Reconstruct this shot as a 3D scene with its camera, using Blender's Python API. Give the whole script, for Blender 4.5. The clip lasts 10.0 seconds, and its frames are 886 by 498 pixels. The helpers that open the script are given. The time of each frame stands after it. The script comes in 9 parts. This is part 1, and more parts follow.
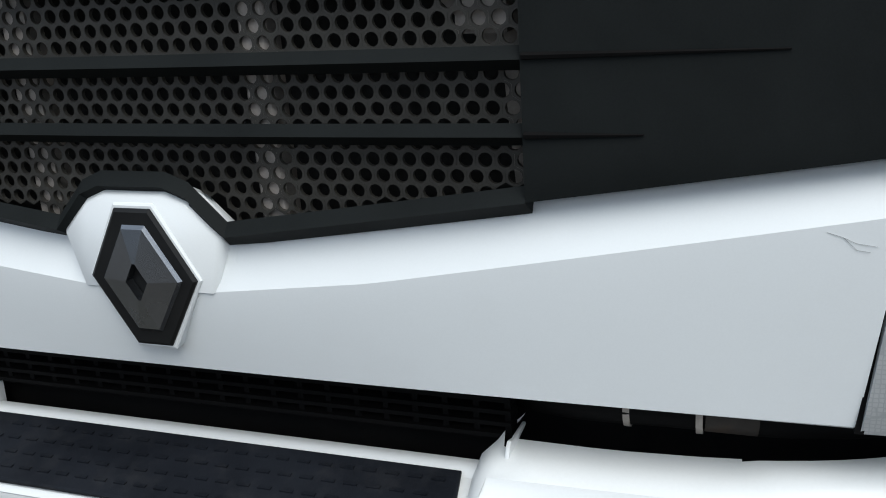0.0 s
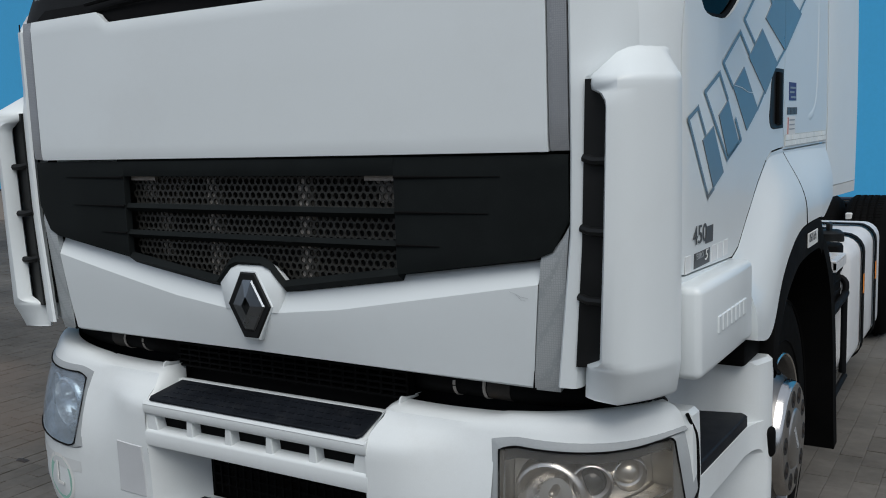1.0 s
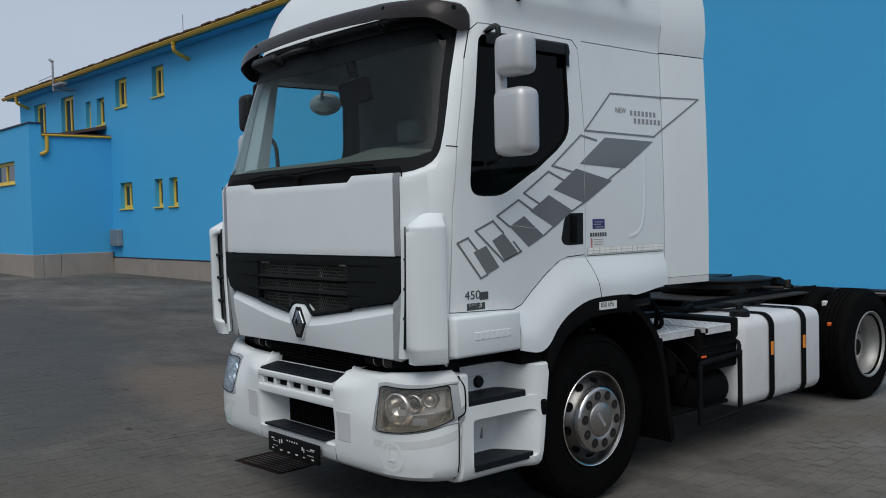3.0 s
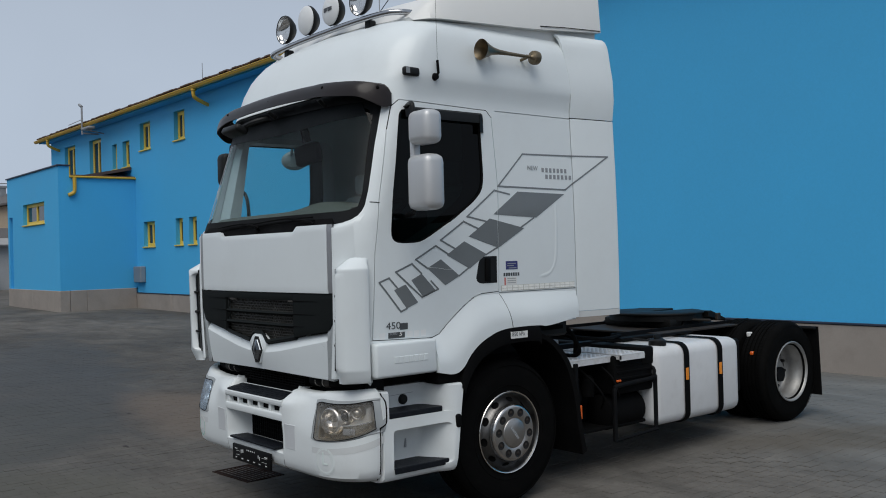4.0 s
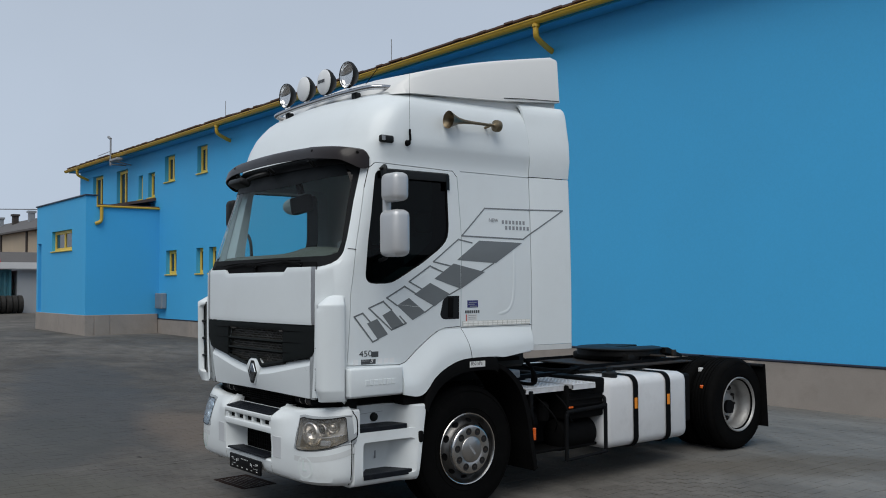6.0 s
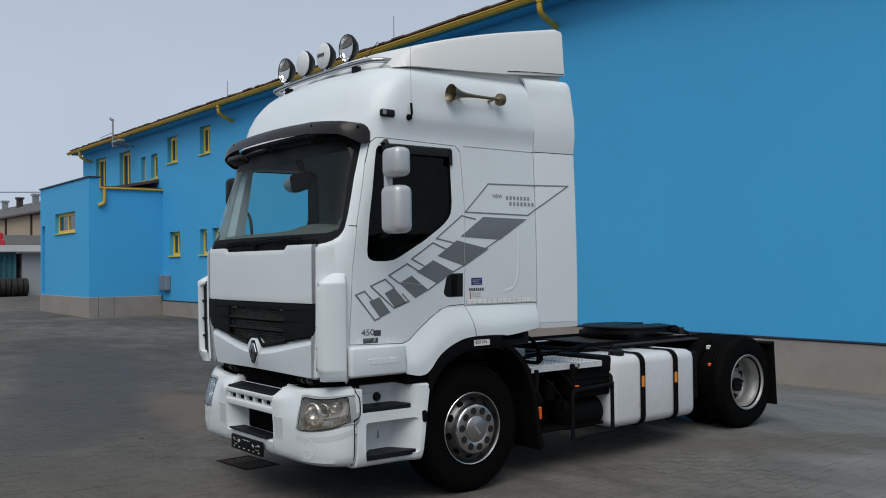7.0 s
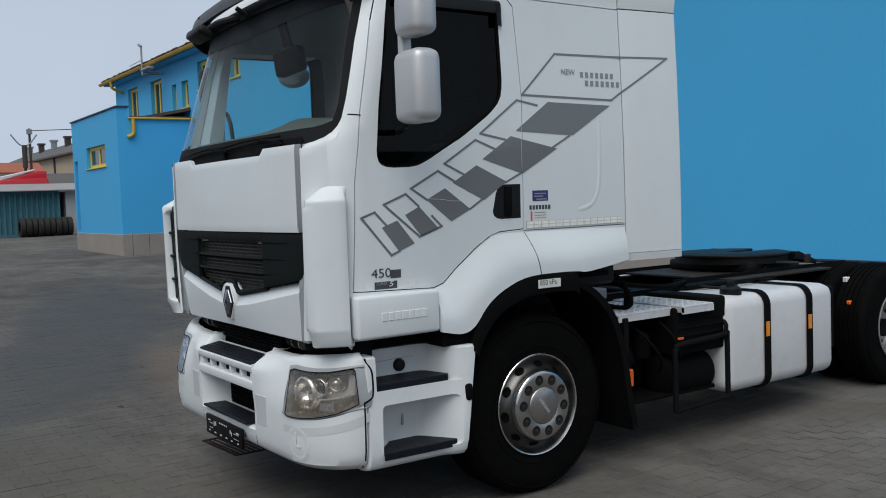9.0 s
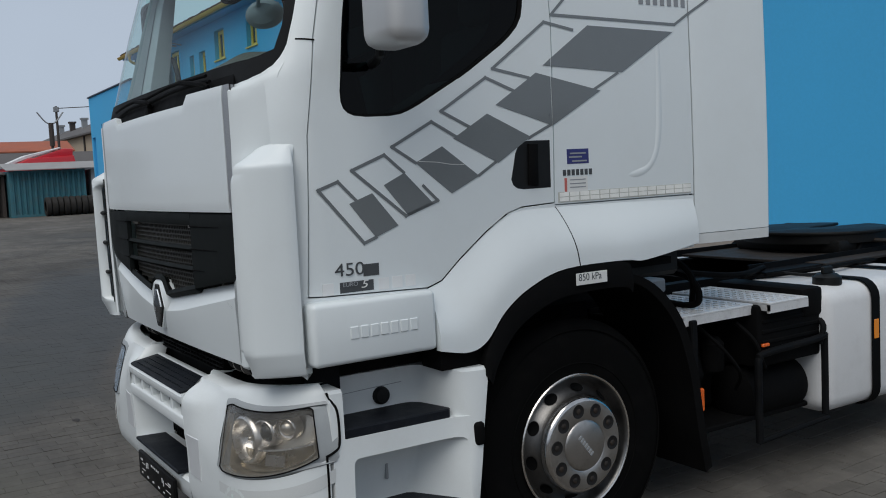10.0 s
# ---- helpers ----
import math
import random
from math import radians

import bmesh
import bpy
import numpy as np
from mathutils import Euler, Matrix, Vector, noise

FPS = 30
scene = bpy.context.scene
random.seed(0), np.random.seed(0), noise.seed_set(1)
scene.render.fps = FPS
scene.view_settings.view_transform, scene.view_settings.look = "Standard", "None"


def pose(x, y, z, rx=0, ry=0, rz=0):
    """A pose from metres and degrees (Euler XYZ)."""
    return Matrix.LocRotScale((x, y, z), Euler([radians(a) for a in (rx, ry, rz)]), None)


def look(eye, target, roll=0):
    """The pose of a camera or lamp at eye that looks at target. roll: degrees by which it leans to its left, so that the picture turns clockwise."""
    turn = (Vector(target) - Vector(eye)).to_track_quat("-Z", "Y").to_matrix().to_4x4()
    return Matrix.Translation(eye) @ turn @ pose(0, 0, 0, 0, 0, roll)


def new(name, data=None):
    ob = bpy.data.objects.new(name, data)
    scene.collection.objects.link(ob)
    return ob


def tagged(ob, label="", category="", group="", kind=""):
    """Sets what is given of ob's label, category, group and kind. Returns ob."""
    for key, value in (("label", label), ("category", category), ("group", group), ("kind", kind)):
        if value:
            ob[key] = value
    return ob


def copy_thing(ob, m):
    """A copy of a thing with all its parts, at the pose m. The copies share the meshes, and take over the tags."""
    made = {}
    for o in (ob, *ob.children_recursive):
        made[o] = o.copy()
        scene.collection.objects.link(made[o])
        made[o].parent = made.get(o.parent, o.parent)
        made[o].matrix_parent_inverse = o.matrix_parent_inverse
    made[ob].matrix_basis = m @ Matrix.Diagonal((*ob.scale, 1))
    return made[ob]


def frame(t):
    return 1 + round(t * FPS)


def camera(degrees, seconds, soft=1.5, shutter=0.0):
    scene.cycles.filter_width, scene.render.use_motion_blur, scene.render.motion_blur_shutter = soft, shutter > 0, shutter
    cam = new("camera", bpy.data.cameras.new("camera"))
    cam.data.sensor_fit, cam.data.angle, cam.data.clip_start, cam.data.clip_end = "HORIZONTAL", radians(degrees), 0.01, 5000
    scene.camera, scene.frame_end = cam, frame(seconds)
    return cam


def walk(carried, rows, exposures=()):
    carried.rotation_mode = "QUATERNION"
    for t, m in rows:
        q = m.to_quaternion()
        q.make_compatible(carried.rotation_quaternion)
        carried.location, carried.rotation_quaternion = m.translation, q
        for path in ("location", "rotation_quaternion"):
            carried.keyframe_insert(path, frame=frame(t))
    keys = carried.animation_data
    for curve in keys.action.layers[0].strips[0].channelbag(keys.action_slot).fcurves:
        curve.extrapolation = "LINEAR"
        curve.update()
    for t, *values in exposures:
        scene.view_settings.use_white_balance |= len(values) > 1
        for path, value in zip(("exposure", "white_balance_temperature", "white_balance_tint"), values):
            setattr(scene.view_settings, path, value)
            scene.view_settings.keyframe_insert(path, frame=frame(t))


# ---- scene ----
cam = camera(51.3, 10.0, soft=1.0)
PATH = [
    (0, (0.705, -0.788, 1.487), (0.069, 0.99, 0.828), -3.9),
    (0.2, (0.875, -0.976, 1.524), (0.144, 0.802, 0.973), -2.7),
    (0.5, (1.159, -1.253, 1.518), (0.265, 0.493, 1.131), -3.1),
    (1, (1.739, -1.703, 1.561), (0.689, -0.022, 1.299), -2.0),
    (1.5, (2.397, -2.096, 1.584), (1.144, -0.552, 1.369), -2.2),
    (2, (3.146, -2.387, 1.597), (1.832, -0.886, 1.448), -0.6),
    (2.5, (3.904, -2.612, 1.651), (2.465, -1.229, 1.526), -0.4),
    (4, (5.71, -2.92, 1.73), (4.163, -1.652, 1.739), -1.5),
    (4.5, (6.184, -2.915, 1.76), (4.645, -1.638, 1.785), -1.0),
    (5, (6.518, -2.952, 1.799), (4.974, -1.682, 1.849), -1.6),
    (5.5, (6.715, -3.166, 1.783), (5.175, -1.892, 1.858), -1.9),
    (6, (6.764, -3.261, 1.787), (5.189, -2.03, 1.865), -0.3),
    (7.5, (6.414, -2.957, 1.728), (4.827, -1.74, 1.716), -1.1),
    (8, (5.949, -2.6, 1.695), (4.361, -1.387, 1.606), -0.9),
    (8.5, (5.458, -2.199, 1.687), (3.844, -1.022, 1.58), -3.4),
    (9, (4.947, -1.816, 1.646), (3.298, -0.69, 1.534), -2.1),
    (9.5, (4.411, -1.387, 1.62), (2.778, -0.241, 1.477), -4.6),
    (10, (3.889, -0.933, 1.6), (2.201, 0.127, 1.434), -2.9),
]
walk(cam, [(t, look(eye, target, roll)) for t, eye, target, roll in PATH],
     [(0.0, 0.66), (0.5, 0.36), (1.0, 0.06), (1.5, -0.08), (2.5, -0.02), (4.0, -0.05), (4.5, 0.0), (5.5, 0.04), (6.0, 0.04), (7.5, 0.03), (8.0, -0.03), (8.5, 0.12), (9.0, 0.10), (9.5, 0.1), (10.0, -0.08)])

# ---- light ----
SUN_ELEVATION, SUN_AZIMUTH = 56.0, 140.0          # degrees; azimuth clockwise from +y
world = bpy.data.worlds.new("world")
scene.world = world
world.use_nodes = True
wn = world.node_tree.nodes
wl = world.node_tree.links
wn.clear()
w_out = wn.new("ShaderNodeOutputWorld")
w_bg = wn.new("ShaderNodeBackground")
w_sky = wn.new("ShaderNodeTexSky")
w_sky.sky_type = "NISHITA"
w_sky.sun_disc = False
w_sky.sun_elevation = radians(SUN_ELEVATION)
w_sky.sun_rotation = radians(SUN_AZIMUTH)
w_sky.air_density, w_sky.dust_density, w_sky.ozone_density = 1.0, 6.0, 1.5
# a thin high overcast veils the sky
w_geo = wn.new("ShaderNodeTexCoord")
w_sep = wn.new("ShaderNodeSeparateXYZ")
w_ramp = wn.new("ShaderNodeValToRGB")
w_ramp.color_ramp.elements[0].position = 0.0
w_ramp.color_ramp.elements[0].color = (4.25, 4.97, 6.0, 1)
w_ramp.color_ramp.elements[1].position = 0.5
w_ramp.color_ramp.elements[1].color = (3.75, 4.30, 5.10, 1)
w_noise = wn.new("ShaderNodeTexNoise")
w_noise.inputs["Scale"].default_value = 2.2
w_noise.inputs["Detail"].default_value = 4
w_map = wn.new("ShaderNodeMapRange")
w_map.inputs["To Min"].default_value, w_map.inputs["To Max"].default_value = 0.84, 1.16
w_mul = wn.new("ShaderNodeMix")
w_mul.data_type, w_mul.blend_type = "RGBA", "MULTIPLY"
w_mul.inputs[0].default_value = 1.0
w_mix = wn.new("ShaderNodeMix")
w_mix.data_type = "RGBA"
w_mix.inputs[0].default_value = 0.93
wl.new(w_geo.outputs["Generated"], w_sep.inputs[0])
wl.new(w_sep.outputs[2], w_ramp.inputs[0])
wl.new(w_geo.outputs["Generated"], w_noise.inputs["Vector"])
wl.new(w_noise.outputs[0], w_map.inputs[0])
wl.new(w_ramp.outputs[0], w_mul.inputs[6])
wl.new(w_map.outputs[0], w_mul.inputs[7])
wl.new(w_sky.outputs[0], w_mix.inputs[6])
wl.new(w_mul.outputs[2], w_mix.inputs[7])
wl.new(w_mix.outputs[2], w_bg.inputs[0])
w_bg.inputs[1].default_value = 0.116
wl.new(w_bg.outputs[0], w_out.inputs[0])

sun = new("sun", bpy.data.lights.new("sun", "SUN"))
sun.data.energy, sun.data.angle, sun.data.color = 1.75, radians(48), (1.0, 0.98, 0.93)
_a, _e = radians(SUN_AZIMUTH), radians(SUN_ELEVATION)
sun.matrix_world = look((math.sin(_a) * math.cos(_e) * 50, math.cos(_a) * math.cos(_e) * 50, math.sin(_e) * 50), (0, 0, 0))


# ---- materials ----
def surface(name, base, rough=0.5, metal=0.0, vary=0.12, scale=3.0, fine=60.0, bump=0.05, coat=0.0, dirt=None, dirt_amount=0.0, random_tint=0.0, coord="Object", bump_distance=0.004, stretch=None, shine=0.5):
    """A worn surface: large stains and fine grain in colour, roughness and relief."""
    m = bpy.data.materials.new(name)
    m.use_nodes = True
    n, l = m.node_tree.nodes, m.node_tree.links
    b = n["Principled BSDF"]
    tc = n.new("ShaderNodeTexCoord")
    vec = n.new("ShaderNodeNewGeometry").outputs["Position"] if coord == "Position" else tc.outputs[coord]
    if stretch:
        mp = n.new("ShaderNodeMapping")
        mp.inputs["Scale"].default_value = stretch
        l.new(vec, mp.inputs[0])
        vec = mp.outputs[0]
    big = n.new("ShaderNodeTexNoise")
    big.inputs["Scale"].default_value, big.inputs["Detail"].default_value, big.inputs["Roughness"].default_value = scale, 6, 0.6
    small = n.new("ShaderNodeTexNoise")
    small.inputs["Scale"].default_value, small.inputs["Detail"].default_value = fine, 3
    l.new(vec, big.inputs["Vector"])
    l.new(vec, small.inputs["Vector"])
    add = n.new("ShaderNodeMath")
    add.operation = "MULTIPLY_ADD"
    add.inputs[1].default_value = 0.4
    l.new(small.outputs[0], add.inputs[0])
    l.new(big.outputs[0], add.inputs[2])
    rg = n.new("ShaderNodeMapRange")
    rg.inputs["From Min"].default_value, rg.inputs["From Max"].default_value = 0.4, 1.0
    rg.inputs["To Min"].default_value, rg.inputs["To Max"].default_value = 1 - vary, 1 + vary
    l.new(add.outputs[0], rg.inputs[0])
    mul = n.new("ShaderNodeMix")
    mul.data_type, mul.blend_type = "RGBA", "MULTIPLY"
    mul.inputs[0].default_value = 1.0
    mul.inputs[6].default_value = (*base, 1)
    l.new(rg.outputs[0], mul.inputs[7])
    col = mul.outputs[2]
    if random_tint:
        oi = n.new("ShaderNodeObjectInfo")
        r2 = n.new("ShaderNodeMapRange")
        r2.inputs["To Min"].default_value, r2.inputs["To Max"].default_value = 1 - random_tint, 1 + random_tint
        l.new(oi.outputs["Random"], r2.inputs[0])
        m2 = n.new("ShaderNodeMix")
        m2.data_type, m2.blend_type = "RGBA", "MULTIPLY"
        m2.inputs[0].default_value = 1.0
        l.new(col, m2.inputs[6])
        l.new(r2.outputs[0], m2.inputs[7])
        col = m2.outputs[2]
    if dirt:
        dn = n.new("ShaderNodeTexNoise")
        dn.inputs["Scale"].default_value, dn.inputs["Detail"].default_value = scale * 2.3, 8
        dn.inputs["Roughness"].default_value = 0.7
        l.new(vec, dn.inputs["Vector"])
        dr = n.new("ShaderNodeMapRange")
        dr.inputs["From Min"].default_value, dr.inputs["From Max"].default_value = 0.5, 0.8
        dr.inputs["To Max"].default_value = dirt_amount
        l.new(dn.outputs[0], dr.inputs[0])
        m3 = n.new("ShaderNodeMix")
        m3.data_type = "RGBA"
        l.new(dr.outputs[0], m3.inputs[0])
        l.new(col, m3.inputs[6])
        m3.inputs[7].default_value = (*dirt, 1)
        col = m3.outputs[2]
    l.new(col, b.inputs["Base Color"])
    rr = n.new("ShaderNodeMapRange")
    rr.inputs["From Min"].default_value, rr.inputs["From Max"].default_value = 0.3, 0.7
    rr.inputs["To Min"].default_value, rr.inputs["To Max"].default_value = max(0.02, rough * 0.85), min(1, rough * 1.18)
    l.new(big.outputs[0], rr.inputs[0])
    l.new(rr.outputs[0], b.inputs["Roughness"])
    b.inputs["Metallic"].default_value = metal
    b.inputs["Specular IOR Level"].default_value = shine
    if coat:
        b.inputs["Coat Weight"].default_value = coat
        b.inputs["Coat Roughness"].default_value = 0.06
    if bump:
        bp = n.new("ShaderNodeBump")
        bp.inputs["Strength"].default_value, bp.inputs["Distance"].default_value = bump, bump_distance
        l.new(add.outputs[0], bp.inputs["Height"])
        l.new(bp.outputs[0], b.inputs["Normal"])
    return m


def glass(name, tint, gloss_rough=0.02, gloss=0.55, base=0.018, cloud=None, power=4.0):
    m = bpy.data.materials.new(name)
    m.use_nodes = True
    n, l = m.node_tree.nodes, m.node_tree.links
    n.remove(n["Principled BSDF"])
    out = n["Material Output"]
    tr = n.new("ShaderNodeBsdfTransparent")
    tr.inputs[0].default_value = (*tint, 1)
    gl = n.new("ShaderNodeBsdfGlossy")
    gl.inputs["Roughness"].default_value = gloss_rough
    lw = n.new("ShaderNodeLayerWeight")
    pw = n.new("ShaderNodeMath")
    pw.operation, pw.inputs[1].default_value = "POWER", power
    l.new(lw.outputs["Facing"], pw.inputs[0])
    fr = n.new("ShaderNodeMath")
    fr.operation = "MULTIPLY_ADD"
    fr.inputs[1].default_value, fr.inputs[2].default_value = gloss, base
    fr.use_clamp = True
    l.new(pw.outputs[0], fr.inputs[0])
    mx = n.new("ShaderNodeMixShader")
    l.new(fr.outputs[0], mx.inputs[0])
    l.new(tr.outputs[0], mx.inputs[1])
    l.new(gl.outputs[0], mx.inputs[2])
    last = mx
    if cloud:
        nz = n.new("ShaderNodeTexNoise")
        nz.inputs["Scale"].default_value, nz.inputs["Detail"].default_value = 6, 3
        mr = n.new("ShaderNodeMapRange")
        mr.inputs["From Min"].default_value, mr.inputs["From Max"].default_value = 0.3, 0.75
        mr.inputs["To Min"].default_value, mr.inputs["To Max"].default_value = cloud[3] * 0.6, cloud[3] * 1.4
        l.new(nz.outputs[0], mr.inputs[0])
        df = n.new("ShaderNodeBsdfDiffuse")
        df.inputs[0].default_value = (*cloud[:3], 1)
        last = n.new("ShaderNodeMixShader")
        l.new(mr.outputs[0], last.inputs[0])
        l.new(mx.outputs[0], last.inputs[1])
        l.new(df.outputs[0], last.inputs[2])
    l.new(last.outputs[0], out.inputs[0])
    return m


def honeycomb(name, dark, light, cell):
    """Reflective sheeting with fine sealed cells."""
    m = surface(name, light, 0.35, metal=0.3, vary=0.1, scale=6, fine=200, bump=0.0)
    n, l = m.node_tree.nodes, m.node_tree.links
    b = n["Principled BSDF"]
    src = b.inputs["Base Color"].links[0].from_socket
    tc = n.new("ShaderNodeTexCoord")
    vo = n.new("ShaderNodeTexVoronoi")
    vo.feature = "DISTANCE_TO_EDGE"
    vo.inputs["Scale"].default_value = 1 / cell
    vo.inputs["Randomness"].default_value = 0.25
    l.new(tc.outputs["Object"], vo.inputs["Vector"])
    rg = n.new("ShaderNodeMapRange")
    rg.inputs["From Min"].default_value, rg.inputs["From Max"].default_value = 0.05, 0.16
    l.new(vo.outputs["Distance"], rg.inputs[0])
    mx = n.new("ShaderNodeMix")
    mx.data_type = "RGBA"
    l.new(rg.outputs[0], mx.inputs[0])
    mx.inputs[6].default_value = (*dark, 1)
    l.new(src, mx.inputs[7])
    l.new(mx.outputs[2], b.inputs["Base Color"])
    return m


WHITE = surface("white_paint", (0.725, 0.77, 0.782), 0.36, vary=0.03, scale=1.2, fine=400, bump=0.0, coat=0.22, dirt=(0.45, 0.43, 0.4), dirt_amount=0.10, shine=0.3)
WHITE_BUMPER = surface("white_bumper_plastic", (0.715, 0.75, 0.755), 0.42, vary=0.04, scale=2.0, fine=250, bump=0.02, coat=0.15, dirt=(0.42, 0.4, 0.37), dirt_amount=0.16)
WHITE_TANK = surface("white_tank_paint", (0.66, 0.665, 0.67), 0.45, vary=0.06, scale=2.2, fine=120, bump=0.03, dirt=(0.3, 0.29, 0.27), dirt_amount=0.22)
SPOILER_WHITE = surface("aged_white_paint", (0.72, 0.72, 0.70), 0.4, vary=0.04, scale=1.2, fine=300, bump=0.0, coat=0.2)
BLACK_PLASTIC = surface("black_plastic", (0.0055, 0.0062, 0.0066), 0.5, vary=0.3, scale=5, fine=500, bump=0.12, dirt=(0.022, 0.023, 0.023), dirt_amount=0.3, bump_distance=0.001, shine=0.28)
GRILLE_BLACK = surface("black_grille_plastic", (0.012, 0.0142, 0.0145), 0.6, vary=0.3, scale=5, fine=500, bump=0.1, dirt=(0.014, 0.016, 0.016), dirt_amount=0.35, bump_distance=0.001, shine=0.04)
BLACK_RUBBER = surface("black_rubber", (0.0038, 0.0038, 0.004), 0.75, vary=0.3, scale=5, fine=200, bump=0.1, dirt=(0.012, 0.011, 0.010), dirt_amount=0.25, bump_distance=0.002, shine=0.08)
TYRE_RUBBER = surface("tyre_rubber", (0.0035, 0.0035, 0.0035), 0.85, vary=0.35, scale=4, fine=120, bump=0.15, dirt=(0.012, 0.011, 0.010), dirt_amount=0.35, bump_distance=0.002, shine=0.06)
TREAD_PAD = surface("dark_tread_plastic", (0.010, 0.012, 0.016), 0.5, vary=0.4, scale=9, fine=350, bump=0.5, dirt=(0.07, 0.07, 0.07), dirt_amount=0.2, bump_distance=0.002, shine=0.09)
DARK_METAL = surface("dark_chassis_paint", (0.0055, 0.006, 0.007), 0.65, metal=0.05, vary=0.4, scale=6, fine=150, bump=0.1, dirt=(0.02, 0.016, 0.013), dirt_amount=0.35, shine=0.1)
RUSTY = surface("greasy_rusty_steel", (0.022, 0.018, 0.015), 0.65, metal=0.2, vary=0.5, scale=9, fine=120, bump=0.2, dirt=(0.07, 0.04, 0.022), dirt_amount=0.7)
ALUMINIUM = surface("wheel_aluminium", (0.62, 0.60, 0.58), 0.2, metal=1.0, vary=0.08, scale=8, fine=300, bump=0.03, dirt=(0.3, 0.28, 0.26), dirt_amount=0.35)
# dirty aluminium, darkened for the shade in the rim's cone
ALU_SHADED = surface("dull_dirty_aluminium", (0.21, 0.205, 0.20), 0.36, metal=1.0, vary=0.2, scale=10, fine=300, bump=0.03, dirt=(0.08, 0.07, 0.06), dirt_amount=0.5)
CHROME = surface("chrome", (0.78, 0.79, 0.8), 0.09, metal=1.0, vary=0.03, scale=5, fine=200, bump=0.0)
STEEL_TUBE = surface("stainless_tube", (0.42, 0.42, 0.43), 0.18, metal=1.0, vary=0.06, scale=6, fine=200, bump=0.0)
BRASS = surface("tarnished_brass", (0.20, 0.16, 0.105), 0.38, metal=0.9, vary=0.35, scale=18, fine=120, bump=0.05, dirt=(0.12, 0.10, 0.08), dirt_amount=0.6)
SILVER_PLASTIC = surface("silver_grey_plastic", (0.56, 0.565, 0.57), 0.46, metal=0.5, vary=0.05, scale=4, fine=400, bump=0.03)
GREY_STRIP = surface("grey_trim", (0.33, 0.345, 0.36), 0.45, metal=0.2, vary=0.08, scale=6, fine=300, bump=0.05)
DECAL_GREY = surface("grey_vinyl", (0.15, 0.165, 0.172), 0.3, vary=0.07, scale=4, fine=200, bump=0.0, coat=0.6)
DECAL_DARK = surface("dark_badge_vinyl", (0.06, 0.065, 0.07), 0.4, vary=0.1, scale=8, fine=200, bump=0.0)
LABEL_WHITE = surface("white_label", (0.72, 0.72, 0.7), 0.5, vary=0.05, scale=8, fine=100, bump=0.0)
LABEL_BLUE = surface("blue_label", (0.03, 0.035, 0.16), 0.45, vary=0.1, scale=8, fine=100, bump=0.0)
LABEL_RED = surface("faded_red_label", (0.55, 0.14, 0.12), 0.5, vary=0.1, scale=8, fine=100, bump=0.0)
SCREEN_GREY = surface("dusty_grey_screen", (0.042, 0.041, 0.036), 0.5, metal=0.2, vary=0.3, scale=20, fine=300, bump=0.0)
LABEL_GREEN = surface("pale_green_vinyl", (0.30, 0.55, 0.46), 0.5, vary=0.08, scale=9, fine=100, bump=0.0)
TAPE_BACK = surface("tape_backing", (0.50, 0.50, 0.46), 0.4, vary=0.1, scale=20, fine=300, bump=0.0)
REFLECT_TAPE = surface("reflective_tape", (0.86, 0.86, 0.82), 0.35, vary=0.12, scale=20, fine=300, bump=0.1)
AMBER = surface("amber_reflector", (0.85, 0.27, 0.02), 0.25, vary=0.1, scale=20, fine=200, bump=0.0, coat=0.5)
ORANGE = surface("orange_reflector", (0.80, 0.13, 0.012), 0.25, vary=0.1, scale=20, fine=200, bump=0.0, coat=0.5)
DASH = surface("grey_dashboard_plastic", (0.095, 0.095, 0.083), 0.6, vary=0.1, scale=4, fine=300, bump=0.1)
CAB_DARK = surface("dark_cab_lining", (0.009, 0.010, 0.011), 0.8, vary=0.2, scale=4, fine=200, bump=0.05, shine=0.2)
BAND_TINT = surface("dark_tinted_band", (0.006, 0.008, 0.009), 0.5, vary=0.1, scale=4, fine=200, bump=0.0, shine=0.12)
COVER_PLASTIC = surface("greyish_cover_plastic", (0.55, 0.565, 0.58), 0.5, vary=0.06, scale=6, fine=200, bump=0.02)
HANDLE_GREY = surface("grey_handle_plastic", (0.06, 0.065, 0.065), 0.5, vary=0.1, scale=6, fine=200, bump=0.03)
SEAT_CLOTH = surface("grey_seat_cloth", (0.30, 0.34, 0.35), 0.9, vary=0.15, scale=5, fine=300, bump=0.1)
CAB_GREY = surface("grey_cab_lining", (0.58, 0.66, 0.68), 0.8, vary=0.12, scale=4, fine=200, bump=0.05)
VISOR_PLASTIC = surface("smoked_brown_acrylic", (0.013, 0.0085, 0.0078), 0.36, vary=0.35, scale=5, fine=300, bump=0.0, coat=0.1, shine=0.3)
HEADLAMP_INNER = surface("headlamp_reflector", (0.74, 0.72, 0.69), 0.28, metal=1.0, vary=0.12, scale=12, fine=200, bump=0.05)
HEADLAMP_TRIM = surface("headlamp_grey_trim", (0.60, 0.57, 0.51), 0.30, metal=0.9, vary=0.1, scale=9, fine=200, bump=0.02)
PROJECTOR = surface("dark_projector_glass", (0.012, 0.014, 0.014), 0.12, vary=0.05, scale=9, fine=200, bump=0.0, shine=0.6)
TROUGH = surface("headlamp_warm_trough", (0.40, 0.35, 0.27), 0.25, metal=0.9, vary=0.15, scale=20, fine=200, bump=0.05)
LENS_WHITE = surface("white_lamp_cover", (0.75, 0.76, 0.76), 0.35, vary=0.05, scale=9, fine=200, bump=0.0)
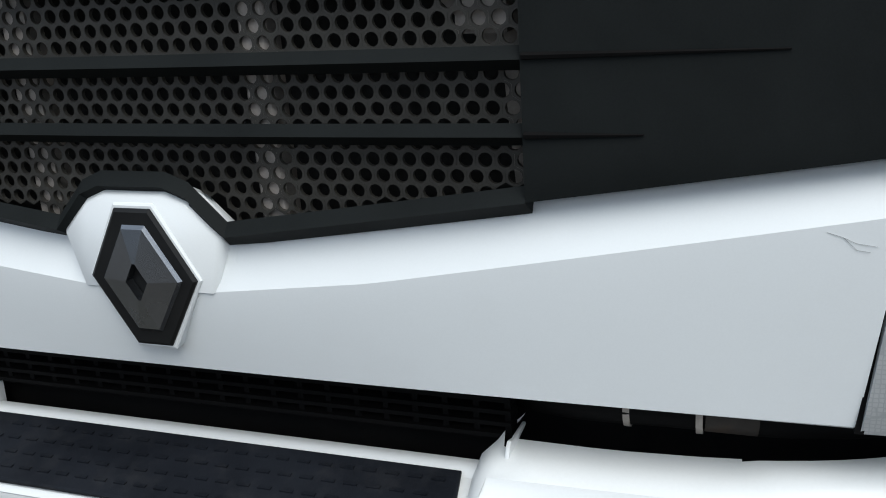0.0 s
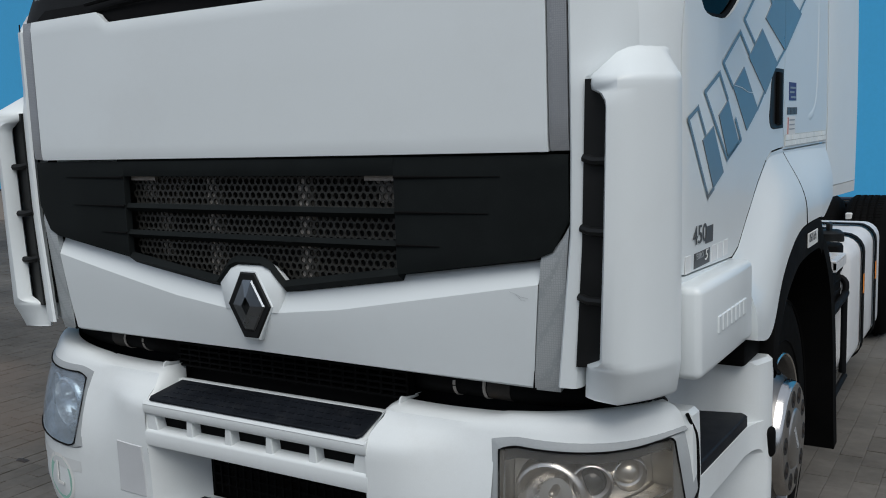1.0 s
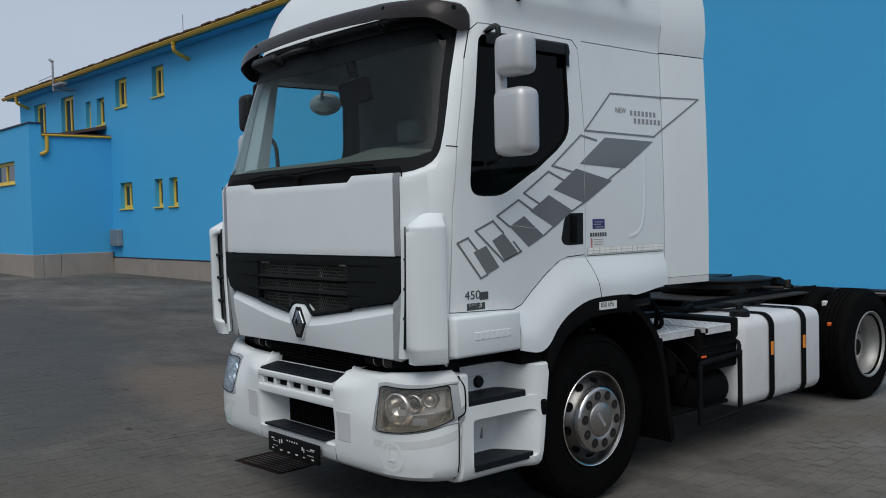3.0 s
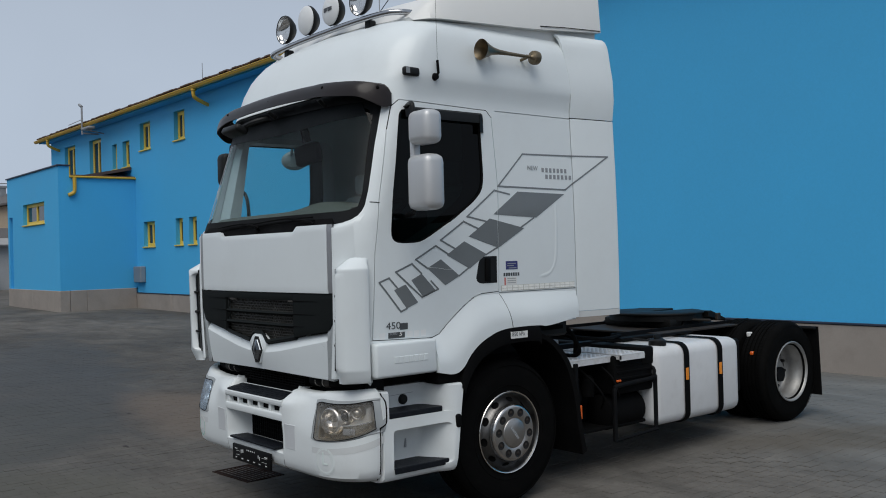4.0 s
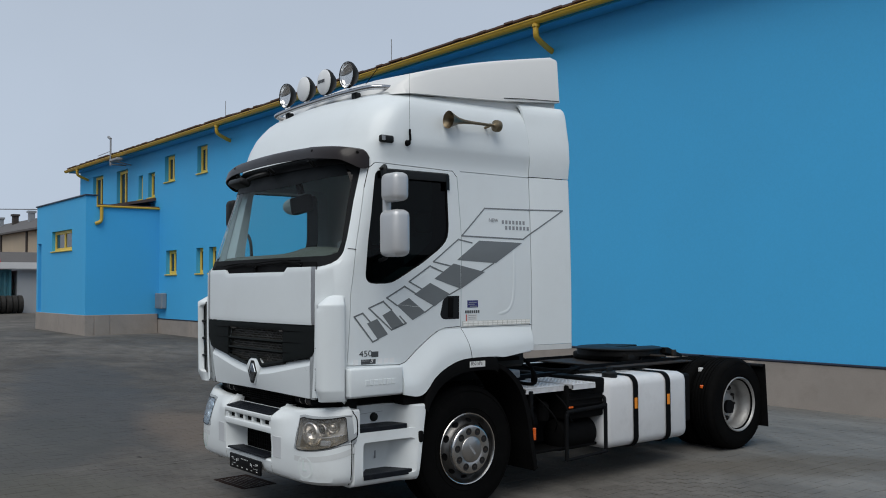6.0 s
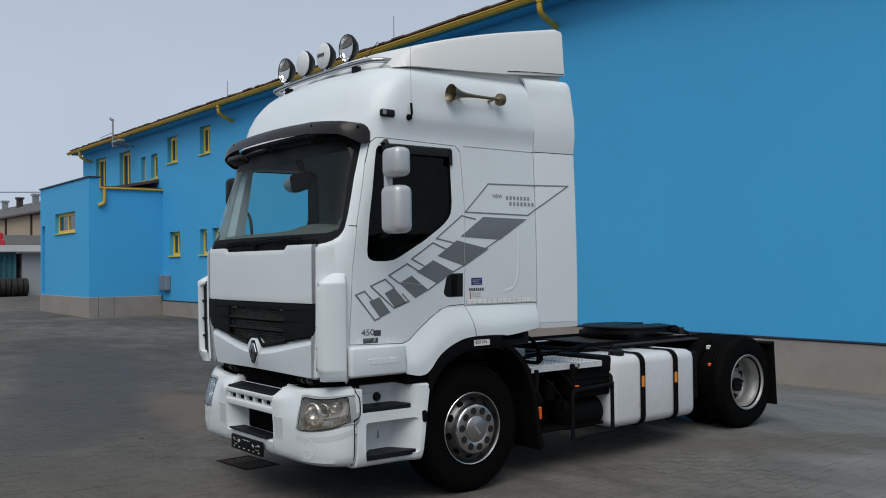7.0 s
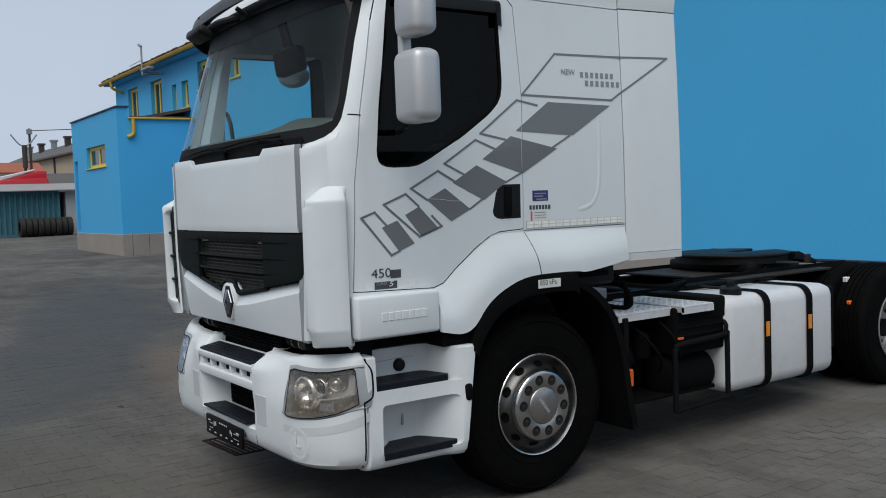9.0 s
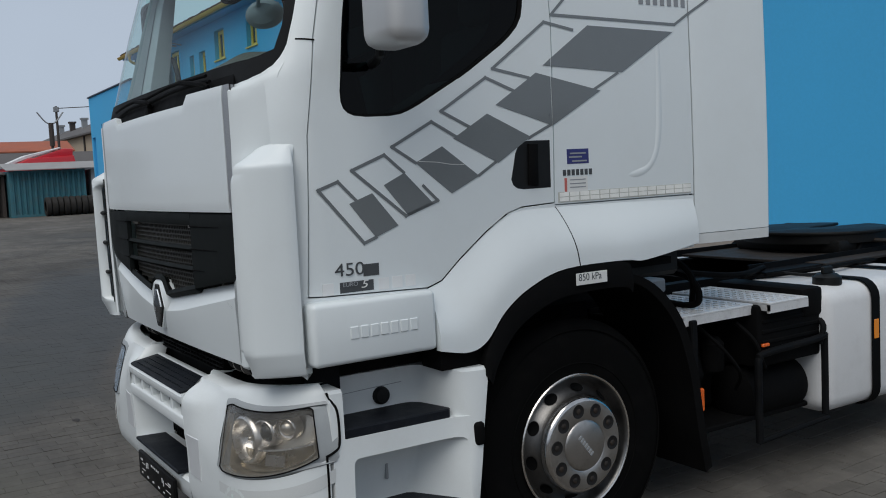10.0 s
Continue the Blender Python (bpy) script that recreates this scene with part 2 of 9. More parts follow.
WINDSCREEN = glass("windscreen_glass", (0.80, 0.91, 0.90), 0.35, gloss=0.7, base=0.026, power=7.0)
# near door glass is almost opaque, so its window reads nearly black
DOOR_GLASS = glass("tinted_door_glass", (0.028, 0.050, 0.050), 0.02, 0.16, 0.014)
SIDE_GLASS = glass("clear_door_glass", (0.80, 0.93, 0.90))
LAMP_GLASS = glass("clouded_lamp_glass", (0.93, 0.92, 0.91), 0.06, cloud=(0.55, 0.52, 0.46, 0.06))
LAMP_GLASS_BLUE = glass("bluish_lamp_glass", (0.84, 0.90, 0.95), 0.04, cloud=(0.55, 0.62, 0.70, 0.22))
BLUE_WALL = surface("blue_render", (0.055, 0.40, 0.73), 0.75, vary=0.09, scale=0.16, fine=35, bump=0.25, dirt=(0.055, 0.37, 0.68), dirt_amount=0.35, bump_distance=0.004)
WINDOW_YELLOW = surface("lemon_window_paint", (0.70, 0.52, 0.08), 0.45, vary=0.1, scale=2, fine=60, bump=0.03)
YELLOW = surface("yellow_paint", (0.58, 0.36, 0.035), 0.45, vary=0.12, scale=2, fine=60, bump=0.03)
CONCRETE = surface("plinth_concrete", (0.30, 0.265, 0.235), 0.85, vary=0.16, scale=1.3, fine=60, bump=0.3, dirt=(0.2, 0.17, 0.15), dirt_amount=0.5)
ROOF_TILE = surface("brown_roof_tile", (0.10, 0.055, 0.04), 0.75, vary=0.3, scale=2, fine=30, bump=0.3)
DARK_GLASS = surface("dark_window_glass", (0.03, 0.035, 0.035), 0.06, vary=0.3, scale=1.5, fine=8, bump=0.0)
GREY_METAL = surface("grey_metal", (0.30, 0.31, 0.32), 0.5, metal=0.5, vary=0.12, scale=4, fine=100, bump=0.05)
YARD_STAINS = [((-9.5, 1.55), (7.5, 1.35), -14.0, (0.056, 0.060, 0.064), 0.8), ((-4.3, -0.35), (2.6, 0.9), -22.0, (0.060, 0.062, 0.060), 0.7), ((-4.4, 1.45), (2.0, 0.75), -12.0, (0.145, 0.112, 0.088), 0.6),
               ((-1.4, -0.9), (1.6, 0.8), 10.0, (0.085, 0.082, 0.066), 0.5), ((1.9, 5.0), (1.7, 0.55), 60.0, (0.088, 0.072, 0.052), 0.55), ((3.2, 6.3), (1.5, 0.35), 35.0, (0.085, 0.080, 0.072), 0.5)]


def yard(name, random_tint, base):
    """Dusty grey paving with broad brown and dark stains that run over all its blocks."""
    m = surface(name, base, 0.85, vary=0.34, scale=0.33, fine=22, bump=0.3, dirt=(0.058, 0.050, 0.043), dirt_amount=0.8, shine=0.3, coord="Position", bump_distance=0.006)
    n, l = m.node_tree.nodes, m.node_tree.links
    b = n["Principled BSDF"]
    src = b.inputs["Base Color"].links[0].from_socket
    pos = n.new("ShaderNodeNewGeometry")
    nz = n.new("ShaderNodeTexNoise")
    nz.inputs["Scale"].default_value, nz.inputs["Detail"].default_value, nz.inputs["Distortion"].default_value = 0.16, 5, 0.6
    l.new(pos.outputs["Position"], nz.inputs["Vector"])
    mr = n.new("ShaderNodeMapRange")
    mr.inputs["From Min"].default_value, mr.inputs["From Max"].default_value = 0.42, 0.66
    l.new(nz.outputs[0], mr.inputs[0])
    mx = n.new("ShaderNodeMix")
    mx.data_type = "RGBA"
    mx.blend_type = "MULTIPLY"
    l.new(mr.outputs[0], mx.inputs[0])
    l.new(src, mx.inputs[6])
    mx.inputs[7].default_value = (0.60, 0.60, 0.60, 1)
    col = mx.outputs[2]
    # streaky blotches of grime, half a metre long
    mq = n.new("ShaderNodeMapping")
    mq.inputs["Rotation"].default_value, mq.inputs["Scale"].default_value = (0, 0, radians(25)), (0.7, 1.6, 1.0)
    l.new(pos.outputs["Position"], mq.inputs[0])
    nq = n.new("ShaderNodeTexNoise")
    nq.inputs["Scale"].default_value, nq.inputs["Detail"].default_value, nq.inputs["Roughness"].default_value, nq.inputs["Distortion"].default_value = 1.1, 9, 0.68, 0.5
    l.new(mq.outputs[0], nq.inputs["Vector"])
    rq = n.new("ShaderNodeMapRange")
    rq.inputs["From Min"].default_value, rq.inputs["From Max"].default_value = 0.32, 0.68
    rq.inputs["To Min"].default_value, rq.inputs["To Max"].default_value = 0.66, 1.22
    l.new(nq.outputs[0], rq.inputs[0])
    mm = n.new("ShaderNodeMix")
    mm.data_type, mm.blend_type = "RGBA", "MULTIPLY"
    mm.inputs[0].default_value = 1.0
    l.new(col, mm.inputs[6])
    l.new(rq.outputs[0], mm.inputs[7])
    col = mm.outputs[2]
    if random_tint:
        add = n.new("ShaderNodeMath")
        oi = n.new("ShaderNodeObjectInfo")
        l.new(oi.outputs["Random"], add.inputs[0])
        l.new(pos.outputs["Random Per Island"], add.inputs[1])
        fr = n.new("ShaderNodeMath")
        fr.operation = "FRACT"
        l.new(add.outputs[0], fr.inputs[0])
        r2 = n.new("ShaderNodeMapRange")
        r2.inputs["To Min"].default_value, r2.inputs["To Max"].default_value = 1 - random_tint, 1 + random_tint
        l.new(fr.outputs[0], r2.inputs[0])
        m2 = n.new("ShaderNodeMix")
        m2.data_type, m2.blend_type = "RGBA", "MULTIPLY"
        m2.inputs[0].default_value = 1.0
        l.new(col, m2.inputs[6])
        l.new(r2.outputs[0], m2.inputs[7])
        col = m2.outputs[2]
    # pale cement dust spread over the yard by the wall
    sp = n.new("ShaderNodeSeparateXYZ")
    l.new(pos.outputs["Position"], sp.inputs[0])
    ma = n.new("ShaderNodeMath")
    ma.operation, ma.inputs[1].default_value = "MULTIPLY_ADD", 0.6
    l.new(sp.outputs[0], ma.inputs[0])
    l.new(sp.outputs[1], ma.inputs[2])
    n2 = n.new("ShaderNodeTexNoise")
    n2.inputs["Scale"].default_value, n2.inputs["Detail"].default_value = 0.5, 5
    l.new(pos.outputs["Position"], n2.inputs["Vector"])
    mb = n.new("ShaderNodeMath")
    mb.operation, mb.inputs[1].default_value = "MULTIPLY_ADD", 5.0
    l.new(n2.outputs[0], mb.inputs[0])
    l.new(ma.outputs[0], mb.inputs[2])
    md = n.new("ShaderNodeMapRange")
    md.interpolation_type = "SMOOTHSTEP"
    md.inputs["From Min"].default_value, md.inputs["From Max"].default_value = 5.3, 9.0
    md.inputs["To Max"].default_value = 0.6
    l.new(mb.outputs[0], md.inputs[0])
    m3 = n.new("ShaderNodeMix")
    m3.data_type = "RGBA"
    l.new(md.outputs[0], m3.inputs[0])
    l.new(col, m3.inputs[6])
    md2 = n.new("ShaderNodeMix")
    md2.data_type, md2.blend_type = "RGBA", "MULTIPLY"
    md2.inputs[0].default_value = 0.75
    md2.inputs[6].default_value = (0.205, 0.203, 0.192, 1)
    l.new(rq.outputs[0], md2.inputs[7])
    l.new(md2.outputs[2], m3.inputs[7])
    col = m3.outputs[2]
    # broad stains with ragged edges: a damp dark lane, brown earth, oil
    for centre, half, turn, tint, amount in YARD_STAINS:
        warp = n.new("ShaderNodeTexNoise")
        warp.inputs["Scale"].default_value, warp.inputs["Detail"].default_value = 0.9, 6
        l.new(pos.outputs["Position"], warp.inputs["Vector"])
        mp = n.new("ShaderNodeMapping")
        mp.vector_type = "TEXTURE"
        mp.inputs["Location"].default_value = (*centre, 0)
        mp.inputs["Rotation"].default_value = (0, 0, radians(turn))
        mp.inputs["Scale"].default_value = (*half, 1000)
        l.new(pos.outputs["Position"], mp.inputs[0])
        le = n.new("ShaderNodeVectorMath")
        le.operation = "LENGTH"
        l.new(mp.outputs[0], le.inputs[0])
        ad = n.new("ShaderNodeMath")
        ad.operation, ad.inputs[1].default_value = "MULTIPLY_ADD", 1.1
        l.new(warp.outputs[0], ad.inputs[0])
        l.new(le.outputs["Value"], ad.inputs[2])
        mk = n.new("ShaderNodeMapRange")
        mk.interpolation_type = "SMOOTHSTEP"
        mk.inputs["From Min"].default_value, mk.inputs["From Max"].default_value = 1.65, 1.05
        mk.inputs["To Max"].default_value = amount
        l.new(ad.outputs[0], mk.inputs[0])
        ms = n.new("ShaderNodeMix")
        ms.data_type = "RGBA"
        l.new(mk.outputs[0], ms.inputs[0])
        l.new(col, ms.inputs[6])
        ms.inputs[7].default_value = (*tint, 1)
        col = ms.outputs[2]
    l.new(col, b.inputs["Base Color"])
    return m


GROUND_MAT = yard("worn_concrete_yard", 0.0, (0.128, 0.117, 0.103))
PAVER_MAT = yard("grey_paving_block", 0.06, (0.124, 0.113, 0.100))
UNSEEN_WALL = surface("weathered_yard_wall", (0.085, 0.095, 0.10), 0.85, vary=0.25, scale=0.4, fine=12, bump=0.2)
GRATE_RUST = surface("rusted_grate", (0.026, 0.014, 0.010), 0.85, vary=0.4, scale=12, fine=120, bump=0.3, shine=0.08)
DEBRIS = surface("dark_scrap", (0.025, 0.02, 0.018), 0.8, vary=0.3, scale=30, fine=100, bump=0.1)
BAG = surface("pale_green_film", (0.36, 0.46, 0.38), 0.45, vary=0.15, scale=9, fine=60, bump=0.3)
TIN_ROOF = surface("dull_tin_sheet", (0.32, 0.31, 0.30), 0.6, metal=0.3, vary=0.2, scale=1.5, fine=20, bump=0.2)
PALE_WALL = surface("pale_render", (0.36, 0.37, 0.38), 0.8, vary=0.1, scale=0.7, fine=20, bump=0.1)
OLD_TYRE = surface("weathered_tyre", (0.018, 0.016, 0.014), 0.85, vary=0.3, scale=3, fine=40, bump=0.2)
PLATE_BLACK = surface("black_plate_holder", (0.005, 0.005, 0.0055), 0.5, vary=0.2, scale=9, fine=200, bump=0.0, shine=0.12)
CONTAINER_BLUE = surface("faded_teal_container", (0.04, 0.15, 0.185), 0.65, vary=0.25, scale=0.9, fine=20, bump=0.1, dirt=(0.12, 0.09, 0.07), dirt_amount=0.5)
RED_PAINT = surface("red_truck_paint", (0.55, 0.015, 0.025), 0.35, vary=0.08, scale=2, fine=60, bump=0.0, coat=0.4)
HOUSE_CREAM = surface("cream_render", (0.45, 0.36, 0.26), 0.85, vary=0.1, scale=0.5, fine=20, bump=0.1)
HOUSE_ROOF = surface("weathered_grey_roof", (0.095, 0.088, 0.086), 0.8, vary=0.25, scale=0.7, fine=20, bump=0.2)
ROOF_RED = surface("rusty_red_roof", (0.33, 0.095, 0.05), 0.8, vary=0.2, scale=0.8, fine=20, bump=0.2)
WOOD_POLE = surface("tarred_pole", (0.05, 0.04, 0.035), 0.8, vary=0.2, scale=3, fine=50, bump=0.1)
REFLECT_GREY = honeycomb("honeycomb_reflector", (0.27, 0.28, 0.295), (0.32, 0.33, 0.345), 0.0048)
RADIATOR = surface("radiator_core", (0.012, 0.012, 0.012), 0.7, metal=0.2, vary=0.4, scale=8, fine=300, bump=0.2)
POST_METAL = surface("galvanised_bracket", (0.36, 0.33, 0.30), 0.55, metal=0.4, vary=0.3, scale=20, fine=200, bump=0.1)
HEADLAMP_SURROUND = surface("grey_lamp_surround", (0.31, 0.33, 0.34), 0.42, vary=0.12, scale=8, fine=200, bump=0.05)
STRIPE_PALE = surface("pale_grey_vinyl", (0.60, 0.62, 0.62), 0.45, vary=0.06, scale=8, fine=200, bump=0.0)
LABEL_WASHED = surface("washed_out_vinyl", (0.66, 0.735, 0.715), 0.5, vary=0.04, scale=9, fine=100, bump=0.0)
LABEL_FADED = surface("faded_vinyl", (0.685, 0.73, 0.725), 0.5, vary=0.04, scale=9, fine=100, bump=0.0)
BADGE_CHROME = surface("dull_badge_chrome", (0.26, 0.28, 0.30), 0.26, metal=1.0, vary=0.08, scale=9, fine=200, bump=0.0)
REFLECT_WORN = honeycomb("worn_honeycomb_reflector", (0.37, 0.40, 0.415), (0.46, 0.485, 0.495), 0.0055)
LIP_METAL = surface("bright_rim_lip", (0.72, 0.685, 0.64), 0.22, metal=1.0, vary=0.08, scale=9, fine=200, bump=0.02)
DECAL_LIGHT = surface("light_grey_vinyl", (0.27, 0.28, 0.295), 0.4, vary=0.07, scale=8, fine=200, bump=0.0)
NAVY_EDGE = surface("navy_flashing", (0.022, 0.032, 0.058), 0.5, vary=0.2, scale=3, fine=60, bump=0.05)
DISC_GREY = surface("dusty_silver_disc", (0.36, 0.355, 0.345), 0.45, metal=0.55, vary=0.2, scale=9, fine=200, bump=0.04, dirt=(0.16, 0.14, 0.12), dirt_amount=0.5)
# pale far-pillar colour stands for sky reflected in the windscreen's far edge
PILLAR_SHEEN = surface("light_grey_pillar_trim", (0.52, 0.55, 0.59), 0.7, vary=0.08, scale=4, fine=200, bump=0.05)
# hub face toned down for the ground mirrored in it
DISC_FACE = surface("dulled_hub_cover", (0.44, 0.42, 0.40), 0.32, metal=0.95, vary=0.15, scale=8, fine=250, bump=0.04, dirt=(0.14, 0.12, 0.10), dirt_amount=0.5)
NUT_DARK = surface("dark_nut_socket", (0.012, 0.011, 0.011), 0.5, metal=0.2, vary=0.3, scale=30, fine=200, bump=0.05)
COUPLING = surface("greasy_coupling_steel", (0.007, 0.007, 0.007), 0.5, metal=0.15, vary=0.4, scale=7, fine=80, bump=0.1, dirt=(0.025, 0.022, 0.02), dirt_amount=0.4, shine=0.25)
DECK_ALU = surface("worn_deck_aluminium", (0.74, 0.74, 0.74), 0.45, metal=0.25, vary=0.12, scale=10, fine=150, bump=0.1, dirt=(0.2, 0.19, 0.18), dirt_amount=0.35)


# ---- mesh helpers ----
def finish(bm, angle=35.0):
    bmesh.ops.recalc_face_normals(bm, faces=bm.faces)
    for f in bm.faces:
        f.smooth = True
    lim = radians(angle)
    for e in bm.edges:
        e.smooth = len(e.link_faces) == 2 and e.calc_face_angle(0.0) < lim
    return bm


def part(name, bm, material, parent=None, label="", angle=35.0):
    """One mesh object out of a bmesh, under its thing or part."""
    finish(bm, angle)
    me = bpy.data.meshes.new(name)
    bm.to_mesh(me)
    bm.free()
    for m in (material if isinstance(material, (list, tuple)) else [material]):
        me.materials.append(m)
    ob = new(name, me)
    if parent is not None:
        ob.parent = parent
    if label:
        tagged(ob, label)
    return ob


def thing(name, label, category, group="", kind="", at=(0, 0, 0)):
    ob = new(name)
    ob.location = at
    return tagged(ob, label, category, group, kind)


def box(bm, x0, x1, y0, y1, z0, z1, bevel=0.0, seg=2, m=None, mat=0):
    vs = [bm.verts.new(p) for p in ((x0, y0, z0), (x1, y0, z0), (x1, y1, z0), (x0, y1, z0), (x0, y0, z1), (x1, y0, z1), (x1, y1, z1), (x0, y1, z1))]
    fs = [bm.faces.new([vs[i] for i in f]) for f in ((3, 2, 1, 0), (4, 5, 6, 7), (0, 1, 5, 4), (1, 2, 6, 5), (2, 3, 7, 6), (3, 0, 4, 7))]
    for f in fs:
        f.material_index = mat
    if bevel:
        es = {e for f in fs for e in f.edges}
        r = bmesh.ops.bevel(bm, geom=list(es), offset=bevel, segments=seg, affect="EDGES", profile=0.5)
        vs = list({v for f in r["faces"] for v in f.verts} | {v for v in vs if v.is_valid})
    if m is not None:
        bmesh.ops.transform(bm, matrix=m, verts=[v for v in vs if v.is_valid])
    return vs


def prism(bm, pts, axis, a, b, bevel=0.0, seg=2):
    """A polygon of 2D points drawn out along an axis; the points are the other two coordinates in order."""
    def p3(p, w):
        return {"x": (w, p[0], p[1]), "y": (p[0], w, p[1]), "z": (p[0], p[1], w)}[axis]
    lo = [bm.verts.new(p3(p, a)) for p in pts]
    hi = [bm.verts.new(p3(p, b)) for p in pts]
    n = len(pts)
    fs = [bm.faces.new(lo[::-1]), bm.faces.new(hi)]
    for i in range(n):
        fs.append(bm.faces.new((lo[i], lo[(i + 1) % n], hi[(i + 1) % n], hi[i])))
    bmesh.ops.recalc_face_normals(bm, faces=fs)
    if bevel:
        es = list({e for f in fs[:2] for e in f.edges})
        bmesh.ops.bevel(bm, geom=es, offset=bevel, segments=seg, affect="EDGES", profile=0.5)
    return lo + hi


def sheet(bm, rows, thick=0.0, closed=False, mat=0):
    """A grid of points as faces; with a thickness it becomes a closed slab, drawn in along the normals."""
    base = [[Vector(p) for p in r] for r in rows]
    nr, nc = len(base), len(base[0])
    top = [[bm.verts.new(p) for p in r] for r in base]
    def quads(g, flip):
        for i in range(nr - 1):
            for j in range(nc if closed else nc - 1):
                q = [g[i][j], g[i][(j + 1) % nc], g[i + 1][(j + 1) % nc], g[i + 1][j]]
                f = bm.faces.new(q[::-1] if flip else q)
                f.material_index = mat
    quads(top, False)
    if thick:
        inner = []
        for i in range(nr):
            row = []
            for j in range(nc):
                du = base[i][(j + 1) % nc if closed else min(j + 1, nc - 1)] - base[i][(j - 1) % nc if closed else max(j - 1, 0)]
                dv = base[min(i + 1, nr - 1)][j] - base[max(i - 1, 0)][j]
                nrm = du.cross(dv)
                nrm = nrm.normalized() if nrm.length > 1e-9 else Vector((0, 0, 0))
                row.append(bm.verts.new(base[i][j] - nrm * thick))
            inner.append(row)
        quads(inner, True)
        if not closed:
            for i in range(nr - 1):
                bm.faces.new((top[i][0], top[i + 1][0], inner[i + 1][0], inner[i][0])).material_index = mat
                bm.faces.new((top[i + 1][-1], top[i][-1], inner[i][-1], inner[i + 1][-1])).material_index = mat
        rim = nc if closed else nc - 1
        for j in range(rim):
            k = (j + 1) % nc
            bm.faces.new((top[0][k], top[0][j], inner[0][j], inner[0][k])).material_index = mat
            bm.faces.new((top[-1][j], top[-1][k], inner[-1][k], inner[-1][j])).material_index = mat
    return bm


def tube(bm, path, r, seg=10, caps=True):
    pts = [Vector(p) for p in path]
    rings = []
    prev = None
    for i, p in enumerate(pts):
        d = (pts[min(i + 1, len(pts) - 1)] - pts[max(i - 1, 0)]).normalized()
        if prev is None:
            u = d.orthogonal().normalized()
        else:
            u = (prev - d * prev.dot(d)).normalized()
        prev = u
        v = d.cross(u)
        rr = r[i] if isinstance(r, (list, tuple)) else r
        rings.append([bm.verts.new(p + (u * math.cos(2 * math.pi * k / seg) + v * math.sin(2 * math.pi * k / seg)) * rr) for k in range(seg)])
    for a, b in zip(rings, rings[1:]):
        for k in range(seg):
            bm.faces.new((a[k], a[(k + 1) % seg], b[(k + 1) % seg], b[k]))
    if caps:
        bm.faces.new(rings[0][::-1])
        bm.faces.new(rings[-1])
    return bm


def smooth_path(pts, n=8):
    """A rounded line through the points."""
    out = []
    P = [Vector(p) for p in pts]
    for i in range(len(P) - 1):
        p0, p1, p2, p3 = P[max(i - 1, 0)], P[i], P[i + 1], P[min(i + 2, len(P) - 1)]
        for k in range(n):
            t = k / n
            out.append(0.5 * ((2 * p1) + (p2 - p0) * t + (2 * p0 - 5 * p1 + 4 * p2 - p3) * t * t + (3 * p1 - p0 - 3 * p2 + p3) * t ** 3))
    out.append(P[-1])
    return out


def lathe(bm, profile, centre, axis="x", seg=48, sign=1, a0=0.0, a1=360.0, mat=0):
    """Turns (radius, along) points round an axis through centre."""
    full = abs(a1 - a0) >= 359.9
    cnt = seg if full else seg + 1
    c = Vector(centre)
    rings = []
    for k in range(cnt):
        a = radians(a0 + (a1 - a0) * k / seg)
        ring = []
        for r, w in profile:
            if axis == "x":
                p = Vector((w * sign, r * math.cos(a), r * math.sin(a)))
            elif axis == "y":
                p = Vector((r * math.cos(a), w * sign, r * math.sin(a)))
            else:
                p = Vector((r * math.cos(a), r * math.sin(a), w * sign))
            ring.append(bm.verts.new(c + p))
        rings.append(ring)
    for k in range(cnt if full else cnt - 1):
        a, b = rings[k], rings[(k + 1) % cnt]
        for i in range(len(profile) - 1):
            f = bm.faces.new((a[i], a[i + 1], b[i + 1], b[i]))
            f.material_index = mat
    bmesh.ops.remove_doubles(bm, verts=[v for r in rings for v in r], dist=1e-5)
    return bm


def carve(ob, cutters, operation="DIFFERENCE", angle=35.0):
    """Cuts bmesh bodies out of a mesh object (or keeps what they share) and stores the result as its mesh."""
    for bm in cutters:
        bmesh.ops.recalc_face_normals(bm, faces=bm.faces)
        me = bpy.data.meshes.new("cut")
        bm.to_mesh(me)
        bm.free()
        tool = new("cut", me)
        mod = ob.modifiers.new("cut", "BOOLEAN")
        mod.operation, mod.object, mod.solver = operation, tool, "EXACT"
        dg = bpy.context.evaluated_depsgraph_get()
        dg.update()
        res = bpy.data.meshes.new_from_object(ob.evaluated_get(dg))
        ob.modifiers.clear()
        old = ob.data
        name = old.name
        ob.data = res
        bpy.data.meshes.remove(old)
        res.name = name
        bpy.data.objects.remove(tool)
        bpy.data.meshes.remove(me)
    bm = bmesh.new()
    bm.from_mesh(ob.data)
    bmesh.ops.remove_doubles(bm, verts=bm.verts, dist=1e-5)
    finish(bm, angle)
    bm.to_mesh(ob.data)
    bm.free()
    return ob


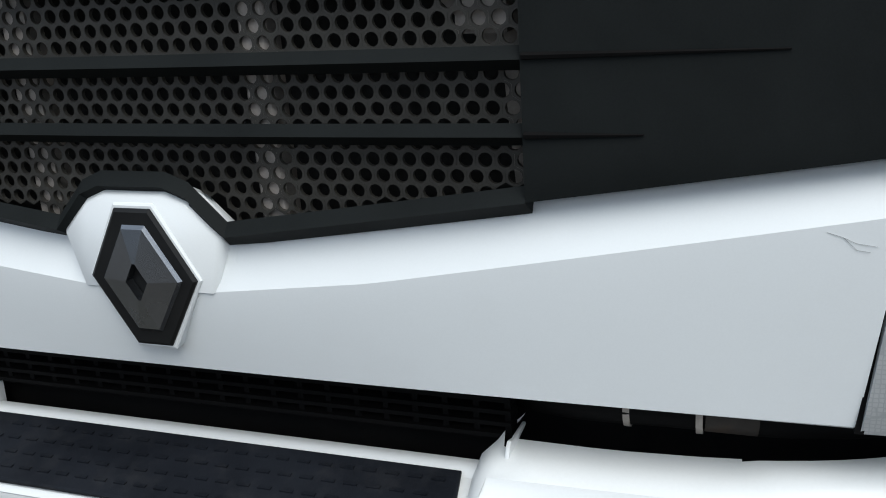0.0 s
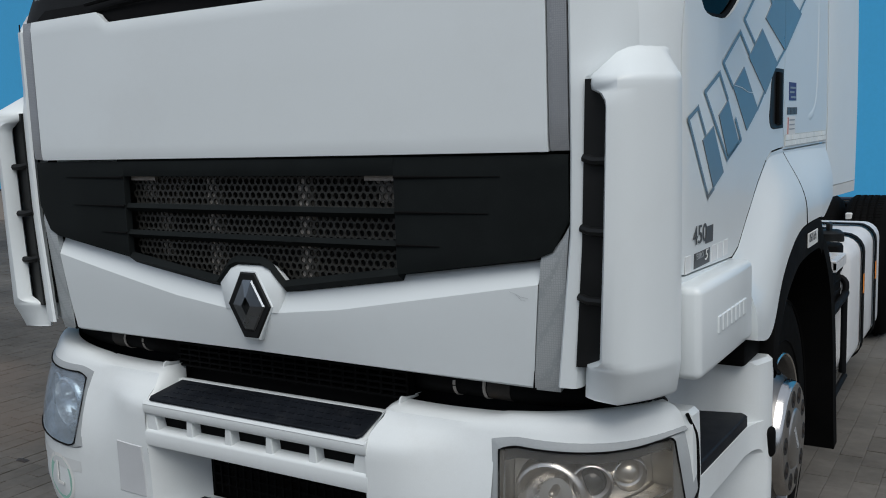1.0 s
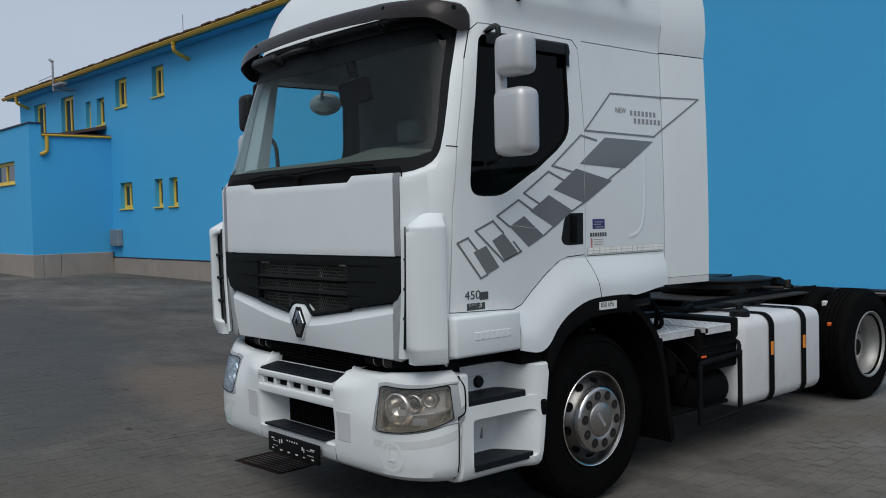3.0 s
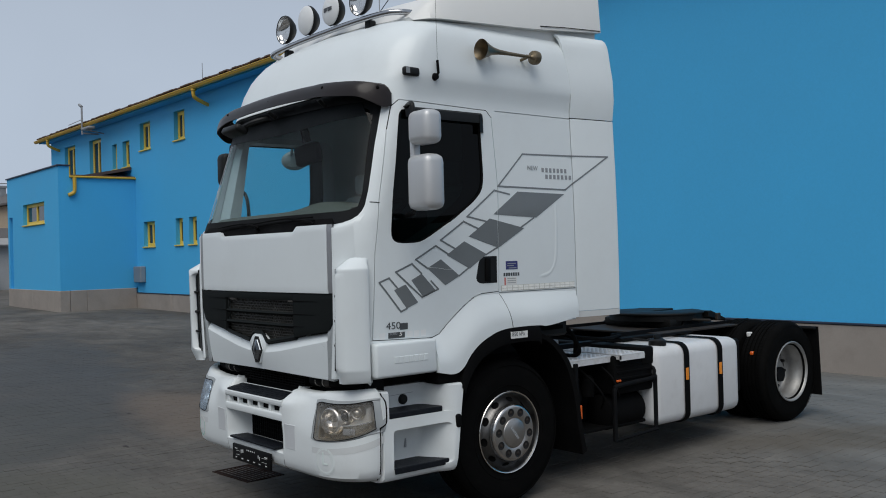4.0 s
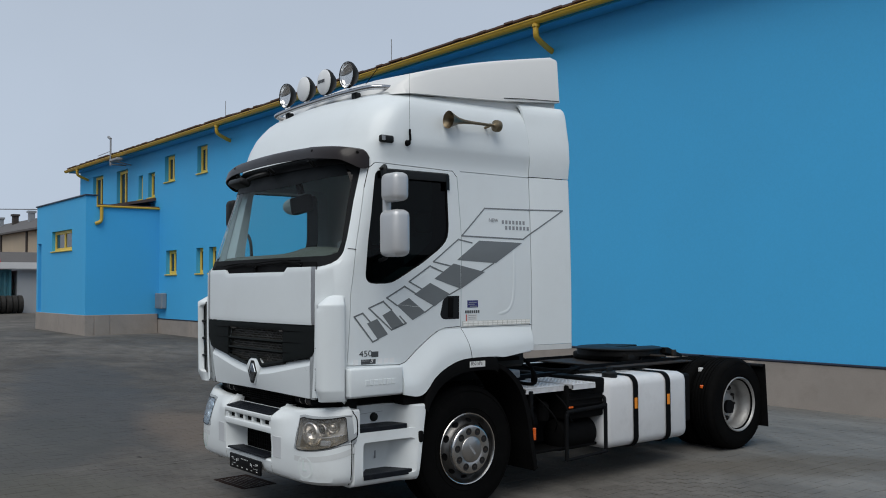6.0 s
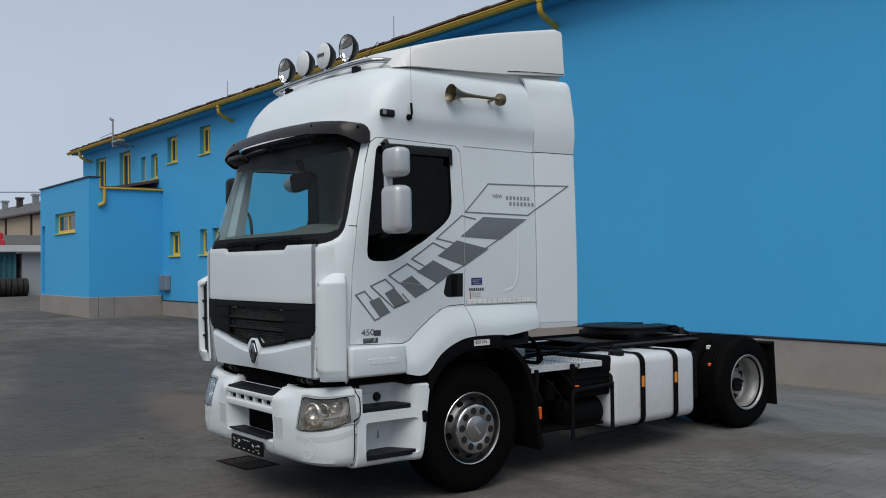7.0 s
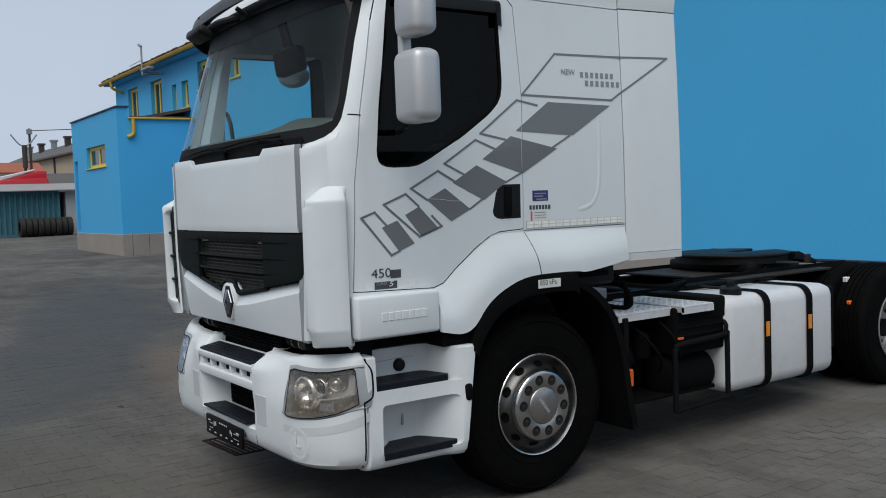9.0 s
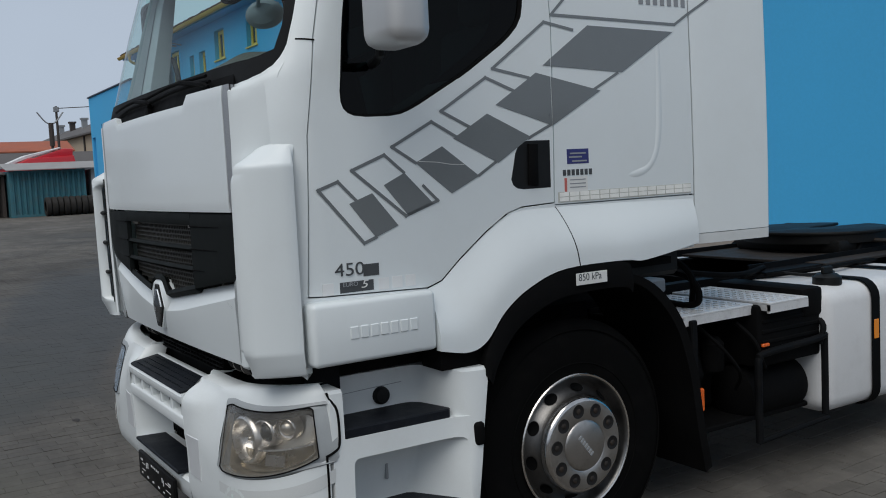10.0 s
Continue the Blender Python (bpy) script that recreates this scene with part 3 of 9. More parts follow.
def lettering(body, size, material, m, name="lettering", parent=None, depth=0.0006, spacing=1.0, label="", shear=0.0, width=1.0):
    cu = bpy.data.curves.new(name, "FONT")
    cu.body, cu.size, cu.extrude, cu.space_character, cu.shear = body, size, depth, spacing, shear
    cu.align_x, cu.align_y = "LEFT", "BOTTOM"
    tmp = new("text", cu)
    dg = bpy.context.evaluated_depsgraph_get()
    me = bpy.data.meshes.new_from_object(tmp.evaluated_get(dg))
    bpy.data.objects.remove(tmp)
    bpy.data.curves.remove(cu)
    me.materials.clear()
    me.materials.append(material)
    me.transform(m @ Matrix.Diagonal((width, 1, 1, 1)))
    ob = new(name, me)
    if parent is not None:
        ob.parent = parent
    if label:
        tagged(ob, label)
    return ob


class Shell:
    """A body with a rounded plan at every height. Rows: z, half width, front y, bow, corner width, corner depth. u runs round the plan: 0 is the
    middle of the front, 1 where the corner begins, 2 where it ends, 3 the end of the side; minus for the other side."""

    def __init__(self, rows, back):
        self.rows = np.array(rows, float)
        self.back = back

    def at(self, z):
        return [float(np.interp(z, self.rows[:, 0], self.rows[:, k])) for k in range(1, 6)]

    def plan(self, u, z):
        hw, yf, bow, rx, ry = self.at(z)
        s, a = (1 if u >= 0 else -1), abs(u)
        x1 = hw - rx
        if a <= 1:
            x = x1 * a
            y = yf + bow * a * a
        elif a <= 2:
            t = (a - 1) * math.pi / 2
            x, y = x1 + rx * math.sin(t), yf + bow + ry * (1 - math.cos(t))
        else:
            x, y = hw, yf + bow + ry + (self.back - yf - bow - ry) * (a - 2)
        return Vector((s * x, y, z))

    def point(self, u, z, off=0.0):
        p = self.plan(u, z)
        if off:
            a, b = self.plan(u - 0.01, z), self.plan(u + 0.01, z)
            lo, hi = self.plan(u, z - 0.01), self.plan(u, z + 0.01)
            n = (b - a).cross(hi - lo).normalized()
            p = p + n * off
        return p

    def u_of_x(self, x, z):
        hw, yf, bow, rx, ry = self.at(z)
        a = abs(x)
        if a <= hw - rx:
            u = a / (hw - rx)
        else:
            u = 1 + math.asin(min(1.0, (a - hw + rx) / rx)) / (math.pi / 2)
        return u if x >= 0 else -u

    def u_of_y(self, y, z):
        hw, yf, bow, rx, ry = self.at(z)
        y1 = yf + bow + ry
        if y >= y1:
            return 2 + (y - y1) / (self.back - y1)
        return 1 + math.acos(max(-1.0, min(1.0, 1 - (y - yf - bow) / ry))) / (math.pi / 2)

    def loops(self, zs, off=0.0, nf=8, nc=8, ns=10):
        us = [i / nf for i in range(nf)] + [1 + i / nc for i in range(nc)] + [2 + i / ns for i in range(ns + 1)]
        us = [-u for u in us[:0:-1]] + us
        return [[self.point(u, z, off) for u in us] for z in zs]


# ---- the yard ----
def ground_z(x, y=-99.0):
    swell = 0.088 * math.exp(-(x / 2.2) ** 2 - ((y - 5.2) / 1.7) ** 2)        # paving heaved under the drive axle
    return 0.0065 * min(98.0, max(0.0, -x - 2.0)) + swell


def build_ground():
    bm = bmesh.new()
    xs = [900, 200, 60, 30, 15, 8] + [5 - 0.5 * i for i in range(14)] + [-2, -2.5, -3, -3.5, -4, -5, -10, -20, -30, -45, -60, -80, -100, -300, -900]
    ys = [-900, -200, -60, -30, -15, -8, -4, 0] + [1 + 0.25 * i for i in range(32)] + [8.95, 30, 80, 300, 900]
    g = [[bm.verts.new((x, y, ground_z(x, y) - 0.0036)) for y in ys] for x in xs]
    for i in range(len(xs) - 1):
        for j in range(len(ys) - 1):
            bm.faces.new((g[i][j], g[i][j + 1], g[i + 1][j + 1], g[i + 1][j]))
    return tagged(part("ground", bm, GROUND_MAT), "stained grey concrete yard with patches of oil and dust", "ground", kind="structure")


ground = build_ground()

# ---- the blue building along the yard ----
WALL_Y, EAVE_Z, PLINTH_Z = 8.9, 6.95, 0.645
W_LEFT, W_RIGHT = -34.3, 5.7
building = thing("workshop_building", "long two-storey blue rendered workshop with yellow windows and gutter", "building", kind="structure", at=(-1, 12, 0))
_inv = Matrix.Translation((1, -12, 0))


def bpart(name, bm, material, parent=building, label="", angle=35.0):
    """A part given in world places, under a thing that stands off the origin."""
    ob = part(name, bm, material, parent, label, angle)
    root = parent
    while root.parent is not None:
        root = root.parent
    ob.data.transform(Matrix.Translation(-root.location))
    return ob


WINDOWS = [(-32.55, -31.25, 4.75, 6.35), (-29.6, -28.35, 4.7, 6.3), (-27.2, -26.75, 5.0, 5.9), (-26.2, -25.55, 5.0, 5.9), (-24.6, -23.7, 5.42, 6.33), (-21.8, -21.0, 5.45, 6.35),
           (-24.45, -23.5, 2.2, 3.03), (-21.85, -21.3, 2.2, 3.03), (-20.85, -20.3, 2.2, 3.03)]


def wall_with_openings(x0, x1, z0, z1, y0, y1, holes):
    """A wall slab cut into blocks round its openings."""
    bm = bmesh.new()
    xs = sorted({x0, x1, *[h[0] for h in holes], *[h[1] for h in holes]})
    zs = sorted({z0, z1, *[h[2] for h in holes], *[h[3] for h in holes]})
    def solid(i, k):
        if not (0 <= i < len(xs) - 1 and 0 <= k < len(zs) - 1):
            return False
        cx, cz = (xs[i] + xs[i + 1]) / 2, (zs[k] + zs[k + 1]) / 2
        return not any(h[0] < cx < h[1] and h[2] < cz < h[3] for h in holes)
    vs = {}
    def v(x, y, z):
        key = (x, y, z)
        if key not in vs:
            vs[key] = bm.verts.new(key)
        return vs[key]
    for i in range(len(xs) - 1):
        for k in range(len(zs) - 1):
            if not solid(i, k):
                continue
            a, b, c, d = xs[i], xs[i + 1], zs[k], zs[k + 1]
            bm.faces.new((v(a, y0, c), v(b, y0, c), v(b, y0, d), v(a, y0, d)))
            bm.faces.new((v(a, y1, d), v(b, y1, d), v(b, y1, c), v(a, y1, c)))
            if not solid(i - 1, k):
                bm.faces.new((v(a, y0, c), v(a, y0, d), v(a, y1, d), v(a, y1, c)))
            if not solid(i + 1, k):
                bm.faces.new((v(b, y0, c), v(b, y1, c), v(b, y1, d), v(b, y0, d)))
            if not solid(i, k - 1):
                bm.faces.new((v(a, y0, c), v(a, y1, c), v(b, y1, c), v(b, y0, c)))
            if not solid(i, k + 1):
                bm.faces.new((v(a, y0, d), v(b, y0, d), v(b, y1, d), v(a, y1, d)))
    return bm


def window_unit(parent, x0, x1, z0, z1, y, depth=0.13, mullion=True):
    """A yellow window set back in its opening, with its panes and a sill."""
    yf = y + depth
    bm = bmesh.new()
    w = 0.115
    box(bm, x0, x0 + w, yf, yf + 0.07, z0, z1, 0.008, 1)
    box(bm, x1 - w, x1, yf, yf + 0.07, z0, z1, 0.008, 1)
    box(bm, x0 + w, x1 - w, yf, yf + 0.07, z0, z0 + w, 0.008, 1)
    box(bm, x0 + w, x1 - w, yf, yf + 0.07, z1 - w, z1, 0.008, 1)
    if mullion and x1 - x0 > 0.8:
        xm = (x0 + x1) / 2
        box(bm, xm - 0.05, xm + 0.05, yf - 0.004, yf + 0.07, z0 + w, z1 - w, 0.008, 1)
    win = bpart("window", bm, WINDOW_YELLOW, parent, "yellow-framed window set back in the blue wall")
    bm = bmesh.new()
    box(bm, x0 + w * 0.8, x1 - w * 0.8, yf + 0.03, yf + 0.045, z0 + w * 0.8, z1 - w * 0.8)
    bpart("pane", bm, DARK_GLASS, win)
    bm = bmesh.new()
    box(bm, x0 - 0.04, x1 + 0.04, y - 0.05, yf, z0 - 0.04, z0 + 0.004, 0.01, 1)
    bpart("sill", bm, WINDOW_YELLOW, win)
    return win


bpart("wall", wall_with_openings(W_LEFT, W_RIGHT, PLINTH_Z, EAVE_Z, WALL_Y, WALL_Y + 0.4, WINDOWS), BLUE_WALL)
bm = bmesh.new()
box(bm, W_LEFT, W_LEFT + 0.4, WALL_Y + 0.4, 24, 0, EAVE_Z)
box(bm, W_RIGHT - 0.4, W_RIGHT, WALL_Y + 0.4, 24, 0, EAVE_Z)
box(bm, W_LEFT, W_RIGHT, 23.6, 24, 0, EAVE_Z)
bpart("wall", bm, BLUE_WALL)
for wdw in WINDOWS:
    window_unit(building, *wdw, WALL_Y)
# plinth of cast panels
px = W_LEFT
while px < W_RIGHT - 0.1:
    nx = min(px + 3.0, W_RIGHT)
    bm = bmesh.new()
    box(bm, px + 0.006, nx - 0.006, WALL_Y - 0.035, WALL_Y + 0.3, -0.3, PLINTH_Z, 0.012, 1)
    bpart("plinth_panel", bm, CONCRETE)
    bm = bmesh.new()
    box(bm, nx - 0.06, nx + 0.06, WALL_Y - 0.05, WALL_Y + 0.2, -0.3, PLINTH_Z - 0.01, 0.012, 1)
    bpart("plinth_joint", bm, CONCRETE)
    px = nx
# navy strip paints the shadow line where the wall meets the plinth
bm = bmesh.new()
box(bm, W_LEFT, W_RIGHT, WALL_Y - 0.05, WALL_Y + 0.1, PLINTH_Z + 0.002, PLINTH_Z + 0.03, 0.006, 1)
bpart("drip_strip", bm, NAVY_EDGE)

# roof with its boarded eave, gutter and spouts
GUT_Y, GUT_Z = 8.42, 6.705
bm = bmesh.new()
prism(bm, [(GUT_Y + 0.05, GUT_Z + 0.12), (16.4, 9.2), (24.5, 6.9), (24.5, 6.7), (16.4, 9.0), (GUT_Y + 0.05, GUT_Z + 0.04)], "x", W_LEFT - 0.4, W_RIGHT + 0.4)
bpart("roof", bm, ROOF_TILE)
bm = bmesh.new()
random.seed(3)
nx = 158
for i in range(nx):
    xa = W_LEFT - 0.4 + (W_RIGHT - W_LEFT + 0.8) * i / nx
    xb = W_LEFT - 0.4 + (W_RIGHT - W_LEFT + 0.8) * (i + 1) / nx
    h = random.uniform(-0.012, 0.02)
    for row in range(2):
        y0 = GUT_Y + 0.02 + row * 0.33
        z0 = GUT_Z + 0.125 + row * 0.33 * 0.302 + h
        box(bm, xa + 0.01, xb - 0.004, y0, y0 + 0.4, z0, z0 + 0.035, m=None)
rt = bpart("roof_tiles", bm, ROOF_TILE, label="edge courses of brown roof tiles")
tagged(rt, kind="stuff")
bm = bmesh.new()
box(bm, W_LEFT - 0.3, W_RIGHT + 0.3, GUT_Y + 0.12, WALL_Y, GUT_Z - 0.06, GUT_Z - 0.02)
box(bm, W_LEFT - 0.3, W_RIGHT + 0.3, GUT_Y + 0.09, GUT_Y + 0.12, GUT_Z - 0.07, GUT_Z + 0.1)
bpart("eave_boards", bm, BLUE_WALL)
bm = bmesh.new()
prof = [(GUT_Y + 0.075 * math.cos(a), GUT_Z + 0.03 + 0.085 * math.sin(a)) for a in [math.pi + math.pi * k / 8 for k in range(9)]]
prof += [(GUT_Y + 0.066 * math.cos(a), GUT_Z + 0.03 + 0.076 * math.sin(a)) for a in [2 * math.pi - math.pi * k / 8 for k in range(9)]]
prism(bm, prof, "x", W_LEFT - 0.45, W_RIGHT + 0.45)
tube(bm, [(W_LEFT - 0.45, GUT_Y - 0.075, GUT_Z + 0.035), (W_RIGHT + 0.45, GUT_Y - 0.075, GUT_Z + 0.035)], 0.016, 6)
bpart("gutter", bm, YELLOW, label="yellow painted half-round gutter")
for sx in (-33.1, -19.25, -5.38):
    bm = bmesh.new()
    tube(bm, smooth_path([(sx, GUT_Y, GUT_Z - 0.03), (sx, GUT_Y, GUT_Z - 0.22), (sx - 0.02, GUT_Y + 0.08, GUT_Z - 0.31), (sx - 0.06, WALL_Y - 0.12, GUT_Z - 0.42), (sx - 0.08, WALL_Y + 0.05, GUT_Z - 0.47)], 4), 0.055, 10)
    lathe(bm, [(0.075, 0), (0.075, 0.05), (0.055, 0.05)], (sx, GUT_Y, GUT_Z - 0.1), "z", 12)
    bpart("spout", bm, YELLOW, label="yellow bent rainwater spout")
# second dark strip, part of the same painted shadow line
bm = bmesh.new()
box(bm, W_LEFT, W_RIGHT, WALL_Y - 0.036, WALL_Y, PLINTH_Z - 0.004, PLINTH_Z + 0.014)
bpart("drip_edge", bm, DARK_METAL)
# the eaves fall slightly along the wall
for ob in building.children:
    if ob.name.split(".")[0] in ("roof", "roof_tiles", "eave_boards", "gutter", "spout"):
        for v in ob.data.vertices:
            v.co.z -= 0.0055 * (v.co.x + 22.0)
# thin lightning rods, aerial and lamp by the far corner
for rx, h in ((-19.06, 0.62), (-10.3, 0.62)):
    bm = bmesh.new()
    tube(bm, [(rx, 8.62, GUT_Z + 0.05), (rx, 8.62, GUT_Z + 0.05 + h)], 0.010, 6)
    bpart("lightning_rod", bm, GREY_METAL)
bm = bmesh.new()
tube(bm, [(-28.6, 8.32, 6.4), (-28.6, 8.32, 7.42)], 0.035, 8)
tube(bm, [(-30.1, 8.32, 6.93), (-28.6, 8.32, 6.95)], 0.012, 6)
tube(bm, [(-28.6, 8.32, 7.42), (-28.8, 8.3, 7.52)], 0.05, 8)
tube(bm, [(-28.6, 8.32, 6.45), (-28.6, 8.95, 6.45)], 0.03, 6)
bpart("aerial", bm, GREY_METAL, label="steel mast with a camera arm at the eave")
bm = bmesh.new()
box(bm, -28.1, -27.3, 8.1, 8.35, 6.46, 6.56, 0.03, 2)
tube(bm, [(-28.0, 8.25, 6.5), (-28.0, 8.9, 6.4)], 0.025, 6)
bpart("yard_lamp", bm, GREY_METAL)
bm = bmesh.new()
box(bm, -25.0, -24.35, 8.72, 8.9, 1.02, 1.55, 0.02, 1)
bpart("meter_box", bm, GREY_METAL, label="grey wall-mounted meter box")

# ---- the flat annex in front of its far end ----
AX0, AX1, AY = -31.2, -25.1, 6.37
annex = thing("annex_building", "small blue flat-roofed annex with a yellow window", "building", kind="structure", at=(-28, 7.6, 0))
bpart("wall", wall_with_openings(AX0, AX1, 0.83, 4.87, AY, AY + 0.35, [(-29.15, -26.65, 3.09, 3.82), (-31.0, -30.55, 0.84, 3.45)]), BLUE_WALL, annex)
bm = bmesh.new()
box(bm, AX1 - 0.3, AX1, AY + 0.35, 8.9, 0.83, 4.5)
box(bm, AX0, AX0 + 0.3, AY + 0.35, 8.9, 0.83, 4.5)
bpart("wall", bm, BLUE_WALL, annex)
bm = bmesh.new()
prism(bm, [(AY + 0.35, 4.52), (8.89, 4.95), (8.89, 4.85), (AY + 0.35, 4.42)], "x", AX0 + 0.3, AX1 - 0.3)
bpart("roof", bm, ROOF_TILE, annex)
bm = bmesh.new()
box(bm, AX0 - 0.05, AX1 + 0.05, AY - 0.05, AY + 0.4, 4.872, 4.92, 0.01, 1)
bpart("coping", bm, NAVY_EDGE, annex)
bm = bmesh.new()
tube(bm, [(AX1 + 0.05, AY + 0.36, 4.53), (AX1 + 0.05, 8.89, 4.53)], 0.036, 8)
tube(bm, smooth_path([(AX1 + 0.06, AY + 0.5, 4.5), (AX1 + 0.06, AY + 0.5, 4.1), (AX1 + 0.06, AY + 0.44, 3.99), (AX1 + 0.05, AY + 0.30, 3.93)], 4), 0.06, 8)
bpart("gutter", bm, YELLOW, annex)
bm = bmesh.new()
box(bm, AX1 + 0.002, AX1 + 0.05, AY + 0.38, 8.88, 4.56, 4.60, 0.008, 1)
bpart("roof_edge", bm, ROOF_TILE, annex)
window_unit(annex, -29.15, -26.65, 3.09, 3.82, AY, 0.12)
bm = bmesh.new()
box(bm, -31.0, -30.55, AY + 0.2, AY + 0.26, 0.3, 3.45, 0.01, 1)
bpart("door", bm, BLUE_WALL, annex)
for x0, x1, y0, y1 in ((AX0, -28.2, AY - 0.03, AY + 0.3), (-28.2, AX1 + 0.03, AY - 0.03, AY + 0.3), (AX1 - 0.2, AX1 + 0.03, AY + 0.3, 7.2), (AX1 - 0.2, AX1 + 0.03, 7.2, 8.86)):
    bm = bmesh.new()
    box(bm, x0 + 0.006, x1 - 0.006, y0 + 0.004, y1 - 0.006, -0.2, 0.83, 0.012, 1)
    bpart("plinth_panel", bm, CONCRETE, annex)


# ---- the tractor unit ----
truck = thing("tractor_unit", "white two-axle road tractor with sleeper cab parked on the yard", "truck")
CAB = Shell([
    (0.97, 1.085, 0.17, 0.02, 0.17, 0.17), (1.05, 1.105, 0.155, 0.02, 0.18, 0.19), (1.30, 1.113, 0.147, 0.02, 0.185, 0.20), (1.60, 1.116, 0.142, 0.02, 0.185, 0.20),
    (1.92, 1.114, 0.135, 0.02, 0.19, 0.20), (2.02, 1.112, 0.152, 0.02, 0.28, 0.225), (2.30, 1.106, 0.20, 0.02, 0.46, 0.27), (2.66, 1.092, 0.29, 0.02, 0.60, 0.30), (2.73, 1.089, 0.31, 0.02, 0.56, 0.30),
    (2.78, 1.095, 0.34, 0.02, 0.52, 0.29), (2.87, 1.114, 0.40, 0.02, 0.45, 0.27), (3.00, 1.104, 0.455, 0.02, 0.40, 0.26), (3.10, 1.090, 0.505, 0.02, 0.40, 0.27),
    (3.17, 1.072, 0.548, 0.03, 0.40, 0.28), (3.22, 1.048, 0.580, 0.04, 0.40, 0.30), (3.26, 1.012, 0.616, 0.05, 0.40, 0.31), (3.29, 0.955, 0.665, 0.06, 0.40, 0.33),
    (3.32, 0.83, 0.76, 0.08, 0.38, 0.36), (3.335, 0.58, 1.02, 0.1, 0.36, 0.38)], 2.09)
CAB_Z = [0.97, 1.0, 1.05, 1.15, 1.3, 1.45, 1.6, 1.75, 1.92, 1.97, 2.02, 2.15, 2.3, 2.5, 2.66, 2.73, 2.755, 2.78, 2.81, 2.84, 2.87, 2.93, 3.0, 3.05, 3.1, 3.14, 3.17, 3.2, 3.22, 3.24, 3.26, 3.275, 3.29, 3.305, 3.32, 3.335]


def loft(bm, loops):
    vs = [[bm.verts.new(p) for p in l] for l in loops]
    n = len(vs[0])
    for a, b in zip(vs, vs[1:]):
        for k in range(n):
            bm.faces.new((a[k], a[(k + 1) % n], b[(k + 1) % n], b[k]))
    bm.faces.new(vs[0][::-1])
    bm.faces.new(vs[-1])
    return bm


def cab_solid():
    return loft(bmesh.new(), CAB.loops(CAB_Z, nf=10, nc=10, ns=12))


def cab_hollow():
    zs = [1.24, 1.5, 1.92, 2.02, 2.3, 2.66, 2.73, 2.87, 3.0, 3.1, 3.17]
    loops = CAB.loops(zs, -0.035, nf=10, nc=10, ns=12)
    return loft(bmesh.new(), [[Vector((p.x, min(p.y, 2.05), p.z)) for p in l] for l in loops])


DOOR = [(0.29, 1.21), (0.305, 1.5), (0.315, 1.74), (0.36, 2.06), (0.46, 2.51), (0.505, 2.66), (0.55, 2.70), (1.27, 2.685), (1.315, 2.64), (1.345, 2.15), (1.325, 1.462), (1.17, 1.455), (1.10, 1.435),
        (1.0, 1.375), (0.88, 1.285), (0.80, 1.215), (0.74, 1.195)]
WINDOW = [(0.57, 2.645), (1.16, 2.65), (1.20, 2.63), (1.212, 2.59), (1.218, 2.22), (1.20, 2.14), (1.13, 2.07), (0.94, 1.945), (0.72, 1.825), (0.65, 1.80), (0.50, 1.797), (0.45, 1.815), (0.435, 1.86), (0.445, 1.95), (0.46, 2.10), (0.535, 2.58), (0.545, 2.62)]


def rounded(pts):
    """Cuts every corner of a polygon off once, at a quarter of its edges or 3 cm."""
    out = []
    n = len(pts)
    for i in range(n):
        b_ = Vector(pts[i])
        for o in (Vector(pts[i - 1]), Vector(pts[(i + 1) % n])):
            e = o - b_
            out.append(tuple(b_ + e * min(0.25, 0.03 / e.length)))
    return out


WINDOW = rounded(WINDOW)


def offset_poly(pts, d):
    """The polygon moved in by d along its edges' normals (out for minus)."""
    n = len(pts)
    area = sum(pts[i][0] * pts[(i + 1) % n][1] - pts[(i + 1) % n][0] * pts[i][1] for i in range(n))
    s = 1 if area > 0 else -1
    out = []
    for i in range(n):
        a, b, c = Vector(pts[i - 1]), Vector(pts[i]), Vector(pts[(i + 1) % n])
        e1, e2 = (b - a).normalized(), (c - b).normalized()
        n1, n2 = Vector((-e1.y, e1.x)) * s, Vector((-e2.y, e2.x)) * s
        m = (n1 + n2).normalized()
        out.append(tuple(b + m * d / max(0.4, m.dot(n1))))
    return out


def side_cut(poly, side, x0=0.9, x1=1.3):
    bm = bmesh.new()
    prism(bm, poly, "x", side * x0, side * x1)
    return bm


ARCH = [(0.93, 0.9), (0.945, 0.95), (1.03, 1.07), (1.15, 1.15), (1.32, 1.205), (1.62, 1.205), (1.72, 1.20), (2.2, 1.235), (2.2, 0.9)]
SCREEN = [(0.93, 1.925), (0.985, 1.932), (1.028, 1.948), (1.052, 1.972), (1.062, 2.00), (1.066, 2.04), (1.062, 2.12), (1.050, 2.26), (1.034, 2.4), (1.012, 2.66), (0.998, 2.795)]
SCREEN = SCREEN + [(-x, z) for x, z in SCREEN[::-1]]


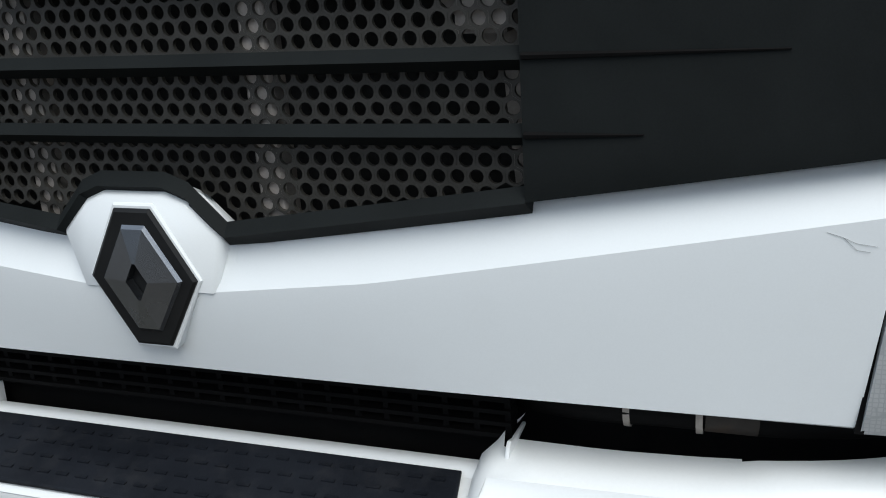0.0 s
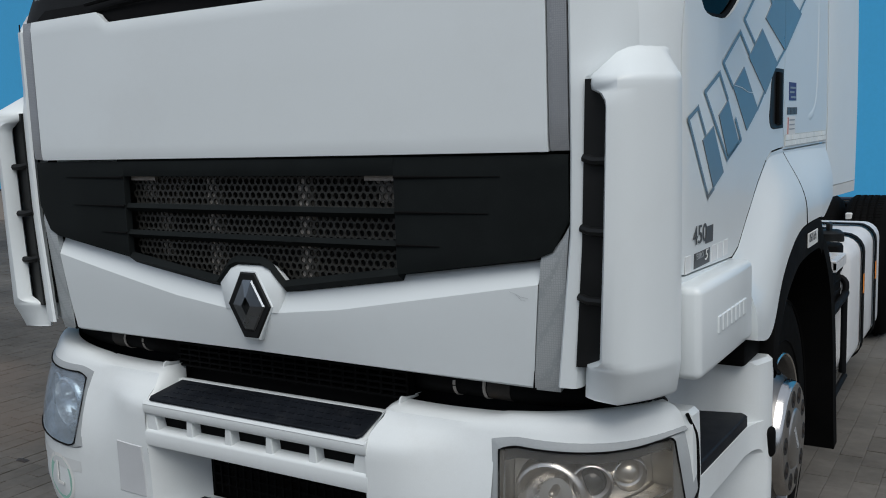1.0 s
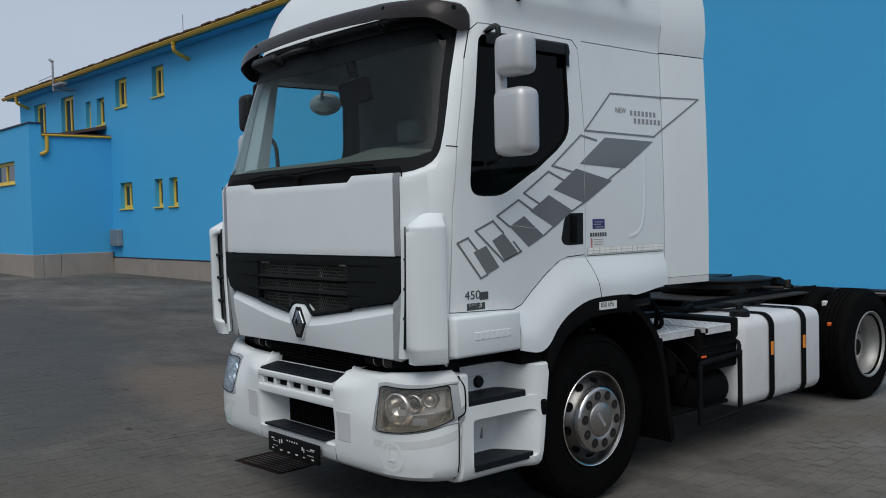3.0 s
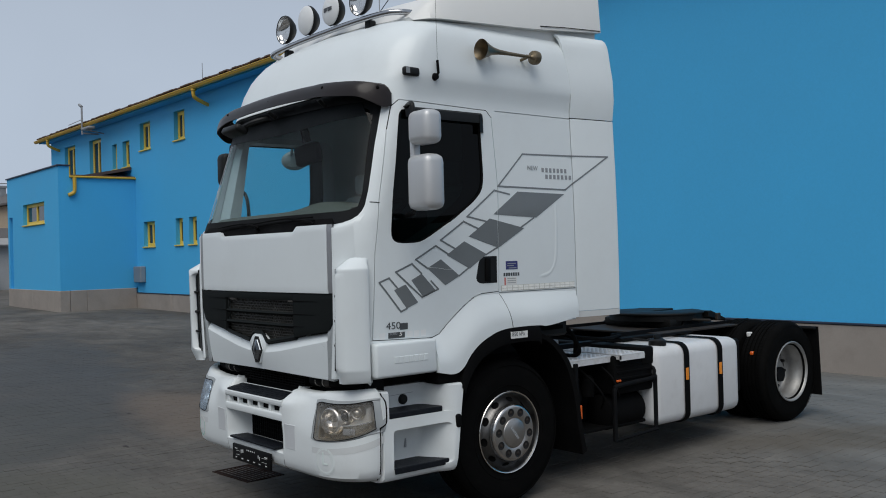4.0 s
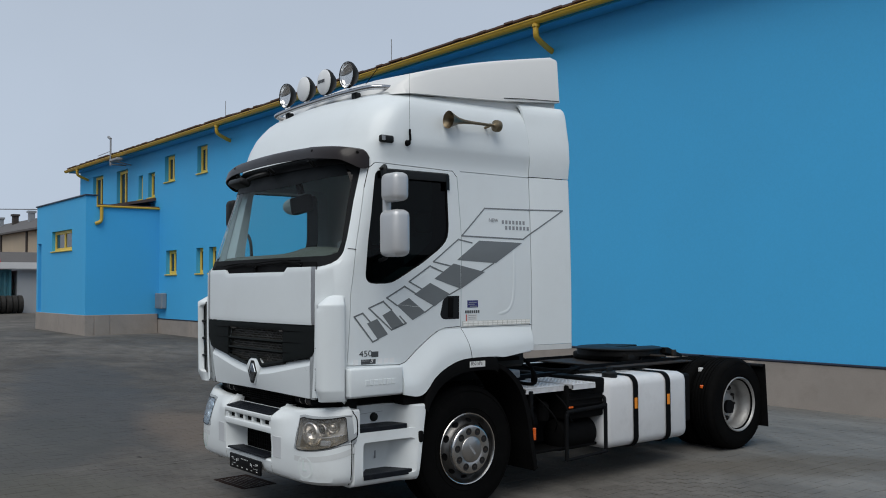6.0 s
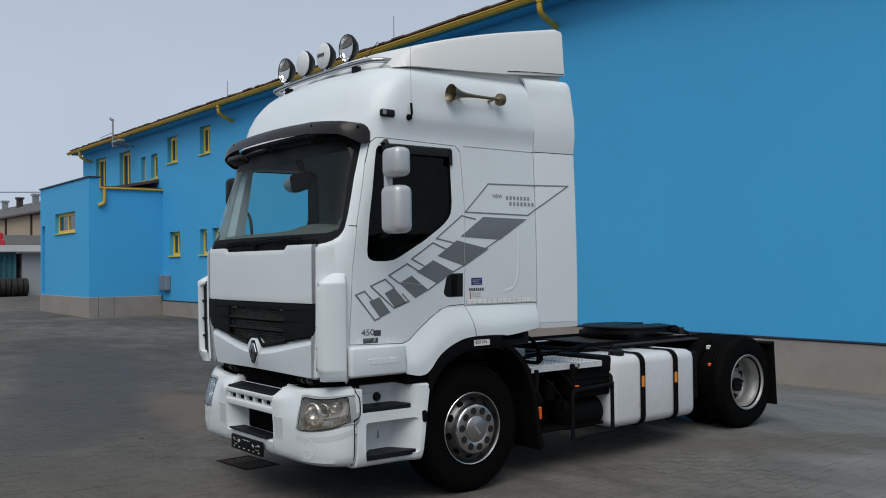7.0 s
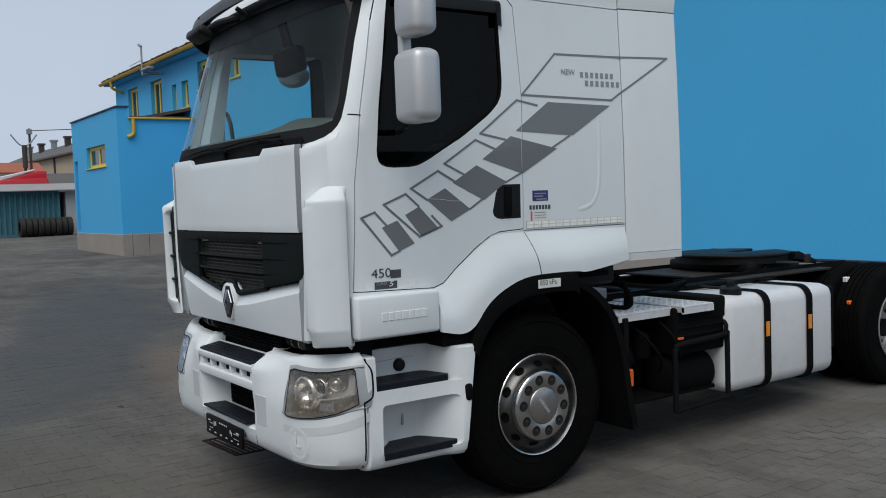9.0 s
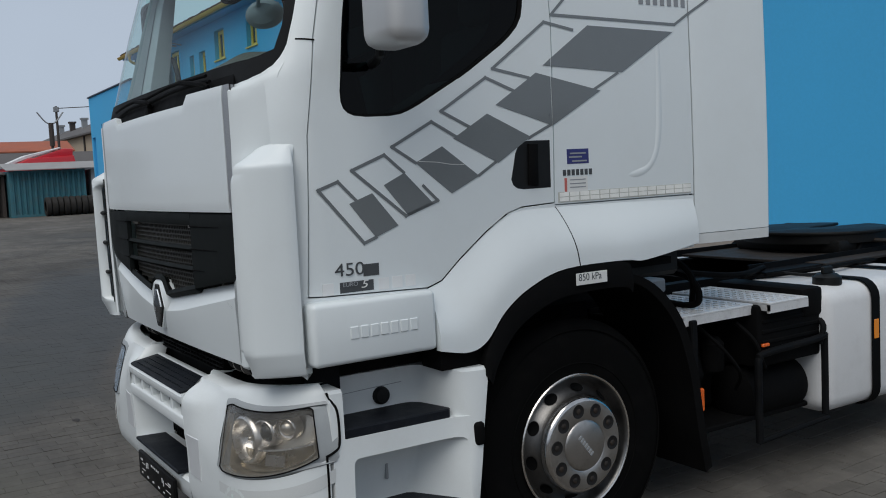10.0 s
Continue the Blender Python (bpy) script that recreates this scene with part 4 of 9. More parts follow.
def build_cab_body():
    body = part("cab_body", cab_solid(), WHITE, truck, "white painted sleeper cab body with a high roof")
    cuts = [cab_hollow()]
    bm = bmesh.new()
    prism(bm, SCREEN, "y", -0.2, 0.58)
    cuts.append(bm)
    bm = bmesh.new()
    box(bm, -0.915, 0.915, -0.2, 0.5, 0.9, 1.885)
    cuts.append(bm)
    for s in (1, -1):
        cuts.append(side_cut(offset_poly(DOOR, -0.003), s))
        cuts.append(side_cut(ARCH, s, 0.62, 1.3))
        bm = bmesh.new()
        box(bm, *sorted((s * 1.075, s * 1.3)), 1.35, 2.2, 2.684, 2.690)
        cuts.append(bm)
        bm = bmesh.new()
        box(bm, *sorted((s * 1.09, s * 1.3)), 1.328, 2.2, 1.449, 1.455)
        cuts.append(bm)
    carve(body, cuts)
    # inner faces carry the lining; dark faces put shade into the front hollow and underside
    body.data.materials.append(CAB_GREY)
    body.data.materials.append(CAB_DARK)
    body.data.materials.append(PILLAR_SHEEN)
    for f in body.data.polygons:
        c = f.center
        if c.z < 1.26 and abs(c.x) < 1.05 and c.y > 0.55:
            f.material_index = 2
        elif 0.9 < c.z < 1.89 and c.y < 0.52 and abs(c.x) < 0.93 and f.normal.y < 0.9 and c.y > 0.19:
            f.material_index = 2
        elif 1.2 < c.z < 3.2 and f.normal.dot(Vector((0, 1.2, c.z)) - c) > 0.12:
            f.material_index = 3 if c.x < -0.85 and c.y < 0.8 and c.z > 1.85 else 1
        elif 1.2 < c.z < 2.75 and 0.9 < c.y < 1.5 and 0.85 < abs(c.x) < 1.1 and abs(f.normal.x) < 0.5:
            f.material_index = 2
    return body


cab_body = build_cab_body()


def side_x(y, z):
    return CAB.plan(CAB.u_of_y(y, z), z).x


def build_door(side):
    d = part("door", cab_solid(), WHITE, truck, "white cab door with a dark window" if side > 0 else "white cab door with a clear window")
    carve(d, [cab_hollow()])
    carve(d, [side_cut(offset_poly(DOOR, 0.002), side)], "INTERSECT")
    carve(d, [side_cut(WINDOW, side)])
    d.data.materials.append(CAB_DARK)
    d.data.materials.append(PILLAR_SHEEN)
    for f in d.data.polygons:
        # far door's front inner faces take the painted sky sheen too
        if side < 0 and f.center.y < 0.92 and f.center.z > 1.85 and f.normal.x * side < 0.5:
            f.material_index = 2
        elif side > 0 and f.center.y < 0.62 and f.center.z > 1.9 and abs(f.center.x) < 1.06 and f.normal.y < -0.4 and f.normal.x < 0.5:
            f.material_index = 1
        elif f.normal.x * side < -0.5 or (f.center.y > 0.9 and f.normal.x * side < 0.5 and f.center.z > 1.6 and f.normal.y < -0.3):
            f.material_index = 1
    # window glass and its dark surround
    y0, y1 = 0.40, 1.26
    bm = bmesh.new()
    sheet(bm, [[CAB.plan(side * CAB.u_of_y(y0 + (y1 - y0) * j / 10, z), z) - Vector((side * 0.014, 0, 0)) for j in range(11)] for z in np.linspace(1.76, 2.69, 8)])
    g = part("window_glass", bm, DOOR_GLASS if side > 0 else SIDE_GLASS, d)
    bm = bmesh.new()
    ring_out, ring_in = offset_poly(WINDOW, -0.004), offset_poly(WINDOW, 0.010)
    n = len(WINDOW)
    a = [bm.verts.new((side * (side_x(*p) - 0.006), *p)) for p in ring_out]
    b = [bm.verts.new((side * (side_x(*p) - 0.008), *p)) for p in ring_in]
    c = [bm.verts.new((side * (side_x(*p) - 0.02), *p)) for p in ring_in]
    for i in range(n):
        k = (i + 1) % n
        bm.faces.new((a[i], a[k], b[k], b[i]))
        bm.faces.new((b[i], b[k], c[k], c[i]))
    part("window_seal", bm, BLACK_RUBBER, d)
    # sunk handle tray with its grip
    bm = bmesh.new()
    tray = [(1.122, 1.56), (1.130, 1.538), (1.15, 1.524), (1.18, 1.519), (1.312, 1.52), (1.315, 1.703), (1.205, 1.703), (1.178, 1.697), (1.158, 1.68), (1.145, 1.655)]
    prism(bm, tray, "x", side * 1.09, side * 1.117, 0.003, 1)
    h = part("door_handle", bm, BLACK_PLASTIC, d, "black plastic door handle")
    bm = bmesh.new()
    prism(bm, [(1.20, 1.535), (1.245, 1.53), (1.25, 1.69), (1.205, 1.69)], "x", side * 1.112, side * 1.128, 0.006, 2)
    part("grip", bm, BLACK_RUBBER, h)
    if side > 0:
        # dark wind deflector along the window's upper edge, turned down at its rear end
        bm = bmesh.new()
        rows = [[(side_x(y, z) + o, y, z) for y in (0.575, 0.75, 0.95, 1.12, 1.19, 1.222)] for z, o in ((2.662, 0.002), (2.650, 0.016), (2.615, 0.022), (2.592, 0.020))]
        sheet(bm, rows[::-1], 0.004)
        rows = [[(CAB.at(z)[0] + o, y, z) for z in (2.53, 2.56, 2.60, 2.645)] for y, o in ((1.190, 0.0205), (1.212, 0.017), (1.232, 0.002))]
        sheet(bm, rows, 0.004)
        part("wind_deflector", bm, BLACK_PLASTIC, d, "black plastic wind deflector over the door window")
    return d


door_left = build_door(1)
door_right = build_door(-1)

# sunk panel line on the sleeper side, and the seam at the sleeper's rear edge
bm = bmesh.new()
tube(bm, smooth_path([(1.0622, 1.905, 2.08), (1.0656, 1.903, 1.93), (1.0677, 1.895, 1.74), (1.0677, 1.875, 1.64), (1.0677, 1.83, 1.58), (1.0677, 1.76, 1.555), (1.062, 1.66, 1.55)], 6), 0.050, 40)
part("panel_crease", bm, WHITE, truck)


def build_fender(side):
    """The flared skirt over the front wheel, from the door's lower line down to the arch."""
    bm = bmesh.new()
    top = smooth_path([(0.742, 1.19), (0.80, 1.21), (0.88, 1.28), (1.0, 1.37), (1.10, 1.43), (1.17, 1.447), (1.32, 1.45), (1.7, 1.447), (2.085, 1.443)], 5)
    bot = smooth_path([(0.742, 0.975), (0.86, 0.955), (0.94, 0.985), (1.03, 1.085), (1.15, 1.16), (1.32, 1.21), (1.62, 1.215), (1.75, 1.205), (2.085, 1.245)], 5)
    rows = []
    for k in range(9):
        v = k / 8
        bulge = 0.0 + 0.066 * math.sin(min(1, v * 1.25) * math.pi / 2) ** 1.2
        row = []
        for a, b in zip(top, bot):
            y, z = a.x + (b.x - a.x) * v, a.y + (b.y - a.y) * v
            fade = min(1.0, max(0.0, (2.15 - y) / 0.5)) * 0.6 + 0.4
            row.append((side * (1.112 + bulge * fade), y, z))
        rows.append(row if side > 0 else row[::-1])
    sheet(bm, rows[::-1], 0.03)
    return part("wheel_arch_panel", bm, WHITE, truck, "white flared panel over the front wheel")


for s in (1, -1):
    build_fender(s)
    # black arch lip and inner well
    bm = bmesh.new()
    outer = smooth_path([(0.925, 0.86), (0.94, 0.95), (1.03, 1.075), (1.15, 1.152), (1.32, 1.205), (1.61, 1.21), (1.66, 1.17)], 5)
    inner = smooth_path([(0.955, 0.82), (0.99, 0.90), (1.07, 1.0), (1.18, 1.065), (1.32, 1.105), (1.60, 1.11), (1.66, 1.08)], 5)
    rows = [[(s * 1.12, p.x, p.y) for p in outer], [(s * 1.178, p.x, p.y) for p in outer], [(s * 1.186, (p.x + q.x) / 2, (p.y + q.y) / 2) for p, q in zip(outer, inner)], [(s * 1.178, p.x, p.y) for p in inner], [(s * 0.72, p.x, p.y) for p in inner]]
    sheet(bm, rows)
    part("wheel_arch_lip", bm, BLACK_RUBBER, truck, "black rubber wheel arch lip")
    bm = bmesh.new()
    guard = smooth_path([(1.58, 1.15), (1.75, 1.08), (1.90, 0.92), (1.98, 0.70), (2.02, 0.45), (2.06, 0.25)], 5)
    rows = [[(s * x, p.x, p.y) for p in guard] for x in (0.72, 0.95, 1.14, 1.17)]
    rows.append([(s * 1.175, p.x + 0.035, p.y + 0.02) for p in guard])
    sheet(bm, rows, 0.012)
    part("mudguard", bm, BLACK_RUBBER, truck, "black plastic mudguard behind the front wheel")

# inner wings close the wheel wells towards the engine
for s in (1, -1):
    bm = bmesh.new()
    box(bm, *sorted((s * 0.46, s * 0.49)), 0.80, 2.02, 0.42, 1.25, 0.01, 1)
    box(bm, *sorted((s * 0.49, s * 1.06)), 0.98, 2.0, 1.16, 1.19)
    box(bm, *sorted((s * 0.49, s * 0.98)), 0.90, 0.93, 0.36, 1.18, 0.004, 1)
    part("inner_wing", bm, BLACK_RUBBER, truck, "black inner wing of the front wheel well")

# joint in the arch panel below the sleeper's front edge
bm = bmesh.new()
seam = []
for k in range(10):
    v = k / 9
    seam.append((1.1125 + 0.066 * math.sin(min(1, v * 1.25) * math.pi / 2) ** 1.2, 1.328 + 0.062 * v ** 0.7, 1.447 - 0.234 * v))
tube(bm, seam, 0.0022, 6)
part("panel_joint", bm, BLACK_RUBBER, truck)

# stickers and lines on the side; each shape lies 1 mm proud of the paint


def fairing_x(y, z):
    """How far out the side stands behind the cab's rear seam."""
    t = min(1.0, max(0.0, (y - 2.09) / 0.41))
    return CAB.at(min(z, 3.12))[0] + 0.004 * min(1, t * 20) + (1.150 - 1.106) * t ** 0.9


def on_side(y, z, side=1, off=0.0012):
    return (side * ((fairing_x(y, z) if y > 2.095 else CAB.at(z)[0]) + off), y, z)


def side_plate(name, poly, material, parent=truck, label="", off=0.0012):
    bm = bmesh.new()
    n = len(poly)
    a = [bm.verts.new(on_side(p[0], p[1], 1, off)) for p in poly]
    b = [bm.verts.new(on_side(p[0], p[1], 1, -0.002)) for p in poly]
    bm.faces.new(a)
    for i in range(n):
        bm.faces.new((a[i], b[i], b[(i + 1) % n], a[(i + 1) % n]))
    return part(name, bm, material, parent, label)


# ---- front of the cab ----
def fy(x):
    return 0.085 + 0.035 * (x / 0.92) ** 2


def band(xs, zb, zt, yfun, n=6, thick=0.02, bm=None):
    """A panel across the front between two curves over x; yfun(x, v) gives its depth, v from 0 at the bottom to 1 at the top."""
    bm = bm or bmesh.new()
    rows = []
    for k in range(n + 1):
        v = k / n
        rows.append([(x, yfun(x, v), zb(x) + (zt(x) - zb(x)) * v) for x in xs])
    return sheet(bm, rows, thick)


XS = [-0.92 + 1.84 * i / 46 for i in range(47)]


def hood_top(x):
    a = abs(x)
    return 1.925 if a > 0.545 else 1.892 if a < 0.502 else 1.892 + (a - 0.502) / 0.043 * 0.033


def front_edge(v):
    """Rounds a panel's upper and lower edges off."""
    e = min(v, 1 - v)
    return 0.005 * max(0.0, 1 - e / 0.03) ** 2


xs = sorted({round(x * 0.877 / 0.92, 4) for x in XS} | {-0.545, -0.502, 0.502, 0.545})
hood = part("hood_panel", band(xs, lambda x: 1.500, hood_top, lambda x, v: fy(x) + (front_edge(v) if v > 0.5 else 0.003 * (v < 0.01)), 20, 0.025), WHITE, truck, "white hinged front panel below the windscreen")
for s in (1, -1):
    sx = [s * (0.881 + 0.043 * i / 4) for i in range(5)]
    part("reflective_strip", band(sx if s > 0 else sx[::-1], lambda x: 1.502, lambda x: 1.925, lambda x, v: fy(x) + 0.001 + front_edge(v), 12, 0.02), REFLECT_GREY, truck, "grey honeycomb reflective strip")
    rows = []
    for k in range(13):
        v = k / 12
        row = []
        for i in range(5):
            t = i / 4
            x = 0.8205 + 0.0305 * v + (0.0625 + 0.0045 * v) * t
            row.append((s * x, fy(x) + 0.010 + front_edge(v) + 0.018 * (1 - v), 0.957 + (0.315 + 0.006 * t + 0.062 * t * t) * v))
        rows.append(row if s > 0 else row[::-1])
    part("corner_strip", sheet(bmesh.new(), rows, 0.02), REFLECT_WORN, truck, "pale grey worn honeycomb reflective strip")
    bm = bmesh.new()
    prism(bm, [(s * 0.815, 0.957), (s * 0.824, 0.957), (s * 0.856, 1.272), (s * 0.847, 1.272)], "y", fy(0.85) + 0.03, fy(0.85) + 0.05)
    part("panel_gap", bm, BLACK_RUBBER, truck)


def lower_top(x):
    a = abs(x)
    if a < 0.045:
        return 1.214
    if a < 0.075:
        return 1.214 - (a - 0.045) / 0.03 * 0.012
    if a < 0.12:
        return 1.202 - (a - 0.075) / 0.045 * 0.047
    return 1.155 + (a - 0.12) / 0.73 * 0.103


def crease(x):
    a = abs(x)
    return 1.087 + 0.11 * max(0.0, a - 0.08) + 0.06 * max(0.0, a - 0.3)


def lower_y(x, z):
    zt, zc, zb = lower_top(x), crease(x), 0.968
    if z >= zc:
        return fy(x) + 0.012 + 0.030 * (z - zc) / max(0.02, zt - zc)
    return fy(x) + 0.012 + 0.022 * ((zc - z) / (zc - zb)) ** 1.3


def panel_foot(x):
    return 0.968 - 0.012 * (abs(x) / 0.8) ** 1.5


def build_lower_panel():
    xs = sorted({round(x * 0.848 / 0.92, 4) for x in XS} | {-0.12, -0.075, -0.045, 0.045, 0.075, 0.12})
    rows = []
    for v in (0, 0.03, 0.25, 0.5, 0.75, 0.96, 1.0):
        rows.append([(x, lower_y(x, panel_foot(x) + (crease(x) - panel_foot(x)) * v) + (0.01 if v == 0 else 0), panel_foot(x) + (crease(x) - panel_foot(x)) * v) for x in xs])
    for v in (0.04, 0.5, 0.92, 1.0):
        rows.append([(x, lower_y(x, crease(x) + (lower_top(x) - crease(x)) * v) + (0.003 if v == 1.0 else 0), crease(x) + (lower_top(x) - crease(x)) * v) for x in xs])
    rows = [[(p[0] * (1 - 0.036 * max(0.0, 1.262 - p[2]) / 0.29), p[1], p[2]) for p in r] for r in rows]
    return part("lower_panel", sheet(bmesh.new(), rows, 0.022), WHITE, truck, "white creased lower front panel", angle=8)


lower_panel = build_lower_panel()
# raised boss and the lozenge badge on it


def hex_ring(bm, shapes):
    """Stacks closed outlines (x, z, y) into a solid."""
    loops = [[bm.verts.new((x, y, z)) for x, z in pts] for pts, y in shapes]
    n = len(loops[0])
    for a, b in zip(loops, loops[1:]):
        for k in range(n):
            bm.faces.new((a[k], a[(k + 1) % n], b[(k + 1) % n], b[k]))
    bm.faces.new(loops[-1])
    return bm


BOSS = [(-0.045, 1.212), (-0.073, 1.201), (-0.114, 1.160), (-0.098, 1.088), (0.098, 1.088), (0.114, 1.160), (0.073, 1.201), (0.045, 1.212)]
boss_in = [(x * 0.94, 1.088 + (z - 1.088) * 0.95) for x, z in BOSS]
part("badge_boss", hex_ring(bmesh.new(), [(BOSS, 0.140), (BOSS, 0.103), (boss_in, 0.0945)]), WHITE, truck, angle=75)
BZ = 1.1045


def lozenge(w, h, flat):
    return [(-flat, BZ + h), (-w, BZ), (-flat, BZ - h), (flat, BZ - h), (w, BZ), (flat, BZ + h)]


part("badge_bead", hex_ring(bmesh.new(), [(lozenge(0.081, 0.095, 0.028), 0.115), (lozenge(0.081, 0.095, 0.028), 0.0935), (lozenge(0.079, 0.092, 0.027), 0.0915)]), WHITE, truck, angle=20)
b0, b1, b2 = lozenge(0.076, 0.089, 0.025), lozenge(0.072, 0.085, 0.0235), lozenge(0.060, 0.072, 0.018)
badge = part("badge", hex_ring(bmesh.new(), [(b0, 0.10), (b0, 0.0890), (b1, 0.0865), (b2, 0.0875)]), BLACK_PLASTIC, truck, "black six-sided badge with a chrome lozenge", angle=20)
bm = bmesh.new()
OUT, INN = lozenge(0.057, 0.069, 0.016), lozenge(0.0155, 0.0235, 0.002)
lo = [bm.verts.new((x, 0.0872, z)) for x, z in OUT]
mi = [bm.verts.new((x * 0.93, 0.0825, BZ + (z - BZ) * 0.94)) for x, z in OUT]
ii = [bm.verts.new((x, 0.0745, z)) for x, z in INN]
dd = [bm.verts.new((x * 0.9, 0.0865, BZ + (z - BZ) * 0.9)) for x, z in INN]
for k in range(6):
    q = (k + 1) % 6
    bm.faces.new((lo[k], lo[q], mi[q], mi[k]))
    bm.faces.new((mi[k], mi[q], ii[q], ii[k]))
    bm.faces.new((ii[k], ii[q], dd[q], dd[k]))
part("lozenge", bm, BADGE_CHROME, badge, "chrome lozenge", angle=5)
# hairline cracks in the paint of the lower panel
for pts in ([(0.772, 1.186), (0.787, 1.181), (0.799, 1.175), (0.818, 1.172)], [(0.787, 1.181), (0.80, 1.168), (0.812, 1.166)]):
    bm = bmesh.new()
    tube(bm, [(x, lower_y(x, z), z) for x, z in pts], 0.00022, 4)
    part("paint_crack", bm, GREY_STRIP, lower_panel)

# black grille panel with slats and a pierced screen
GR_TOP = 1.494


def gr_bottom(x):
    a = abs(x)
    z = lower_top(min(a, 0.85)) + 0.006
    if a > 0.85:
        z += 0.085 * ((a - 0.85) / 0.07) ** 2.0
    return z


gx = XS
grille = part("grille_panel", band([x for x in gx if x > 0.47] + [0.92], gr_bottom, lambda x: GR_TOP, lambda x, v: fy(x) + 0.006 + front_edge(v) * 0.7, 12, 0.02), GRILLE_BLACK, truck, "black plastic grille panel with a pierced screen")
part("grille_side", band([-0.92] + [x for x in gx if x < -0.47], gr_bottom, lambda x: GR_TOP, lambda x, v: fy(x) + 0.006 + front_edge(v) * 0.7, 12, 0.02), GRILLE_BLACK, grille)
mid_x = sorted({round(x, 4) for x in gx if abs(x) <= 0.485} | {-0.12, -0.075, -0.045, 0.045, 0.075, 0.12})
part("grille_header", band(mid_x, lambda x: 1.450, lambda x: GR_TOP, lambda x, v: fy(x) + 0.006 + front_edge(v) * 0.5, 4, 0.05), GRILLE_BLACK, grille)
part("grille_sill", band(mid_x, gr_bottom, lambda x: gr_bottom(x) + 0.016, lambda x, v: fy(x) + 0.007 + 0.012 * v, 4, 0.03), GRILLE_BLACK, grille)
for zc in (1.365, 1.287):
    bm = band(mid_x, lambda x: zc - 0.006, lambda x: zc + 0.007, lambda x, v: fy(x) + 0.008 + 0.008 * v, 3, 0.026)
    part("grille_slat", bm, GRILLE_BLACK, grille)
for zc, xe in ((1.447, 0.76), (1.363, 0.73), (1.284, 0.60)):
    for s in (1, -1):
        gxs = [s * (0.482 + (xe - 0.482) * i / 8) for i in range(9)]
        bm = bmesh.new()
        tube(bm, [(x, fy(x) + 0.0045, zc) for x in gxs], [0.0035 * (1 - i / 9) + 0.0006 for i in range(9)], 6)
        part("grille_line", bm, BLACK_RUBBER, grille)


def build_screen():
    """Sheet pierced with round holes in offset rows."""
    bm = bmesh.new()
    p, rh, n = 0.0215, 0.0083, 12
    R = p / math.sqrt(3)
    row = 0
    z = 1.155
    while z < 1.455:
        x = -0.485 + (p / 2 if row % 2 else 0)
        while x < 0.485:
            if z > lower_top(x) + 0.012 and abs(x) < 0.48:
                y = fy(x) + 0.045
                out_, in_, back = [], [], []
                for k in range(n):
                    a = math.pi / 6 + 2 * math.pi * k / n
                    r = R if k % 2 == 0 else R * math.cos(math.pi / 6)
                    out_.append(bm.verts.new((x + r * math.cos(a), y, z + r * math.sin(a))))
                    in_.append(bm.verts.new((x + rh * math.cos(a), y, z + rh * math.sin(a))))
                    back.append(bm.verts.new((x + rh * math.cos(a), y + 0.006, z + rh * math.sin(a))))
                for k in range(n):
                    q = (k + 1) % n
                    bm.faces.new((out_[k], out_[q], in_[q], in_[k]))
                    bm.faces.new((in_[k], in_[q], back[q], back[k]))
            x += p
        z += p * math.sqrt(3) / 2
        row += 1
    return part("pierced_screen", bm, SCREEN_GREY, grille, "black screen pierced with rows of round holes", angle=60)


build_screen()
bm = bmesh.new()
box(bm, -0.91, 0.91, 0.42, 0.44, 0.62, 1.88)
part("radiator", bm, RADIATOR, truck, "dark radiator core behind the grille")
for x in (-0.165, 0.165):
    bm = bmesh.new()
    box(bm, x - 0.018, x + 0.018, 0.138, 0.175, 1.0, 1.46, 0.004, 1)
    part("support_post", bm, POST_METAL, truck)
for s in (1, -1):
    bm = bmesh.new()
    box(bm, *sorted((s * 0.375, s * 0.475)), 0.125, 0.155, 1.437, 1.449)
    box(bm, *sorted((s * 0.40, s * 0.455)), 0.15, 0.20, 1.38, 1.45)
    part("latch_plate", bm, POST_METAL, truck)
    bm = bmesh.new()
    prism(bm, [(s * 0.33, 1.44), (s * 0.47, 1.44), (s * 0.47, 1.20), (s * 0.44, 1.20), (s * 0.43, 1.34)], "y", 0.22, 0.235)
    part("latch_bracket", bm, POST_METAL, truck)

# corner air deflectors with the dark slot beside them


